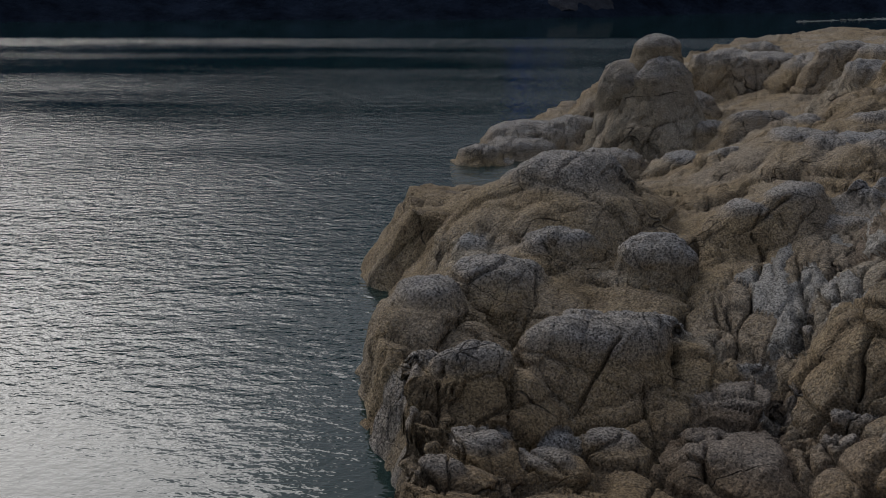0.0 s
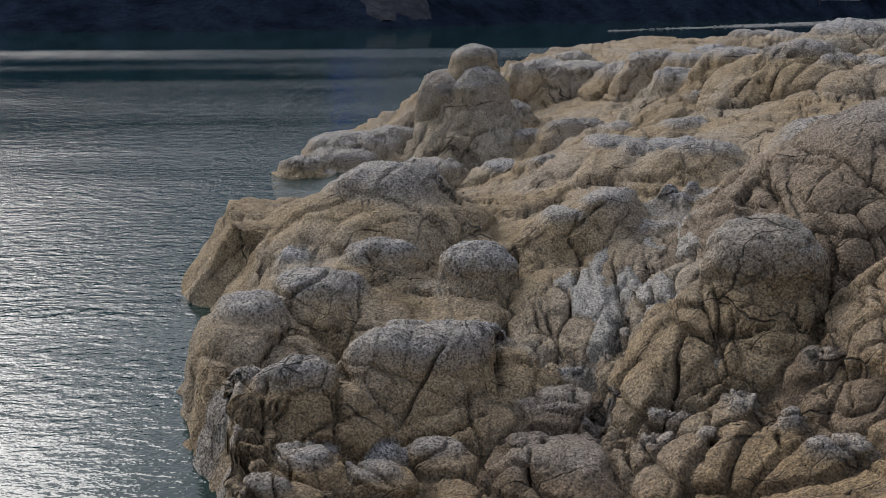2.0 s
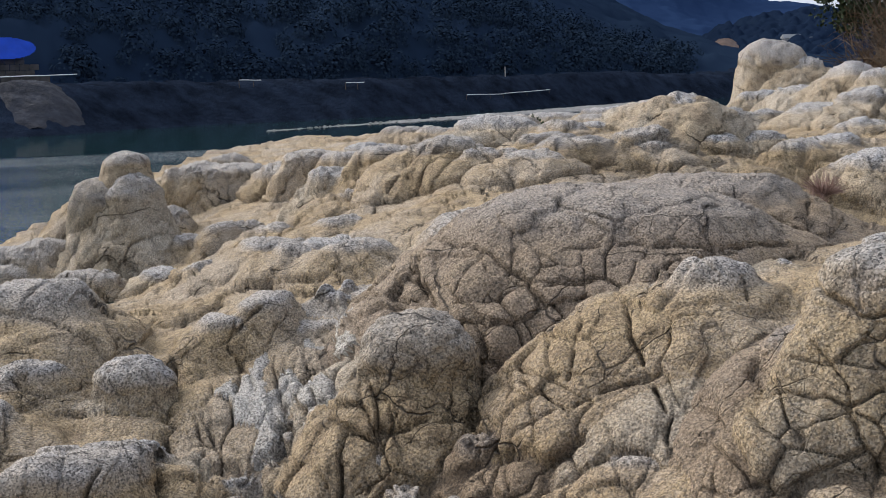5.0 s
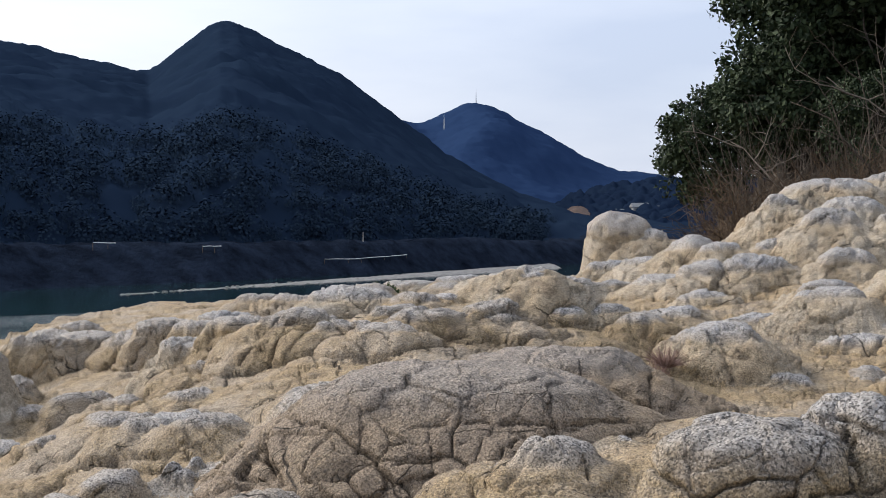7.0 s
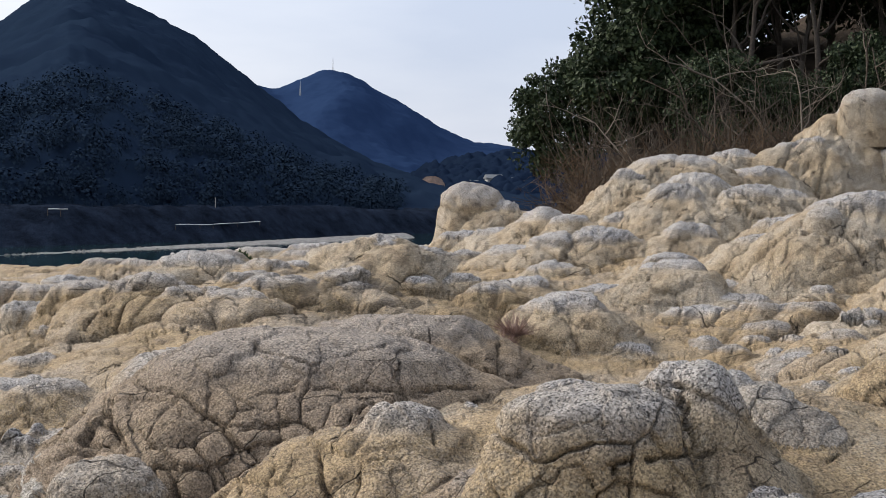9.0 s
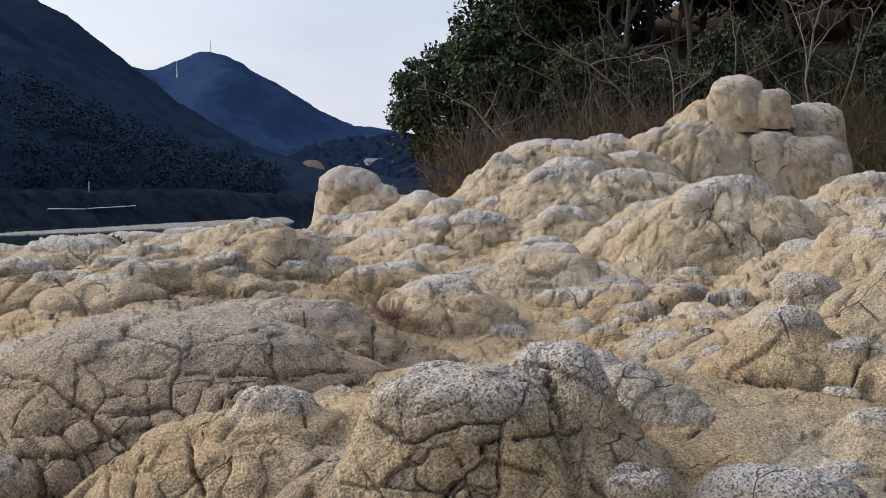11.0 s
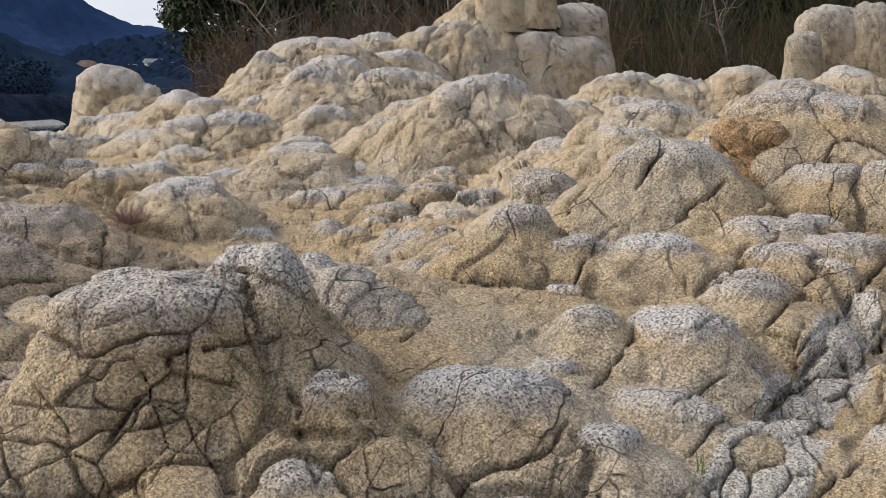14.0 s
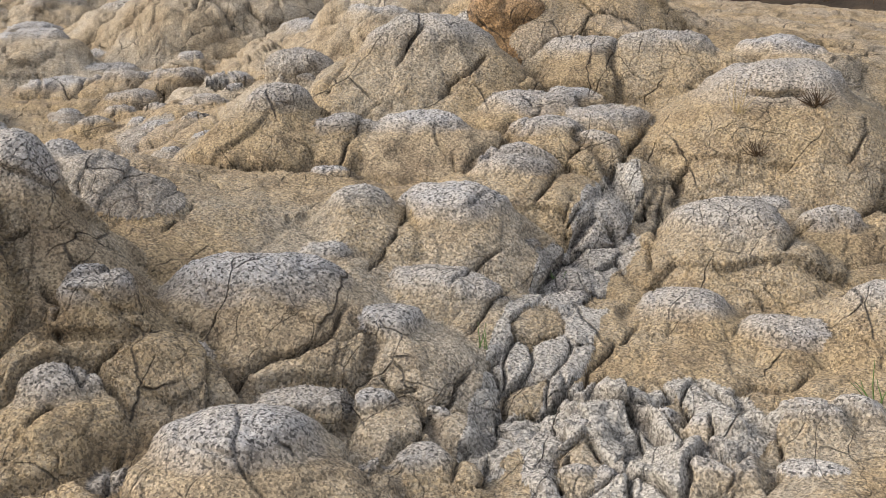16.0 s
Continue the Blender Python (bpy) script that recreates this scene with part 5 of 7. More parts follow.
rock(8.22, 2.04, 1.28, 0.46, 0.42, 0.30, -76, 2.3, 'o')
rock(10.15, 2.24, 1.86, 0.67, 0.61, 0.46, -77, 2.3, 'o')
rock(10.75, 3.22, 2.23, 0.41, 0.35, 0.28, -73, 2.3, 'o')
# the knob on the spur
boulder(3.05, 20.18, 1.63, 0.37, 0.34, 0.26, -9, 2.2, 'w')
boulder(2.66, 20.20, 0.82, 0.52, 0.48, 0.62, -8, 2.4, 'o')
boulder(3.10, 19.80, 1.10, 0.43, 0.38, 0.44, -10, 2.2, 'w')
rock(2.81, 21.47, 0.89, 0.54, 0.46, 0.72, -8, 2.4, 't')
rock(3.26, 21.46, 0.58, 0.84, 0.71, 0.53, -9, 2.3, 't')
# blocks at the foot of the ledge


# rock broken small: before the hump, beside the boulder, along the pale vein
shatter(2.1, 8.3, 0.8, 1.7, -14, 0.22, 2.0, 76, 0.42)
shatter(6.9, 2.58, 1.9, 0.24, 10, 0.19, 2.2, 10, 1.0)
shatter(5.75, 1.75, 0.75, 0.55, 10, 0.22, 1.5, 20, 0.9)







# open joints
crack(0.022, 0.05, 9.56, 4.84, 2.52, 9.49, 4.87, 2.45, 9.48, 4.93, 2.38, 9.23, 4.93, 2.21)
crack(0.022, 0.06, 9.66, 4.39, 2.29, 9.42, 4.40, 2.17, 9.35, 4.53, 2.06, 9.20, 4.53, 1.97)
crack(0.018, 0.04, 9.30, 5.41, 2.25, 9.21, 5.43, 2.15, 8.89, 5.34, 2.00)
crack(0.016, 0.04, 8.87, 4.95, 1.87, 8.27, 4.68, 1.86, 8.08, 4.67, 1.71, 7.91, 4.60, 1.65, 7.96, 4.55, 1.61)
crack(0.02, 0.05, 9.37, 3.77, 1.94, 8.93, 3.73, 1.84, 8.90, 3.82, 1.76, 8.46, 3.71, 1.75, 8.33, 3.75, 1.68, 8.29, 3.82, 1.61)
crack(0.018, 0.05, 8.96, 3.27, 1.80, 8.74, 3.30, 1.63, 8.03, 3.19, 1.54, 7.94, 3.21, 1.48)
crack(0.025, 0.07, 9.90, 3.05, 1.86, 9.27, 3.04, 1.67, 8.94, 2.99, 1.65, 8.81, 3.05, 1.50, 8.38, 2.94, 1.47)
crack(0.025, 0.07, 9.18, 2.57, 1.66, 9.08, 2.59, 1.58, 9.11, 2.66, 1.48, 8.92, 2.63, 1.44, 8.76, 2.65, 1.32, 8.57, 2.62, 1.28, 7.94, 2.42, 1.33, 7.94, 2.43, 1.26, 7.61, 2.35, 1.20)
crack(0.03, 0.08, 8.81, 2.70, 1.46, 8.62, 2.75, 1.30, 8.22, 2.74, 1.27, 8.17, 2.79, 1.23, 7.93, 2.77, 1.23, 7.82, 2.81, 1.21, 7.81, 2.89, 1.17, 7.46, 2.84, 1.21, 7.30, 2.82, 1.20, 7.13, 2.84, 1.13)
crack(0.018, 0.05, 7.25, 3.72, 1.61, 7.03, 3.65, 1.48, 6.81, 3.57, 1.45, 6.65, 3.59, 1.33, 6.43, 3.54, 1.31)
crack(0.014, 0.03, 6.89, 2.92, 1.17, 6.53, 2.83, 1.21, 6.25, 2.83, 1.10)
crack(0.02, 0.05, 5.76, 3.27, 1.29, 5.51, 3.24, 1.17, 5.35, 3.27, 1.17, 5.33, 3.34, 1.14, 5.20, 3.40, 1.13, 5.14, 3.44, 1.06, 5.04, 3.41, 1.05)
crack(0.02, 0.05, 4.86, 3.85, 1.29, 4.70, 3.87, 1.19, 4.53, 3.80, 1.18)
crack(0.018, 0.04, 4.53, 3.80, 1.18, 4.64, 3.98, 1.24, 4.70, 4.08, 1.33, 4.72, 4.13, 1.44)
crack(0.02, 0.05, 5.66, 2.66, 0.97, 5.62, 2.68, 0.93, 5.50, 2.65, 0.92, 5.51, 2.69, 0.87, 5.30, 2.61, 0.90, 5.15, 2.67, 0.84, 4.79, 2.60, 0.83)
crack(0.014, 0.03, 5.51, 3.06, 1.06, 5.57, 3.01, 1.03, 5.53, 2.85, 1.01, 5.58, 2.76, 1.00)
crack(0.014, 0.03, 5.20, 3.56, 1.18, 5.24, 3.88, 1.28)
crack(0.016, 0.04, 8.41, 1.56, 1.43, 8.39, 1.65, 1.34, 8.01, 1.62, 1.36, 7.76, 1.65, 1.27)
crack(0.018, 0.05, 6.89, 2.15, 1.06, 6.63, 2.15, 1.04, 6.64, 2.20, 0.99, 6.35, 2.22, 0.92, 6.14, 2.18, 0.94, 5.99, 2.24, 0.85)
crack(0.02, 0.05, 10.45, 2.72, 2.20, 10.38, 2.78, 2.14, 10.24, 2.83, 2.08, 10.23, 2.94, 2.06)
crack(0.03, 0.05, 9.68, 2.34, 2.06, 9.71, 2.15, 2.05, 9.78, 2.06, 2.06, 9.74, 1.94, 2.09)
crack(0.02, 0.05, 4.48, 3.53, 0.97, 4.43, 3.53, 0.92, 4.14, 3.37, 0.90)
crack(0.016, 0.04, 4.17, 3.82, 1.04, 4.38, 3.81, 1.12)
crack(0.02, 0.05, 5.90, 2.66, 1.04, 5.78, 2.69, 0.96, 5.55, 2.60, 0.90)
crack(0.02, 0.05, 6.15, 2.55, 0.99, 5.85, 2.47, 0.80, 5.59, 2.31, 0.80)
crack(0.02, 0.05, 6.21, 2.65, 1.04, 6.08, 2.66, 0.99, 6.06, 2.62, 0.93, 5.93, 2.52, 0.91)
crack(0.02, 0.06, 6.10, 2.22, 0.91, 6.09, 2.26, 0.86, 5.94, 2.30, 0.83, 5.92, 2.36, 0.82, 5.83, 2.40, 0.83)
crack(0.02, 0.05, 5.81, 2.18, 0.83, 5.63, 2.07, 0.85, 5.60, 2.02, 0.80, 5.27, 1.93, 0.78)
crack(0.016, 0.05, 5.86, 2.46, 0.77, 5.54, 2.35, 0.79, 5.16, 2.27, 0.76)
crack(0.018, 0.05, 6.21, 1.65, 0.89, 6.20, 1.67, 0.83, 5.62, 1.54, 0.93, 5.47, 1.56, 0.87, 5.46, 1.58, 0.83)
crack(0.018, 0.05, 6.37, 1.31, 0.91, 5.97, 1.19, 0.93, 5.83, 1.15, 0.87, 5.50, 1.13, 0.82)
crack(0.018, 0.05, 6.28, 1.91, 0.93, 6.13, 1.89, 0.91, 6.09, 1.90, 0.86, 5.98, 1.89, 0.83, 5.67, 1.91, 0.82)
crack(0.016, 0.04, 6.79, 1.22, 0.97, 6.53, 1.27, 0.95, 6.52, 1.44, 0.92, 6.35, 1.51, 0.95, 6.37, 1.63, 0.91)
crack(0.014, 0.03, 8.16, 3.05, 1.51, 7.98, 3.00, 1.45, 7.96, 3.01, 1.35, 7.83, 2.93, 1.24)
crack(0.014, 0.03, 8.20, 2.87, 1.43, 7.97, 2.88, 1.29, 7.90, 2.92, 1.22)
crack(0.014, 0.03, 6.33, 4.59, 1.62, 6.18, 4.55, 1.55, 5.94, 4.51, 1.53)
crack(0.016, 0.04, 5.43, 2.51, 0.87, 5.42, 2.46, 0.85, 5.46, 2.44, 0.80, 5.15, 2.37, 0.79)
crack(0.014, 0.03, 7.86, 4.96, 1.79, 7.92, 4.87, 1.71, 7.87, 4.83, 1.64)
crack(0.014, 0.03, 6.45, 3.03, 1.30, 6.91, 3.09, 1.29, 7.08, 3.03, 1.37)
crack(0.014, 0.03, 9.30, 1.55, 1.63, 9.62, 1.50, 1.83, 9.76, 1.53, 1.93)
crack(0.018, 0.05, 4.30, 4.62, 1.67, 4.57, 4.51, 1.69, 4.88, 4.53, 1.70, 4.98, 4.45, 1.72)
crack(0.02, 0.06, 3.98, 4.64, 1.31, 4.28, 4.65, 1.59, 4.36, 4.59, 1.69)
crack(0.018, 0.04, 4.97, 4.82, 2.10, 4.96, 4.71, 1.96, 4.89, 4.65, 1.85, 4.80, 4.56, 1.81, 4.75, 4.52, 1.71)
crack(0.02, 0.05, 4.84, 4.31, 1.51, 4.82, 4.25, 1.46, 4.71, 4.11, 1.44, 4.70, 4.09, 1.33, 4.63, 4.02, 1.30)
crack(0.018, 0.05, 5.47, 7.30, 1.56, 5.71, 7.35, 1.58)
crack(0.018, 0.05, 4.27, 5.18, 1.99, 4.58, 5.08, 2.04)
crack(0.018, 0.05, 8.49, 9.87, 1.21, 9.14, 10.08, 1.17, 9.45, 10.25, 1.14)
crack(0.02, 0.05, 15.34, 11.55, 2.50, 15.65, 11.68, 2.64, 15.73, 11.63, 2.79, 16.09, 11.80, 2.96, 16.24, 11.81, 3.14)
crack(0.02, 0.05, 15.77, 13.15, 2.65, 15.82, 12.89, 2.79, 16.18, 12.90, 2.92, 15.44, 12.06, 2.90)
crack(0.016, 0.04, 18.95, 17.10, 3.03, 19.84, 17.77, 3.38, 19.68, 17.16, 3.48)
crack(0.016, 0.04, 18.02, 18.23, 3.02, 18.32, 18.13, 3.19, 18.55, 17.96, 3.36, 18.81, 17.91, 3.42, 19.11, 17.87, 3.48, 19.69, 18.11, 3.56)
crack(0.016, 0.04, 9.32, 5.38, 2.27, 9.28, 5.42, 2.20, 8.99, 5.37, 2.08)
crack(0.02, 0.05, 3.47, 9.31, 1.53, 3.22, 8.56, 1.48, 3.24, 8.48, 1.41, 3.20, 8.15, 1.30)
crack(0.016, 0.04, 4.43, 6.39, 1.70, 4.40, 6.28, 1.58, 4.34, 6.18, 1.53)
crack(0.018, 0.05, 3.87, 6.60, 1.48, 3.98, 6.70, 1.52, 4.41, 7.27, 1.55, 4.55, 7.34, 1.57, 4.63, 7.32, 1.62)
crack(0.018, 0.05, 4.79, 7.28, 1.63, 4.91, 7.32, 1.63, 5.08, 7.28, 1.64)
crack(0.018, 0.05, 4.02, 7.83, 1.67, 4.42, 7.61, 1.70, 4.76, 7.37, 1.69, 5.12, 7.34, 1.66, 5.29, 7.42, 1.64, 5.64, 7.47, 1.62, 5.69, 7.41, 1.63)
crack(0.02, 0.06, 8.39, 10.61, 1.59, 7.90, 10.05, 1.43, 7.77, 9.88, 1.31)
crack(0.014, 0.03, 6.94, 12.29, 1.66, 7.25, 12.58, 1.70, 7.44, 12.63, 1.71, 7.94, 12.95, 1.70, 7.98, 12.75, 1.73)
crack(0.014, 0.03, 3.62, 8.17, 1.66, 3.48, 8.18, 1.56, 3.28, 8.05, 1.39)
crack(0.014, 0.04, 6.97, 22.87, 1.61, 7.07, 22.43, 1.60, 6.80, 20.93, 1.65)
crack(0.014, 0.04, 5.75, 17.20, 1.86, 5.65, 16.90, 1.49)
crack(0.016, 0.04, 7.87, 13.36, 2.00, 8.20, 13.50, 2.05, 8.35, 13.47, 2.09, 8.56, 13.54, 2.11)
crack(0.016, 0.04, 19.74, 20.51, 3.40, 19.95, 20.38, 3.56, 20.37, 20.44, 3.73, 20.98, 20.70, 3.91, 21.34, 20.69, 4.08, 21.41, 20.05, 3.94)
crack(0.018, 0.05, 15.20, 11.59, 2.45, 15.53, 11.74, 2.61, 15.63, 11.72, 2.78, 16.09, 11.87, 3.03)
crack(0.014, 0.03, 9.77, 11.74, 1.62, 9.85, 11.62, 1.67, 9.98, 11.57, 1.71, 10.18, 11.59, 1.75, 10.19, 11.19, 1.64, 10.25, 11.06, 1.58)
crack(0.03, 0.06, 2.79, 19.85, 1.43, 2.89, 19.89, 1.64, 3.06, 19.87, 1.64)
crack(0.02, 0.06, 3.30, 8.93, 1.52, 3.22, 8.60, 1.47, 3.22, 8.50, 1.38, 3.20, 8.30, 1.31)
crack(0.02, 0.06, 2.19, 7.30, 0.71, 2.63, 7.09, 0.82, 2.79, 7.12, 0.82, 2.85, 7.08, 0.84)
crack(0.022, 0.07, 3.29, 7.73, 1.22, 3.28, 7.54, 1.10, 3.27, 7.56, 1.01, 3.24, 7.52, 0.94, 3.14, 7.34, 0.91, 3.04, 7.16, 0.80, 2.84, 6.72, 0.78, 2.80, 6.64, 0.65)
crack(0.018, 0.05, 2.95, 6.51, 0.85, 3.26, 6.28, 1.03, 3.41, 6.28, 1.08, 3.54, 6.13, 1.16, 3.65, 6.09, 1.19)
crack(0.02, 0.06, 3.86, 6.79, 1.51, 3.84, 6.73, 1.45, 3.64, 6.30, 1.34, 3.63, 6.05, 1.13, 3.56, 5.90, 1.11, 3.55, 5.83, 1.00, 3.42, 5.58, 0.90)
crack(0.02, 0.06, 2.13, 9.57, 0.77, 2.12, 9.54, 0.69, 2.04, 9.24, 0.67, 2.02, 9.20, 0.60, 1.87, 8.70, 0.56, 1.84, 8.67, 0.49, 1.79, 8.57, 0.44)
crack(0.02, 0.06, 2.36, 9.40, 0.79, 2.34, 9.32, 0.72, 2.16, 8.51, 0.58, 2.14, 8.41, 0.52, 2.15, 8.39, 0.45, 2.09, 8.21, 0.41, 1.93, 7.65, 0.50, 1.86, 7.42, 0.42, 1.86, 7.41, 0.34)
crack(0.03, 0.1, 1.65, 9.80, 0.77, 1.57, 9.31, 0.78, 1.56, 9.23, 0.70, 1.56, 9.20, 0.52, 1.43, 8.84, 0.46, 1.39, 8.80, 0.39, 1.26, 8.26, 0.47)
crack(0.02, 0.06, 2.06, 7.03, 0.36, 2.14, 7.17, 0.52, 2.15, 7.18, 0.58, 2.27, 7.29, 0.72)
crack(0.018, 0.05, 2.79, 6.62, 0.62, 2.68, 6.28, 0.54, 2.68, 6.24, 0.49)
crack(0.018, 0.05, 2.90, 7.44, 1.38, 2.99, 7.47, 1.34, 3.22, 7.80, 1.25, 3.42, 7.64, 1.25, 3.51, 7.63, 1.26)
crack(0.016, 0.04, 3.77, 7.64, 1.46, 3.86, 7.62, 1.46, 4.06, 7.48, 1.50)
crack(0.016, 0.04, 1.99, 9.69, 0.85, 2.12, 9.69, 0.93, 2.31, 9.83, 1.04, 2.40, 9.84, 1.11)
crack(0.018, 0.05, 2.49, 9.40, 0.82, 2.71, 9.67, 0.86, 2.81, 9.62, 0.85, 2.74, 9.03, 0.95)
crack(0.018, 0.05, 1.62, 8.86, 0.55, 1.62, 8.67, 0.44, 1.61, 8.51, 0.40, 1.50, 8.12, 0.34, 1.41, 7.75, 0.37)
crack(0.018, 0.05, 3.42, 7.45, 1.07, 3.21, 6.95, 1.10, 3.14, 6.73, 1.07, 3.10, 6.54, 1.07, 3.16, 6.53, 1.02, 3.17, 6.43, 1.00)
crack(0.018, 0.05, 3.54, 6.71, 1.41, 3.46, 6.65, 1.29, 3.34, 6.50, 1.20, 3.29, 6.46, 1.08)
crack(0.02, 0.05, 2.56, 9.32, 0.83, 2.51, 9.02, 0.70, 2.33, 8.36, 0.76, 2.32, 8.26, 0.70, 2.29, 7.57, 0.83)
crack(0.018, 0.05, 2.95, 6.51, 0.85, 2.93, 6.48, 0.79, 2.93, 6.51, 0.71, 2.78, 6.19, 0.60, 2.78, 6.16, 0.54)
crack(0.016, 0.04, 3.06, 6.03, 0.73, 3.19, 5.90, 0.81, 3.20, 5.80, 0.85, 3.29, 5.83, 0.84, 3.39, 5.66, 0.91)
crack(0.025, 0.08, 0.17, 7.80, 0.49, 0.17, 7.77, 0.43, 0.12, 7.22, 0.47, 0.11, 7.10, 0.37, 0.09, 6.97, 0.35, 0.08, 6.93, 0.30)
crack(0.022, 0.07, -0.30, 7.26, 0.58, -0.31, 7.22, 0.52, -0.32, 7.08, 0.50, -0.34, 7.06, 0.44, -0.32, 6.83, 0.31)
crack(0.02, 0.06, -0.55, 7.99, 0.43, -0.54, 7.94, 0.37, -0.50, 7.33, 0.49, -0.52, 7.34, 0.41, -0.53, 7.23, 0.29)
crack(0.03, 0.1, 1.15, 7.63, 0.29, 1.16, 7.94, 0.38, 1.20, 8.00, 0.55, 1.41, 8.74, 0.40, 1.49, 8.82, 0.45)
crack(0.022, 0.07, 1.02, 7.40, 0.24, 0.94, 7.40, 0.20, 0.76, 7.26, 0.18, 0.53, 7.30, 0.14, 0.44, 7.18, 0.17)
crack(0.025, 0.08, 1.03, 7.09, 0.14, 1.13, 6.89, 0.24, 1.21, 6.98, 0.22, 1.26, 6.91, 0.25, 1.39, 7.17, 0.17, 1.48, 7.26, 0.15, 1.62, 7.26, 0.19, 1.74, 7.06, 0.21, 1.74, 6.95, 0.17, 1.70, 6.69, 0.21, 1.71, 6.59, 0.18, 1.74, 6.59, 0.11)
crack(0.02, 0.06, 1.81, 7.84, 0.23, 1.75, 7.56, 0.23, 1.74, 7.44, 0.18, 1.64, 7.21, 0.19)
crack(0.02, 0.06, 2.15, 7.20, 0.52, 2.07, 7.03, 0.38, 1.96, 6.90, 0.29, 1.88, 6.74, 0.28, 1.84, 6.72, 0.22)
crack(0.02, 0.06, 2.23, 7.03, 0.51, 2.22, 6.79, 0.38, 2.07, 6.41, 0.39, 2.06, 6.40, 0.33, 2.02, 6.29, 0.31)
crack(0.018, 0.05, 0.47, 7.39, 0.18, 0.58, 7.48, 0.33, 0.68, 7.62, 0.42, 0.82, 7.72, 0.61)
crack(0.018, 0.05, 0.94, 7.54, 0.36, 0.93, 7.36, 0.17)
crack(0.03, 0.08, 1.50, 9.19, 0.72, 1.50, 9.16, 0.56, 1.48, 8.99, 0.52, 1.48, 8.98, 0.43)
crack(0.018, 0.05, 0.75, 9.29, 0.55, 0.85, 9.32, 0.54, 0.93, 9.18, 0.57, 1.11, 9.15, 0.57, 1.18, 9.07, 0.57, 1.43, 9.03, 0.51)
crack(0.016, 0.04, 0.44, 9.61, 0.83, 0.63, 9.40, 0.61)
crack(0.02, 0.06, 2.36, 9.02, 0.69, 2.21, 8.61, 0.60, 2.14, 8.42, 0.48, 2.08, 8.23, 0.45, 2.07, 8.22, 0.37, 1.99, 7.99, 0.36)
crack(0.02, 0.06, 1.68, 8.83, 0.55, 1.69, 8.61, 0.44, 1.66, 8.36, 0.43, 1.65, 8.21, 0.31, 1.60, 7.94, 0.32)
crack(0.018, 0.05, 2.29, 7.22, 0.71, 2.75, 7.05, 0.82, 2.84, 7.09, 0.81, 2.89, 7.06, 0.82, 3.01, 7.15, 0.79)
crack(0.02, 0.06, 3.29, 7.67, 1.20, 3.27, 7.63, 1.13, 3.14, 7.37, 1.11, 3.14, 7.36, 1.03, 3.19, 7.46, 0.93, 3.11, 7.29, 0.90, 3.03, 7.17, 0.79, 2.96, 7.05, 0.75, 2.81, 6.75, 0.77, 2.77, 6.69, 0.73)
crack(0.018, 0.05, 0.20, 8.61, 0.41, 0.28, 8.67, 0.42, 0.44, 8.60, 0.48, 0.47, 8.08, 0.65, 0.54, 8.09, 0.64, 0.60, 7.98, 0.68, 0.68, 8.06, 0.66, 0.76, 8.06, 0.66, 0.82, 7.99, 0.68)
crack(0.018, 0.05, -0.26, 8.27, 0.53, -0.11, 8.41, 0.52, -0.03, 8.69, 0.46, 0.24, 8.64, 0.44)
crack(0.02, 0.06, -0.22, 6.69, 0.37, -0.16, 6.65, 0.39, -0.10, 6.68, 0.39, -0.02, 6.96, 0.29, 0.09, 6.73, 0.31)
crack(0.018, 0.05, 1.18, 6.82, 0.25, 1.14, 6.70, 0.22, 1.14, 6.71, 0.14, 1.11, 6.61, 0.10)
crack(0.018, 0.05, 0.09, 6.73, 0.31, 0.16, 6.90, 0.19, 0.21, 6.67, 0.23, 0.37, 6.49, 0.19)
crack(0.018, 0.05, 0.50, 7.11, 0.14, 0.53, 6.96, 0.06, 0.53, 6.76, 0.07)
crack(0.018, 0.05, 2.28, 6.76, 0.46, 2.43, 6.89, 0.51, 2.45, 6.77, 0.51, 2.55, 6.84, 0.45, 2.55, 6.70, 0.47, 2.52, 6.59, 0.44, 2.42, 6.33, 0.47, 2.38, 6.18, 0.40)
crack(0.018, 0.05, 2.15, 9.76, 1.03, 2.08, 9.67, 0.82, 2.14, 9.50, 0.68)

bedrock("bedrock", -11, 91, 1440, 3.3, 47.0, 740, "worn granite bedrock in rounded swells cut by joints")

# ---- mountains and far bank ----
def polar_sheet(az0, az1, step, r0, r1, rows, height, material, name, label, category):
    az = np.radians(np.arange(az0, az1 + step / 2, step))
    r = r0 * np.exp(np.arange(rows) * (math.log(r1 / r0) / (rows - 1)))
    rr, aa = np.meshgrid(r, az, indexing="ij")
    x, y = rr * np.sin(aa), rr * np.cos(aa)
    v = np.stack([x, y, height(np.degrees(aa), rr, x, y)], -1).reshape(-1, 3)
    ob = new(name, mesh_of(name, v, grid_faces(rows, len(az))[:, ::-1], material))
    return tagged(ob, label, category, kind="structure")


def crowns(x, y, size, s, tall):
    """Tree tops: domes packed side by side."""
    e, i = cells(x + 0.3 * size * fbm(x / size, y / size, x * 0, s, 2), y, size, s)
    return tall * (np.sqrt(np.clip(e / (0.8 * size), 0, 1)) * (0.5 + 0.6 * i) + 0.5 * fbm(x / size * 2.5, y / size * 2.5, x * 0, s + 1, 2))


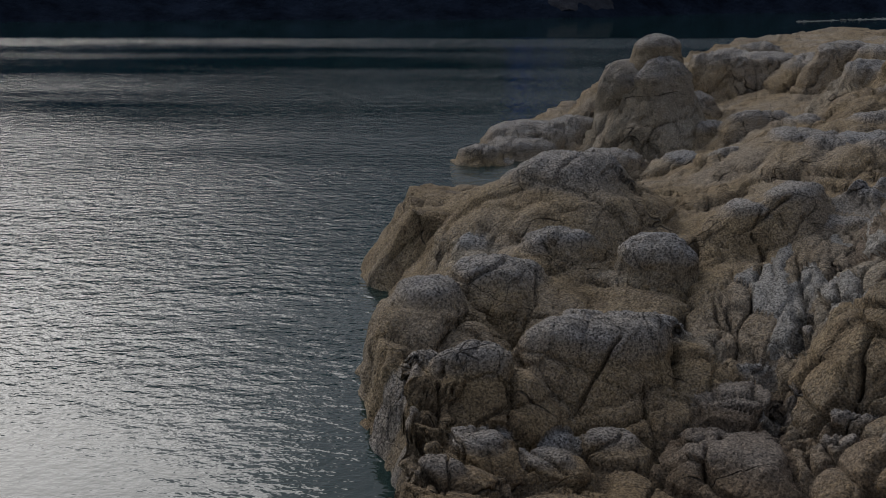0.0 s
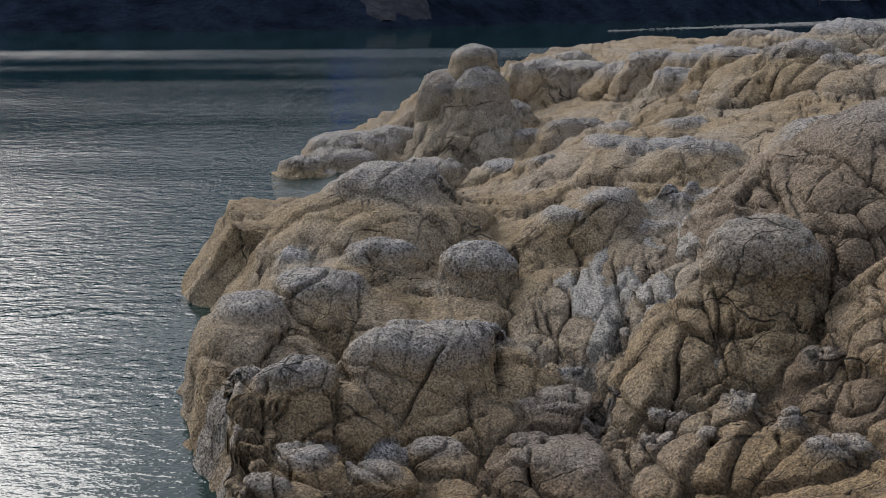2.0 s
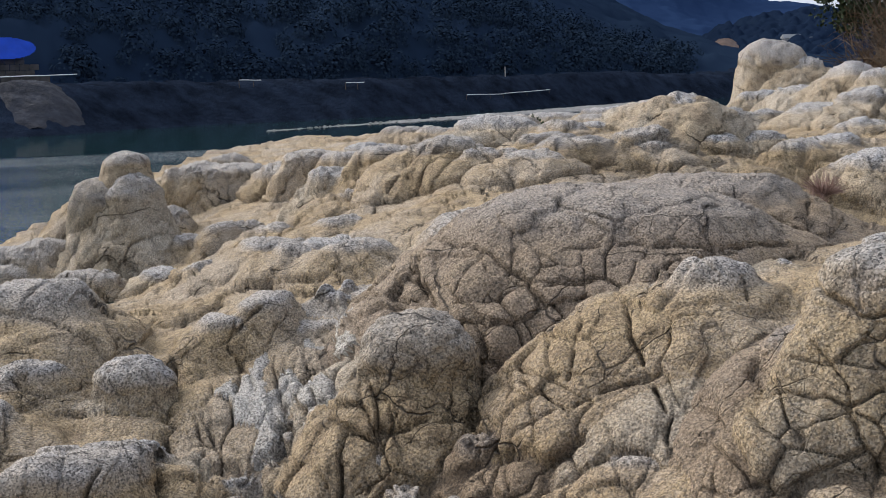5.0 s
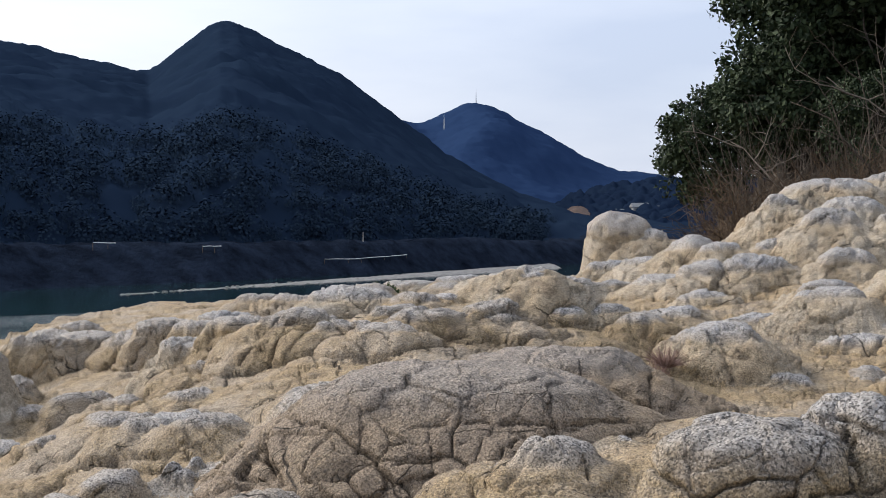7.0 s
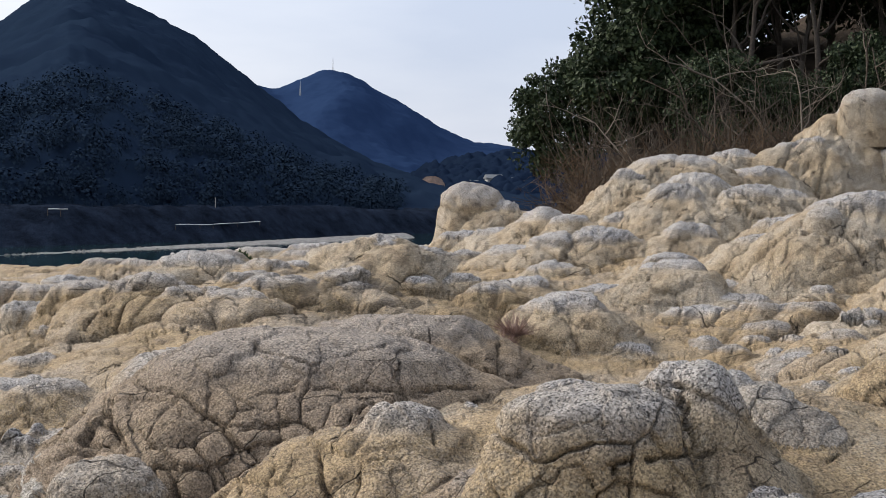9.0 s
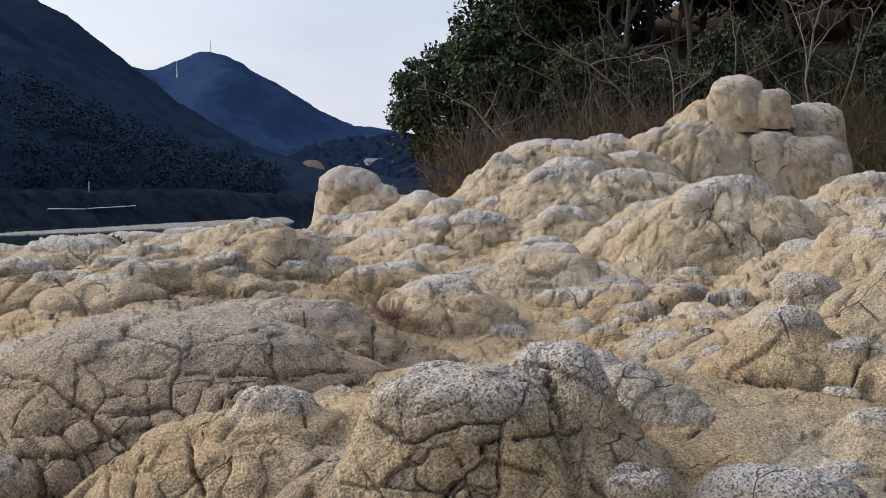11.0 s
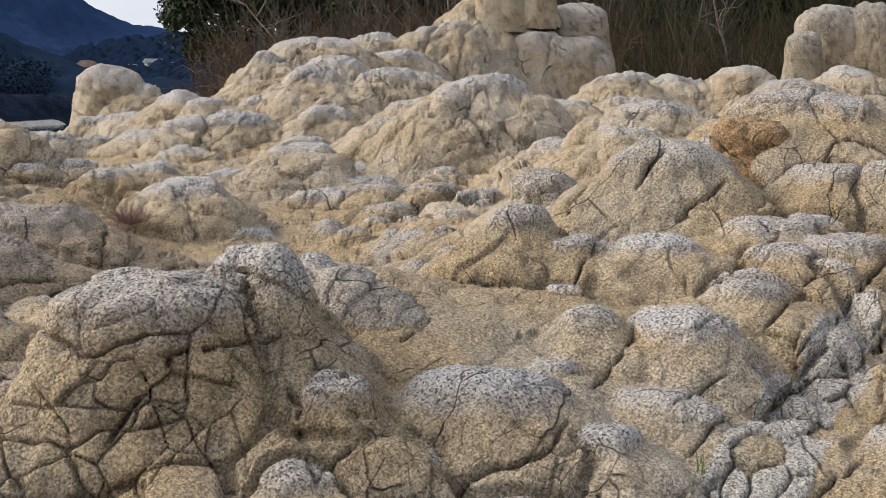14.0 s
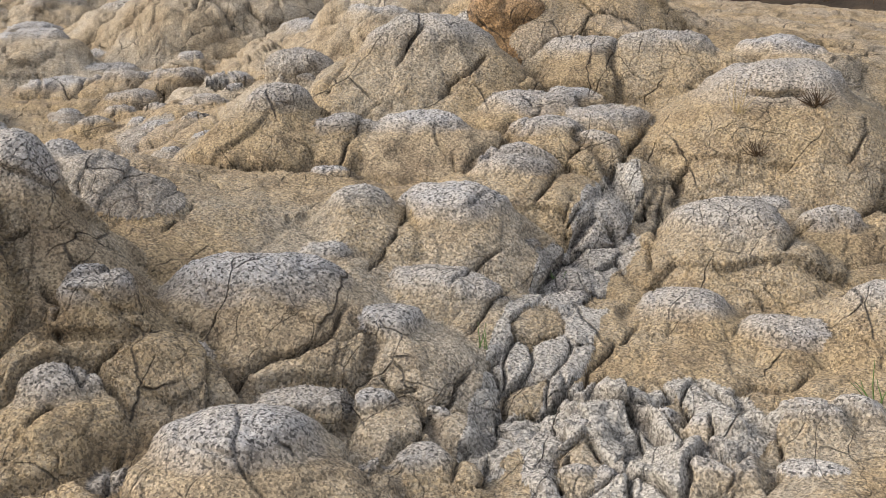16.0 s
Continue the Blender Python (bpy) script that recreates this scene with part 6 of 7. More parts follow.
BANK_LINE = ((-60, 78), (-20, 77), (0, 78), (6, 82), (12, 93), (19, 101), (26, 118), (34, 150), (45, 190), (60, 240))
RIDGE = ((-60, 8.0), (-20, 8.8), (0, 9.2), (8, 8.9), (11.0, 8.6), (14.0, 7.95), (16.5, 7.4), (18.2, 8.55), (19.6, 9.5), (20.4, 9.45), (23.0, 8.25),
         (25.0, 7.2), (26.6, 6.1), (28.2, 4.9), (29.8, 3.75), (31.0, 3.1), (33.0, 2.1), (34.5, 1.6), (37, 0.6), (60, 0.3))
PEAK = ((12, 5.0), (24, 5.6), (26.4, 6.05), (28.4, 5.25), (29.6, 5.8), (30.9, 6.3), (31.8, 6.1), (33.3, 5.15), (34.3, 4.75), (35.8, 3.75), (37.2, 3.1), (38.8, 2.9), (42, 2.4), (60, 2.0))


def profile(table, az):
    a, e = np.array(table).T
    return np.interp(az, a, e)


def mountain_height(az, r, x, y):
    d0 = profile(BANK_LINE, az)
    d1 = 1300.0
    top = 2.9 + d1 * np.tan(np.radians(profile(RIDGE, az)))
    road = 3.1
    s = r - d0
    low = np.where(s < 0, s * 0.4, np.minimum(s * 0.52, road))
    up = np.clip((s - 13) / (d1 - d0 - 13), 0, 1)
    slope = 0.45 * up ** 0.6 + 0.55 * up ** 1.3
    gully = 1 + 0.22 * fbm(x / 150, y / 150, x * 0, 61, 4) * np.sin(np.pi * np.clip(up, 0, 1))
    h = np.where(s < 13, low, road + (top - road) * slope * gully)
    h = np.where(r > d1, top - (r - d1) * 0.4, h)
    woods = crowns(x, y, 3.6, 63, 1.3) * smooth(14, 22, s) * smooth(230, 140, r) + 5.0 * fbm(x / 14, y / 14, x * 0, 65, 4) * smooth(110, 260, r)
    scrub = 0.5 * fbm(x * 0.5, y * 0.5, x * 0, 67, 4) * smooth(0.5, 3, s)
    return h + woods + scrub


mountain = polar_sheet(-60, 60, 0.14, 74, 1800, 260, mountain_height, HAZE_WOODS, "mountain_near", "dark wooded mountain rising from the far bank, tinted blue for haze", "mountain")
mountain.data.materials.append(HAZE_BANK)
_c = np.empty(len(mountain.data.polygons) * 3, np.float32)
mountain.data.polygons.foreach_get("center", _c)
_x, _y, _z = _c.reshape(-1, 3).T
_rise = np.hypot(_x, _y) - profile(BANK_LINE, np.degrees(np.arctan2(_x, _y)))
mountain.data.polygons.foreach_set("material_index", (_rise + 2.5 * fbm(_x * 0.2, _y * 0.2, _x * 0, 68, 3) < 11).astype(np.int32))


def peak_height(az, r, x, y):
    d1 = 3300.0
    top = 2.9 + d1 * np.tan(np.radians(profile(PEAK, az)))
    up = np.clip((r - 1700) / (d1 - 1700), 0, 1)
    az = az + 6 * fbm(x / 500, y / 500, x * 0, 75, 3) * (1 - up)
    top = 2.9 + d1 * np.tan(np.radians((profile(PEAK, az - 0.35) + profile(PEAK, az) * 2 + profile(PEAK, az + 0.35)) / 4))
    h = top * up ** 0.9 * (1 + 0.12 * fbm(x / 420, y / 420, x * 0, 71, 4) * np.sin(np.pi * up))
    return np.where(r > d1, top - (r - d1) * 0.4, h) + 8 * fbm(x / 30, y / 30, x * 0, 73, 3)


polar_sheet(10, 60, 0.1, 1650, 3900, 160, peak_height, FAR_HAZE_WOODS, "mountain_far", "wooded peak tinted blue for haze, with masts on its top", "mountain")


def valley_height(az, r, x, y):
    top = 2.9 + 700 * np.tan(np.radians(np.interp(az, (30, 33, 35.2, 37, 39, 44, 60), (0.2, 0.6, 2.1, 2.5, 2.7, 2.8, 3.0))))
    up = np.clip((r - 420) / 280, 0, 1)
    return np.where(r > 700, top - (r - 700) * 0.3, top * up) + crowns(x, y, 9, 81, 5.0) - 3


polar_sheet(29, 60, 0.08, 410, 860, 140, valley_height, HAZE_WOODS, "valley_hill", "low dark wooded hill, tinted blue for haze, with a few houses at the river bend", "hill")


def spot(az, el, d):
    a = radians(az)
    return Vector((d * math.sin(a), d * math.cos(a), 2.9 + d * math.tan(radians(el))))


# the spit of gravel below the far bank
def gravel_bar():
    n, k = 160, 40
    u = np.linspace(0, 1, n)[:, None]
    w = np.linspace(-1, 1, k)[None, :]
    cx, cy = 20.5 + 60 * u, 76 + 42 * u
    half = 0.6 + 8 * u ** 0.7
    x, y = cx + 0.45 * half * w + 0 * u, cy - 0.9 * half * w * -1
    h = (0.11 + 0.30 * u) * (1 - w ** 2) - 0.10 + 0.10 * fbm(x * 0.6, y * 0.6, x * 0, 91, 3)
    v = np.stack([x, y, h], -1).reshape(-1, 3)
    ob = new("gravel_bar", mesh_of("gravel_bar", v, grid_faces(n, k), GRAVEL))
    return tagged(ob, "pale grey gravel spit reaching into the river", "gravel bar", kind="structure")


gravel_bar()
bar_stones = []
_r = random.Random(5)
for _k in range(260):
    u = _r.random() ** 1.3
    w = _r.uniform(-1, 1)
    half = 0.6 + 8 * u ** 0.7
    bar_stones.append((20.5 + 60 * u + 0.45 * half * w, 76 + 42 * u + 0.9 * half * w, (0.11 + 0.30 * u) * (1 - w * w) - 0.1, _r.uniform(0.04, 0.13)))
_d, _f = sphere_dirs(3)
bar = new("pebbles", mesh_of("pebbles", np.concatenate([_d * (s, s, s * 0.6) + (x, y, z) for x, y, z, s in bar_stones]),
                             np.concatenate([_f + i * len(_d) for i in range(len(bar_stones))]), GRAVEL))
tagged(bar, "scattered pale stones on the gravel spit", "pebbles", kind="stuff")


# road on the far bank with its rails, wall and blue sheet
def bank_spot(az, lift=0.0, back=8.5):
    d = float(profile(BANK_LINE, az)) + back
    a = radians(az)
    return Vector((d * math.sin(a), d * math.cos(a), 3.1 + lift))


def guard_rail(az0, el0, az1, el1, label):
    # the road comes down to the river, and its edge with it
    d0, d1 = (float(profile(BANK_LINE, a)) + (2.9 + 105 * math.tan(radians(e))) / 0.52 - 1.2 for a, e in ((az0, el0), (az1, el1)))
    a, b = spot(az0, el0, d0), spot(az1, el1, d1)
    base = (a + b) / 2
    rail = new("guard_rail")
    rail.location = base
    tagged(rail, label, "guard rail", "rails along the far road")
    n = max(3, int((b - a).length / 2))
    pts = [a + (b - a) * (i / n) + Vector((0, 0, 0.04 * math.sin(i * 2.1) * 0.3)) - base for i in range(n + 1)]
    v, f = tubes([(pts, [0.036] * len(pts))], 6)
    part("beam", mesh_of("beam", v, f, WHITE_PAINT), rail, "white painted beam")
    for p in pts[::2]:
        v, f = tubes([([p + Vector((0, 0.1, -0.8)), p + Vector((0, 0.1, 0.0))], [0.03, 0.03])], 6)
        part("post", mesh_of("post", v, f, DARK_BARK), rail, "dark weathered post")
    return rail


for _row in ((-5.1, 0.40, -2.2, 0.45), (-1.9, 0.45, -1.2, 0.46), (0.25, 0.48, 3.3, 0.52), (3.6, 0.49, 7.1, 0.56), (14.0, 0.17, 14.95, 0.14), (18.7, -0.05, 19.5, -0.05),
             (24.1, -0.70, 25.7, -0.70), (25.75, -0.68, 27.8, -0.55)):
    guard_rail(*_row, "white guard rail beside the dark far road")


def masonry_wall():
    """Dark retaining wall of coursed blocks beside the far road."""
    o = bank_spot(4.0, -0.2, 13)
    wall = new("retaining_wall")
    wall.matrix_world = pose(*o, 0, 0, -4.0)
    tagged(wall, "low dark wall of coursed stone blocks beside the far road", "wall")
    me = from_bm("block", box(0.62, 0.5, 0.40, 0.03), STONE_WALL)
    for row in range(5):
        for col in range(9 - row // 2):
            b = part("block", me, wall)
            b.location = (-2.6 + col * 0.65 + 0.3 * (row % 2), 0.06 * math.sin(col * 7 + row * 3), row * 0.42)
    return wall


masonry_wall()


def blue_sheet():
    """A sheet hung on the slope: an upright strip and a long lobe, soft-edged."""
    o = bank_spot(4.05, 2.0, 12.2)
    n = 60
    u, w = np.meshgrid(np.linspace(-2.5, 2.5, n), np.linspace(-0.3, 3.2, n), indexing="ij")
    lobe = np.minimum(np.hypot((u - 0.25) / 2.15, (w - 0.55) / 0.78), np.hypot((u + 1.35) / 0.95, (w - 1.6) / 1.5))
    keep = lobe < 1
    z = 0.10 * fbm(u * 1.2, w * 1.2, u * 0, 95, 3) + 0.25 * w
    v = np.concatenate([np.stack([u, z, w], -1).reshape(-1, 3), np.stack([u, z + 0.03, w], -1).reshape(-1, 3)])
    f = grid_faces(n, n)
    f = f[keep.ravel()[f].all(1)]
    ob = new("tarpaulin", mesh_of("tarpaulin", v, np.concatenate([f, f[:, ::-1] + n * n]), BLUE))
    ob.matrix_world = pose(*o, 0, 0, -4)
    return tagged(ob, "bright blue plastic sheet hung on the slope above the stone wall", "tarpaulin")


blue_sheet()

# pale scar of loose earth under the wall
_u, _w = np.meshgrid(np.linspace(-1, 1, 70), np.linspace(0, 1, 50), indexing="ij")
_az = 4.6 + _u * (1.5 + 0.5 * (1 - _w)) + (1 - _w) * 1.5 + 0.5 * fbm(_u * 2, _w * 3, _u * 0, 94, 3)
_dist = profile(BANK_LINE, _az) + 0.8 + 6.5 * _w
_x, _y = _dist * np.sin(np.radians(_az)), _dist * np.cos(np.radians(_az))
_z = mountain_height(_az, _dist, _x, _y) + 0.32 - 0.75 * np.abs(_u) ** 4 - 0.35 * (1 - _w) ** 3 + 0.35 * fbm(_x * 0.8, _y * 0.8, _x * 0, 97, 5)
scar = new("earth_slip", mesh_of("earth_slip", np.stack([_x, _y, _z], -1).reshape(-1, 3), grid_faces(70, 50), plain("loose_grey_earth", (0.030, 0.032, 0.040), 0.95, 0.6, 0.9, 0, 0.25)))
tagged(scar, "pale slip of loose grey earth on the dark bank", "earth slip", kind="structure")


def house(az, el, d, w, h, turn, wall, roof):
    """Small far house: walls, pitched roof, a door and windows."""
    o = spot(az, el, d)
    ob = new("house")
    ob.matrix_world = pose(*o, 0, 0, turn)
    depth = w * 0.7
    part("wall", from_bm("wall", box(w, depth, h), wall), ob)
    v = [(-w * .56, -depth * .6, h), (w * .56, -depth * .6, h), (w * .56, depth * .6, h), (-w * .56, depth * .6, h), (-w * .5, 0, h + depth * .35), (w * .5, 0, h + depth * .35)]
    bm = bmesh.new()
    bv = [bm.verts.new(p) for p in v]
    for q in ((0, 1, 5, 4), (2, 3, 4, 5), (1, 2, 5), (3, 0, 4), (3, 2, 1, 0)):
        bm.faces.new([bv[i] for i in q])
    part("roof", from_bm("roof", bm, roof), ob)
    for k in (-0.28, 0.05, 0.32):
        win = part("window", from_bm("window", box(w * .16, 0.12, h * .35), GLASS), ob)
        win.location = (k * w, -depth / 2 - 0.02, h * .35)
        sill = part("sill", from_bm("sill", box(w * .19, 0.2, 0.12), CONCRETE), win)
        sill.location = (0, -0.05, -0.12)
    return tagged(ob, "small pale house with a grey pitched roof below the wooded hill", "house", "houses at the river bend")


house(38.3, 1.15, 560, 7.5, 2.8, -20, PLASTER, ROOF_TILE)
house(39.3, 1.05, 555, 6.5, 2.6, 10, PLASTER, ROOF_TILE)
house(38.9, 0.75, 545, 7, 2.4, -35, PLASTER, PLASTER)
house(37.4, 0.95, 560, 6, 2.6, 5, CONCRETE, ROOF_TILE)
house(37.9, 0.55, 540, 6, 2.4, 25, PLASTER, ROOF_TILE)
house(31.8, 0.3, 520, 6, 2.4, -15, PLASTER, ROOF_TILE)
house(32.5, 0.2, 515, 5, 2.2, 15, CONCRETE, ROOF_TILE)
_tp = spot(39.75, 0.85, 545)
tarp = new("tarpaulin", from_bm("tarpaulin", box(5.5, 3.5, 3.0, 0.5), BLUE))
tarp.matrix_world = pose(*_tp, 0, 0, 12)
tagged(tarp, "blue plastic sheet over a heap beside the houses", "tarpaulin")

# orange cutting on the valley hill
_u, _w = np.meshgrid(np.linspace(-1, 1, 40), np.linspace(0, 1, 20), indexing="ij")
_az, _dist = 35.5 + 0.6 * _u, 530 + 30 * _w + 3 * fbm(_u * 3, _w * 3, _u * 0, 99, 3)
_x, _y = _dist * np.sin(np.radians(_az)), _dist * np.cos(np.radians(_az))
_z = 12.0 + 6.0 * _w * (1 - 0.5 * np.abs(_u) ** 2) + 0.6 * fbm(_x, _w * 4, _u * 0, 98, 3)
cut = new("clay_cutting", mesh_of("clay_cutting", np.stack([_x, _y, _z], -1).reshape(-1, 3), grid_faces(40, 20), CLAY))
tagged(cut, "bare orange clay cutting in the wooded hill", "cutting", kind="structure")


def mast(az, el, d, h, w, label):
    """Lattice mast: four legs, rings and braces."""
    o = spot(az, el, d)
    ob = new("mast")
    ob.location = o
    for sx in (-1, 1):
        for sy in (-1, 1):
            v, f = tubes([([(sx * w, sy * w, -8), (sx * w * 0.25, sy * w * 0.25, h)], [w * 0.22, w * 0.14])], 4)
            part("leg", mesh_of("leg", v, f, STEEL), ob)
    for k in range(5):
        z = h * k / 5
        q = w * (1 - 0.75 * k / 5)
        v, f = tubes([([(-q, -q, z), (q, q, z + h / 5)], [w * .1] * 2), ([(q, -q, z), (-q, q, z + h / 5)], [w * .1] * 2)], 4)
        part("brace", mesh_of("brace", v, f, STEEL), ob)
    v, f = tubes([([(0, 0, h), (0, 0, h * 1.4)], [w * .2, w * .12])], 5)
    part("aerial", mesh_of("aerial", v, f, WHITE_PAINT), ob)
    return tagged(ob, label, "mast")


mast(31.05, 6.15, 3290, 30, 1.3, "thin steel radio mast on the summit of the far peak")
mast(29.6, 4.85, 2950, 34, 2.0, "pale lattice power pylon on the shoulder of the far peak")
mast(20.7, 4.6, 1000, 30, 1.2, "pale lattice power pylon among the trees of the near mountain")


def utility_pole(az, back, h):
    o = bank_spot(az, -2.1, back)
    ob = new("utility_pole")
    ob.location = o
    v, f = tubes([([(0, 0, 0), (0, 0, h)], [0.07, 0.05])], 7)
    part("pole", mesh_of("pole", v, f, CONCRETE), ob)
    return tagged(ob, "slim grey concrete utility pole beside the far road", "utility pole", "poles along the far road")


utility_pole(25.83, 7, 3.0)
utility_pole(28.9, 12, 2.4)


# ---- wooded hillside behind the rocks ----
def side_height(az, r, x, y):
    edge = np.interp(az, (34, 39, 42, 50, 60, 75, 90, 120), (70, 62, 52, 46, 44, 40, 32, 28))
    s = r - edge
    h = 2.2 + np.where(s > 0, 0.13 * s + 0.004 * s ** 2, 0.25 * s) + 1.2 * fbm(x * 0.2, y * 0.2, x * 0, 101, 4)
    return np.minimum(h, 1.2 + 8 * np.clip(az - 40.0, -1, 20) / 6.0)


polar_sheet(32, 150, 0.6, 30, 150, 70, side_height, LITTER, "hillside", "steep shaded hillside covered with brown leaf litter", "hillside")


def side_z(x, y):
    a, r = np.degrees(np.arctan2(x, y)), np.hypot(x, y)
    return float(side_height(np.array([a]), np.array([r]), np.array([x]), np.array([y]))[0])


def crown_mesh(seed, w, h, clumps, leaves, size, material):
    """Leaf sprays gathered in uneven clumps about a rounded crown, with gaps between them."""
    rs = np.random.RandomState(seed)
    d = rs.normal(size=(clumps, 3))
    d /= np.linalg.norm(d, axis=1)[:, None]
    c = d * (rs.uniform(0.45, 1.0, clumps) ** 0.6)[:, None] * (w, w, h)
    spread = rs.uniform(0.16, 0.34, clumps) * w
    q = np.repeat(c, leaves, 0)
    n = len(q)
    off = rs.normal(size=(n, 3))
    off /= np.linalg.norm(off, axis=1)[:, None]
    q = q + off * (np.repeat(spread, leaves) * rs.uniform(0.6, 1.05, n))[:, None] * (1, 1, 0.72)
    a = rs.normal(size=(n, 3)) + off * 0.2
    a /= np.linalg.norm(a, axis=1)[:, None]
    b = np.cross(a, off + rs.normal(size=(n, 3)) * 0.5)
    b /= np.linalg.norm(b, axis=1)[:, None] + 1e-6
    s = rs.uniform(0.6, 1.3, n)[:, None] * size
    v = np.stack([q - a * s, q + b * s * 0.55 + off * s * 0.15, q + a * s, q - b * s * 0.55], 1).reshape(-1, 3)
    return mesh_of("crown", v, np.arange(n * 4).reshape(-1, 4), material, flat=True)


def limb(rs, start, way, length, radius, n=6, sag=0.25):
    pts, p, w = [np.array(start)], np.array(start, float), np.array(way, float)
    for k in range(n):
        w = w + rs.normal(size=3) * sag * 0.6 + np.array([0, 0, 0.05])
        w /= np.linalg.norm(w)
        p = p + w * length / n
        pts.append(p.copy())
    return np.array(pts), np.linspace(radius, radius * 0.3, n + 1)


def evergreen(seed, h, w, material=LEAF, leaves=120, size=0.18, low=0.56, deep=0.40):
    rs = np.random.RandomState(seed)
    tree = new("tree")
    main = limb(rs, (0, 0, -0.6), (0.05, 0, 1), h * 0.75, 0.22, 7, 0.12)
    v, f = tubes([main], 8)
    part("trunk", mesh_of("trunk", v, f, BARK), tree)
    lines = [limb(rs, main[0][3 + k % 4], (rs.normal(), rs.normal(), 0.6), w * 0.9, 0.09, 5, 0.3) for k in range(9)]
    for line in lines:
        v, f = tubes([line], 5)
        part("limb", mesh_of("limb", v, f, BARK), tree)
    crown = part("crown", crown_mesh(seed, w, h * deep, 120, leaves, size, material), tree)
    crown.location = (0, 0, h * low)
    return tagged(tree, "dark evergreen broadleaf tree with a dense crown on the shaded hillside", "tree", "trees on the hillside")


def bare_tree(seed, h, lean, material):
    rs = np.random.RandomState(seed)
    tree = new("bare_tree")
    main = limb(rs, (0, 0, -0.5), (lean, rs.normal() * 0.2, 1), h, 0.065, 9, 0.22)
    v, f = tubes([main], 7)
    part("trunk", mesh_of("trunk", v, f, material), tree)
    for k in range(7):
        at = main[0][3 + k % 6]
        br = limb(rs, at, (rs.normal() * 1.2, rs.normal() * 0.8, 0.7), h * rs.uniform(0.25, 0.5), 0.032, 6, 0.35)
        lines = [br] + [limb(rs, br[0][j], (rs.normal(), rs.normal(), 0.6), h * 0.16, 0.014, 4, 0.4) for j in (2, 3, 4, 5)]
        v, f = tubes(lines[:1], 5)
        branch = part("branch", mesh_of("branch", v, f, material), tree)
        v, f = tubes(lines[1:], 5)
        part("twig", mesh_of("twig", v, f, material), branch)
    return tagged(tree, "crooked leafless tree with bleached grey branches on the bank", "bare tree", "bare trees on the bank")


TREES = [evergreen(s, h, w) for s, h, w in ((201, 11.0, 4.2), (202, 13.0, 5.0), (203, 9.0, 3.8), (204, 12.0, 4.6))] + [evergreen(s, h, w, LEAF, 110, 0.19, 0.80, 0.25) for s, h, w in ((205, 15.0, 5.0), (206, 14.0, 4.6))]
_r = random.Random(17)
_spots = [(41.7, 74, 0.8), (43.0, 82, 0.72), (44.0, 70, 0.85), (45.6, 72, 1.05), (49.5, 70, 1)]
_spots += [(51.0, 68, 1), (46.6, 74, 1)] + [(48.8 + 2.1 * k, 68 - 0.5 * k + 4 * (k % 2), 1.0) for k in range(24)] + [(48.5 + 1.6 * k, 62 - 0.4 * k + 2 * (k % 2), 0.52) for k in range(22)] + [(46.2 + 3.2 * k, 84 - 0.4 * k, 1.15) for k in range(14)] + [(50 + 4.5 * k, 99 - 0.5 * k, 1.3) for k in range(7)]
for _k, (_az, _d, _s) in enumerate(_spots):
    _az += _r.uniform(-0.5, 0.5)
    _x, _y = _d * math.sin(radians(_az)), _d * math.cos(radians(_az))
    _m = pose(_x, _y, side_z(_x, _y) - 0.2, 0, 0, _r.uniform(0, 360)) @ Matrix.Scale(_s, 4)
    if _k < 6:
        TREES[_k].matrix_world = _m
    elif _az > 48 and _d < 80 and _s > 0.9:
        copy_thing(TREES[4 + _k % 2], _m)
    else:
        copy_thing(TREES[_k % 4], _m)



def far_woods(count, leaves):
    """The trees of the far slope, crown beside crown."""
    rs = np.random.RandomState(911)
    az = rs.uniform(-13, 34, count)
    back = 12.5 + 40 * rs.uniform(0, 1, count) ** 1.6
    d = profile(BANK_LINE, az) + back
    keep = ~((az > 1.8) & (az < 6.6) & (back < 20))
    az, d = az[keep], d[keep]
    x, y = d * np.sin(np.radians(az)), d * np.cos(np.radians(az))
    z = mountain_height(az, d, x, y)
    w = rs.uniform(0.8, 2.0, len(x)) * (d / 110) ** 0.7
    n = len(x) * leaves
    off = rs.normal(size=(n, 3))
    off[:, 2] = np.abs(off[:, 2])
    off /= np.linalg.norm(off, axis=1)[:, None]
    wide = np.repeat(w, leaves)[:, None]
    q = np.repeat(np.stack([x, y, z - 0.2 * w], -1), leaves, 0) + off * wide * rs.uniform(0.7, 1.05, (n, 1)) * (1, 1, 1.25)
    a = np.cross(off, rs.normal(size=(n, 3)))
    a /= np.linalg.norm(a, axis=1)[:, None]
    b = np.cross(off, a) + off * rs.normal(size=(n, 1)) * 0.25
    s = wide ** 0.5 * rs.uniform(0.06, 0.13, (n, 1))
    v = np.stack([q - a * s, q + b * s, q + a * s, q - b * s], 1).reshape(-1, 3)
    ob = new("far_woods", mesh_of("far_woods", v, np.arange(n * 4).reshape(-1, 4), HAZE_LEAF, flat=True))
    return tagged(ob, "dim close-set trees on the far wooded slope, leaves tinted blue for haze", "woods", kind="stuff")


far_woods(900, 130)

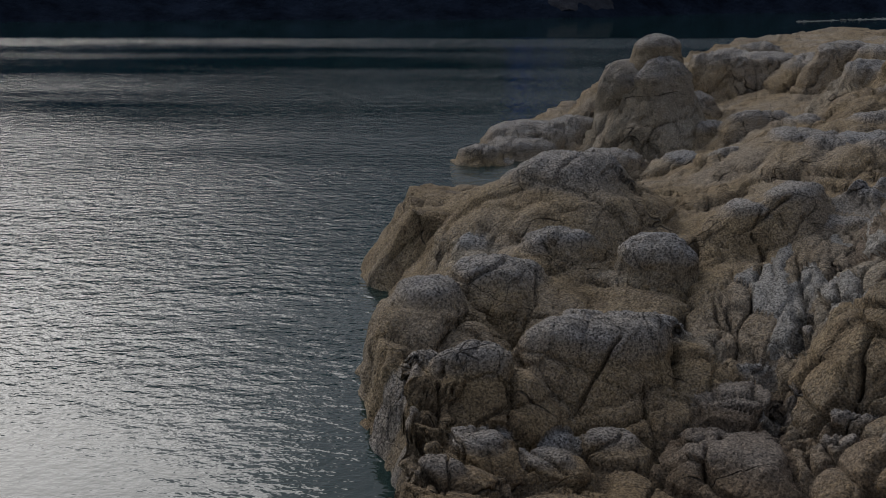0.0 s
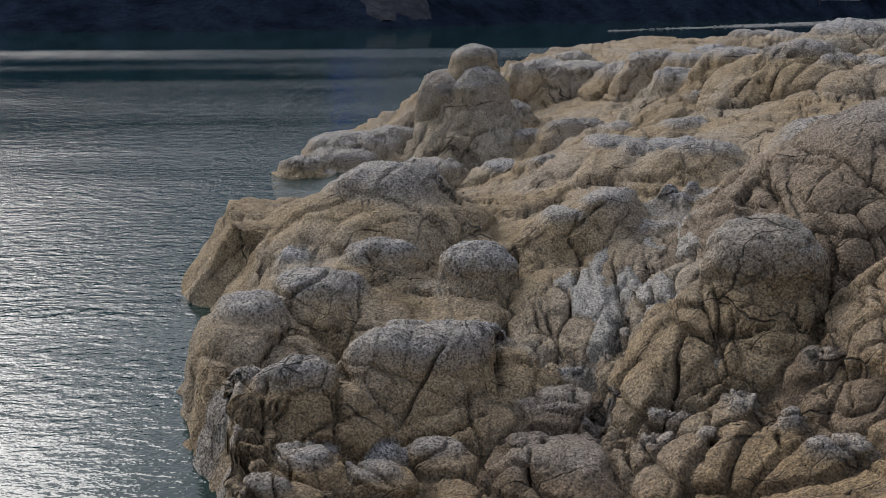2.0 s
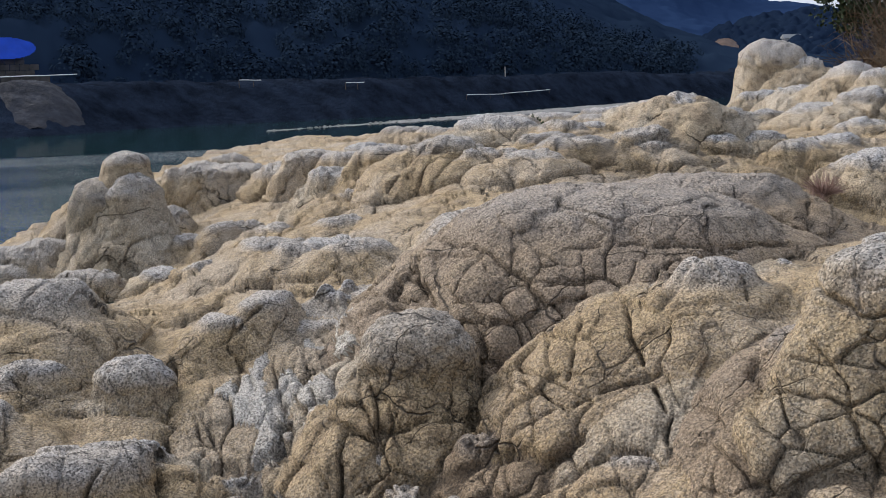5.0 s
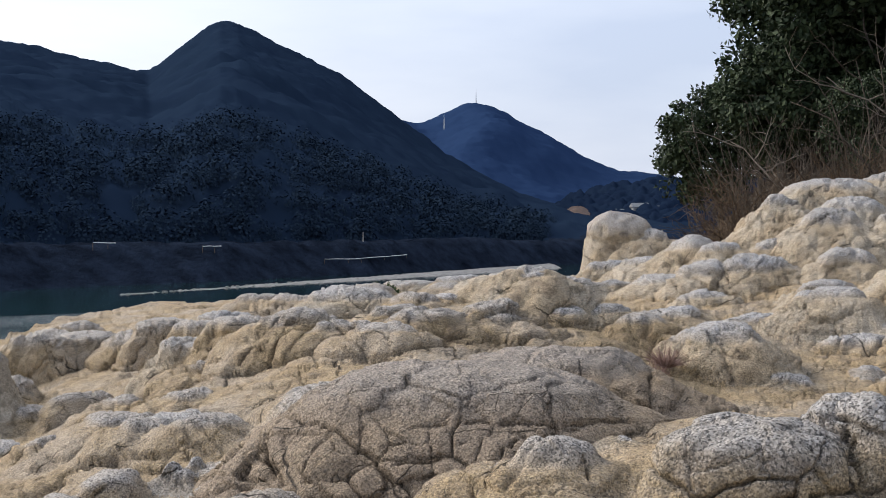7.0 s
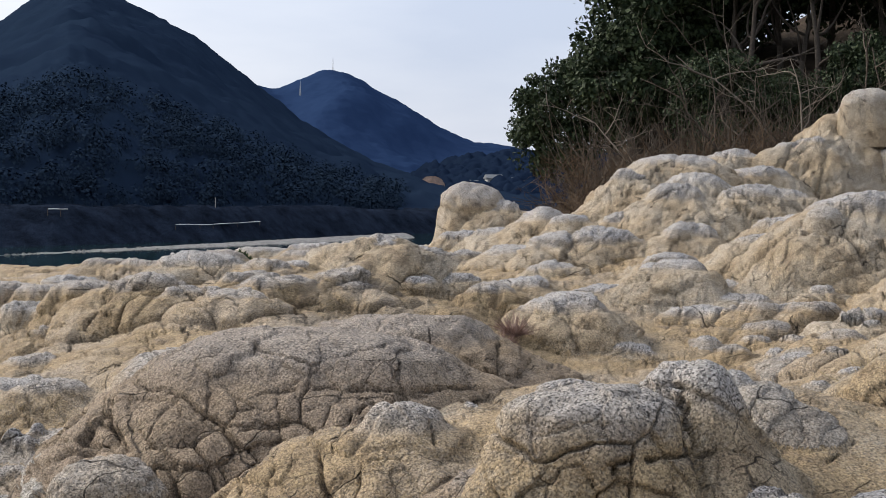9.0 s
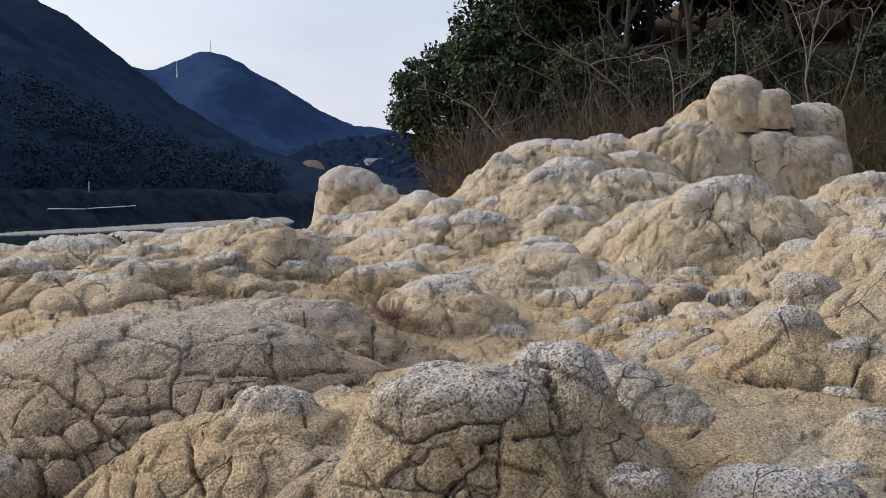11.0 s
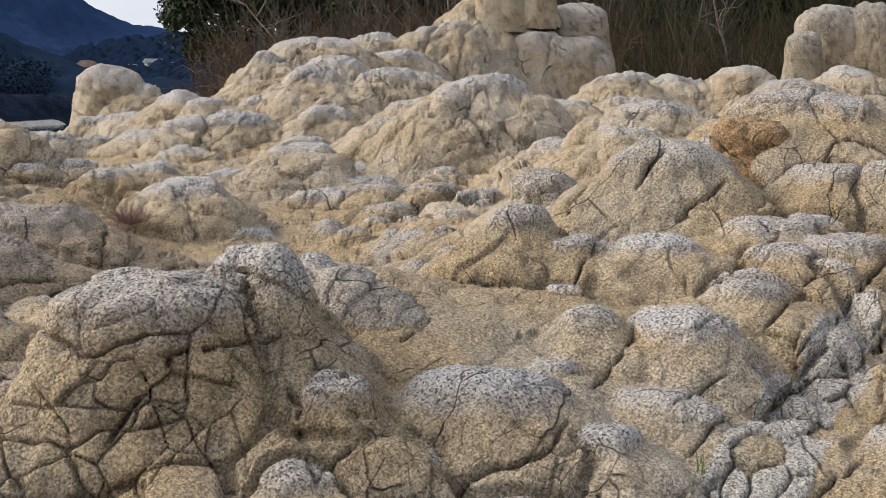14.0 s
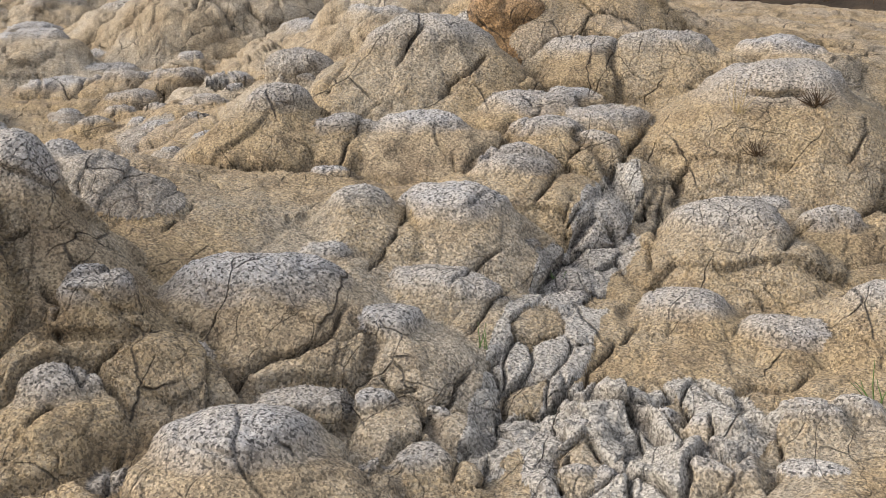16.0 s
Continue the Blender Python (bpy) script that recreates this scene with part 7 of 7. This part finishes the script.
for _k, (_az, _d, _h, _lean) in enumerate(((44.5, 55, 4.5, -0.5), (46.2, 54, 6.5, -0.3), (48.0, 52, 7.5, 0.2), (49.5, 53, 6.0, -0.4), (51.0, 51, 7.0, 0.4), (53.2, 52, 8.0, -0.3),
                                           (55.6, 50, 7.0, 0.2), (57.6, 50, 8.5, 0.3), (59.4, 49, 8.0, -0.2), (62.0, 48, 8.0, 0.3), (64.5, 48, 7.5, -0.3), (68, 47, 7.0, 0.2),
                                           (47.2, 58, 8.0, 0.5), (52.2, 57, 9.0, -0.5), (56.6, 57, 9.0, 0.4), (72, 46, 7, -0.3))):
    _x, _y = _d * math.sin(radians(_az)), _d * math.cos(radians(_az))
    _t = bare_tree(300 + _k, _h, _lean, PALE_BARK if _k % 3 == 1 else DARK_BARK)
    _t.location = (_x, _y, side_z(_x, _y))


def brush(seed, count, az0, az1, d0, d1, long_, material, name, label, upright=0.4, thick=0.012, lift=0.6):
    """A tangle of dry arching stems."""
    rs = np.random.RandomState(seed)
    lines = []
    for k in range(count):
        a, d = radians(rs.uniform(az0, az1)), rs.uniform(d0, d1)
        x, y = d * math.sin(a), d * math.cos(a)
        w = np.array([rs.normal(), rs.normal(), abs(rs.normal()) * upright + upright])
        lines.append(limb(rs, (x, y, side_z(x, y) - 0.1 + lift * rs.uniform(0, 1) ** 2), w / np.linalg.norm(w), long_ * rs.uniform(0.5, 1.3), thick * rs.uniform(0.7, 2.0), 5, 0.55 if upright < 1 else 0.3))
    v, f = tubes(lines, 3)
    return tagged(new(name, mesh_of(name, v, f, material)), label, "brush", kind="stuff")


brush(401, 9000, 40.5, 60, 43, 60, 1.6, TWIG, "dry_brush", "tangled brown dry brush on the bank below the trees", 0.4, 0.013, 2.6)
brush(402, 2600, 57, 84, 38, 52, 2.0, TWIG, "dry_thicket", "tangled brown dry thicket at the foot of the hillside", 0.4, 0.013, 1.6)
brush(403, 2400, 58, 82, 40, 54, 3.6, REED, "reed_thicket", "yellow-green thicket of thin upright stems", 1.3, 0.013)
brush(404, 900, 42, 64, 50, 64, 4.5, DARK_BARK, "saplings", "thin bare saplings in the shade of the trees", 1.6, 0.016)


# ---- small plants on the rock ----
def tuft(name, x, y, z, blades, length, material, label, spread=1.0, seed=0, thick=0.004):
    rs = np.random.RandomState(seed + 500)
    lines = []
    for k in range(blades):
        w = np.array([rs.normal() * spread, rs.normal() * spread, 0.9])
        lines.append(limb(rs, (rs.normal() * 0.02, rs.normal() * 0.02, -0.03), w / np.linalg.norm(w), length * rs.uniform(0.5, 1.2), thick, 4, 0.2))
    v, f = tubes(lines, 4)
    ob = new(name, mesh_of(name, v, f, material))
    ob.location = (x, y, z)
    return tagged(ob, label, name.replace("_", " "))


bpy.context.view_layer.update()
_graph = bpy.context.evaluated_depsgraph_get()


def rest_z(x, y):
    """The height of the rock at a place."""
    return scene.ray_cast(_graph, Vector((x, y, 9.0)), Vector((0, 0, -1)))[1].z


def sprig(name, x, y, blades, length, material, label, spread, seed, thick=0.004):
    return tuft(name, x, y, rest_z(x, y), blades, length, material, label, spread, seed, thick)


sprig("grass_tuft", 8.55, 6.00, 34, 0.34, GRASS_DRY, "dry straw-coloured grass tuft in a rock joint", 0.9, 1)
_straw = sprig("straw", 8.45, 6.05, 5, 0.75, GRASS_DRY, "long bent dry straws lying out from a grass tuft", 1.6, 2, 0.005)
sprig("sprout", 6.15, 2.72, 4, 0.17, GRASS_GREEN, "small green sprout in a rock joint", 0.25, 3, 0.005)
sprig("sprout", 8.57, 2.60, 14, 0.09, GRASS_GREEN, "small green sprouts in a rock joint", 0.9, 4)
sprig("sprout", 7.32, 2.80, 10, 0.07, GRASS_GREEN, "small green sprouts in a rock joint", 0.9, 5)
sprig("sprout", 6.41, 0.86, 6, 0.22, GRASS_GREEN, "green grass blades in a rock joint", 0.35, 6, 0.005)
sprig("moss_tuft", 8.82, 1.42, 60, 0.08, MOSS, "low cushion of dark green moss on the rock", 1.2, 7, 0.007)
sprig("grass_tuft", 9.42, 2.33, 10, 0.28, GRASS_DRY, "few dry stalks standing in a rock joint", 0.3, 8)
sprig("grass_tuft", 9.20, 2.13, 40, 0.13, TWIG, "low brown dry tuft in a rock joint", 1.1, 9, 0.005)
sprig("grass_tuft", 9.66, 1.84, 46, 0.16, TWIG, "low brown dry tuft in a rock joint", 1.2, 10, 0.005)
sprig("dry_shrub", 9.42, 11.64, 220, 0.28, PINK_TWIG, "small reddish dry shrub lying in a hollow of the rock", 1.4, 11, 0.006)
sprig("dry_shrub", 9.10, 11.45, 140, 0.22, PINK_TWIG, "small reddish dry shrub lying in a hollow of the rock", 1.4, 12, 0.006)
sprig("green_shrub", 14.9, 29.9, 260, 0.38, MOSS, "low dark green shrub on the rock crest", 1.2, 13, 0.03)
sprig("green_shrub", 15.3, 30.3, 200, 0.32, MOSS, "low dark green shrub on the rock crest", 1.3, 14, 0.03)
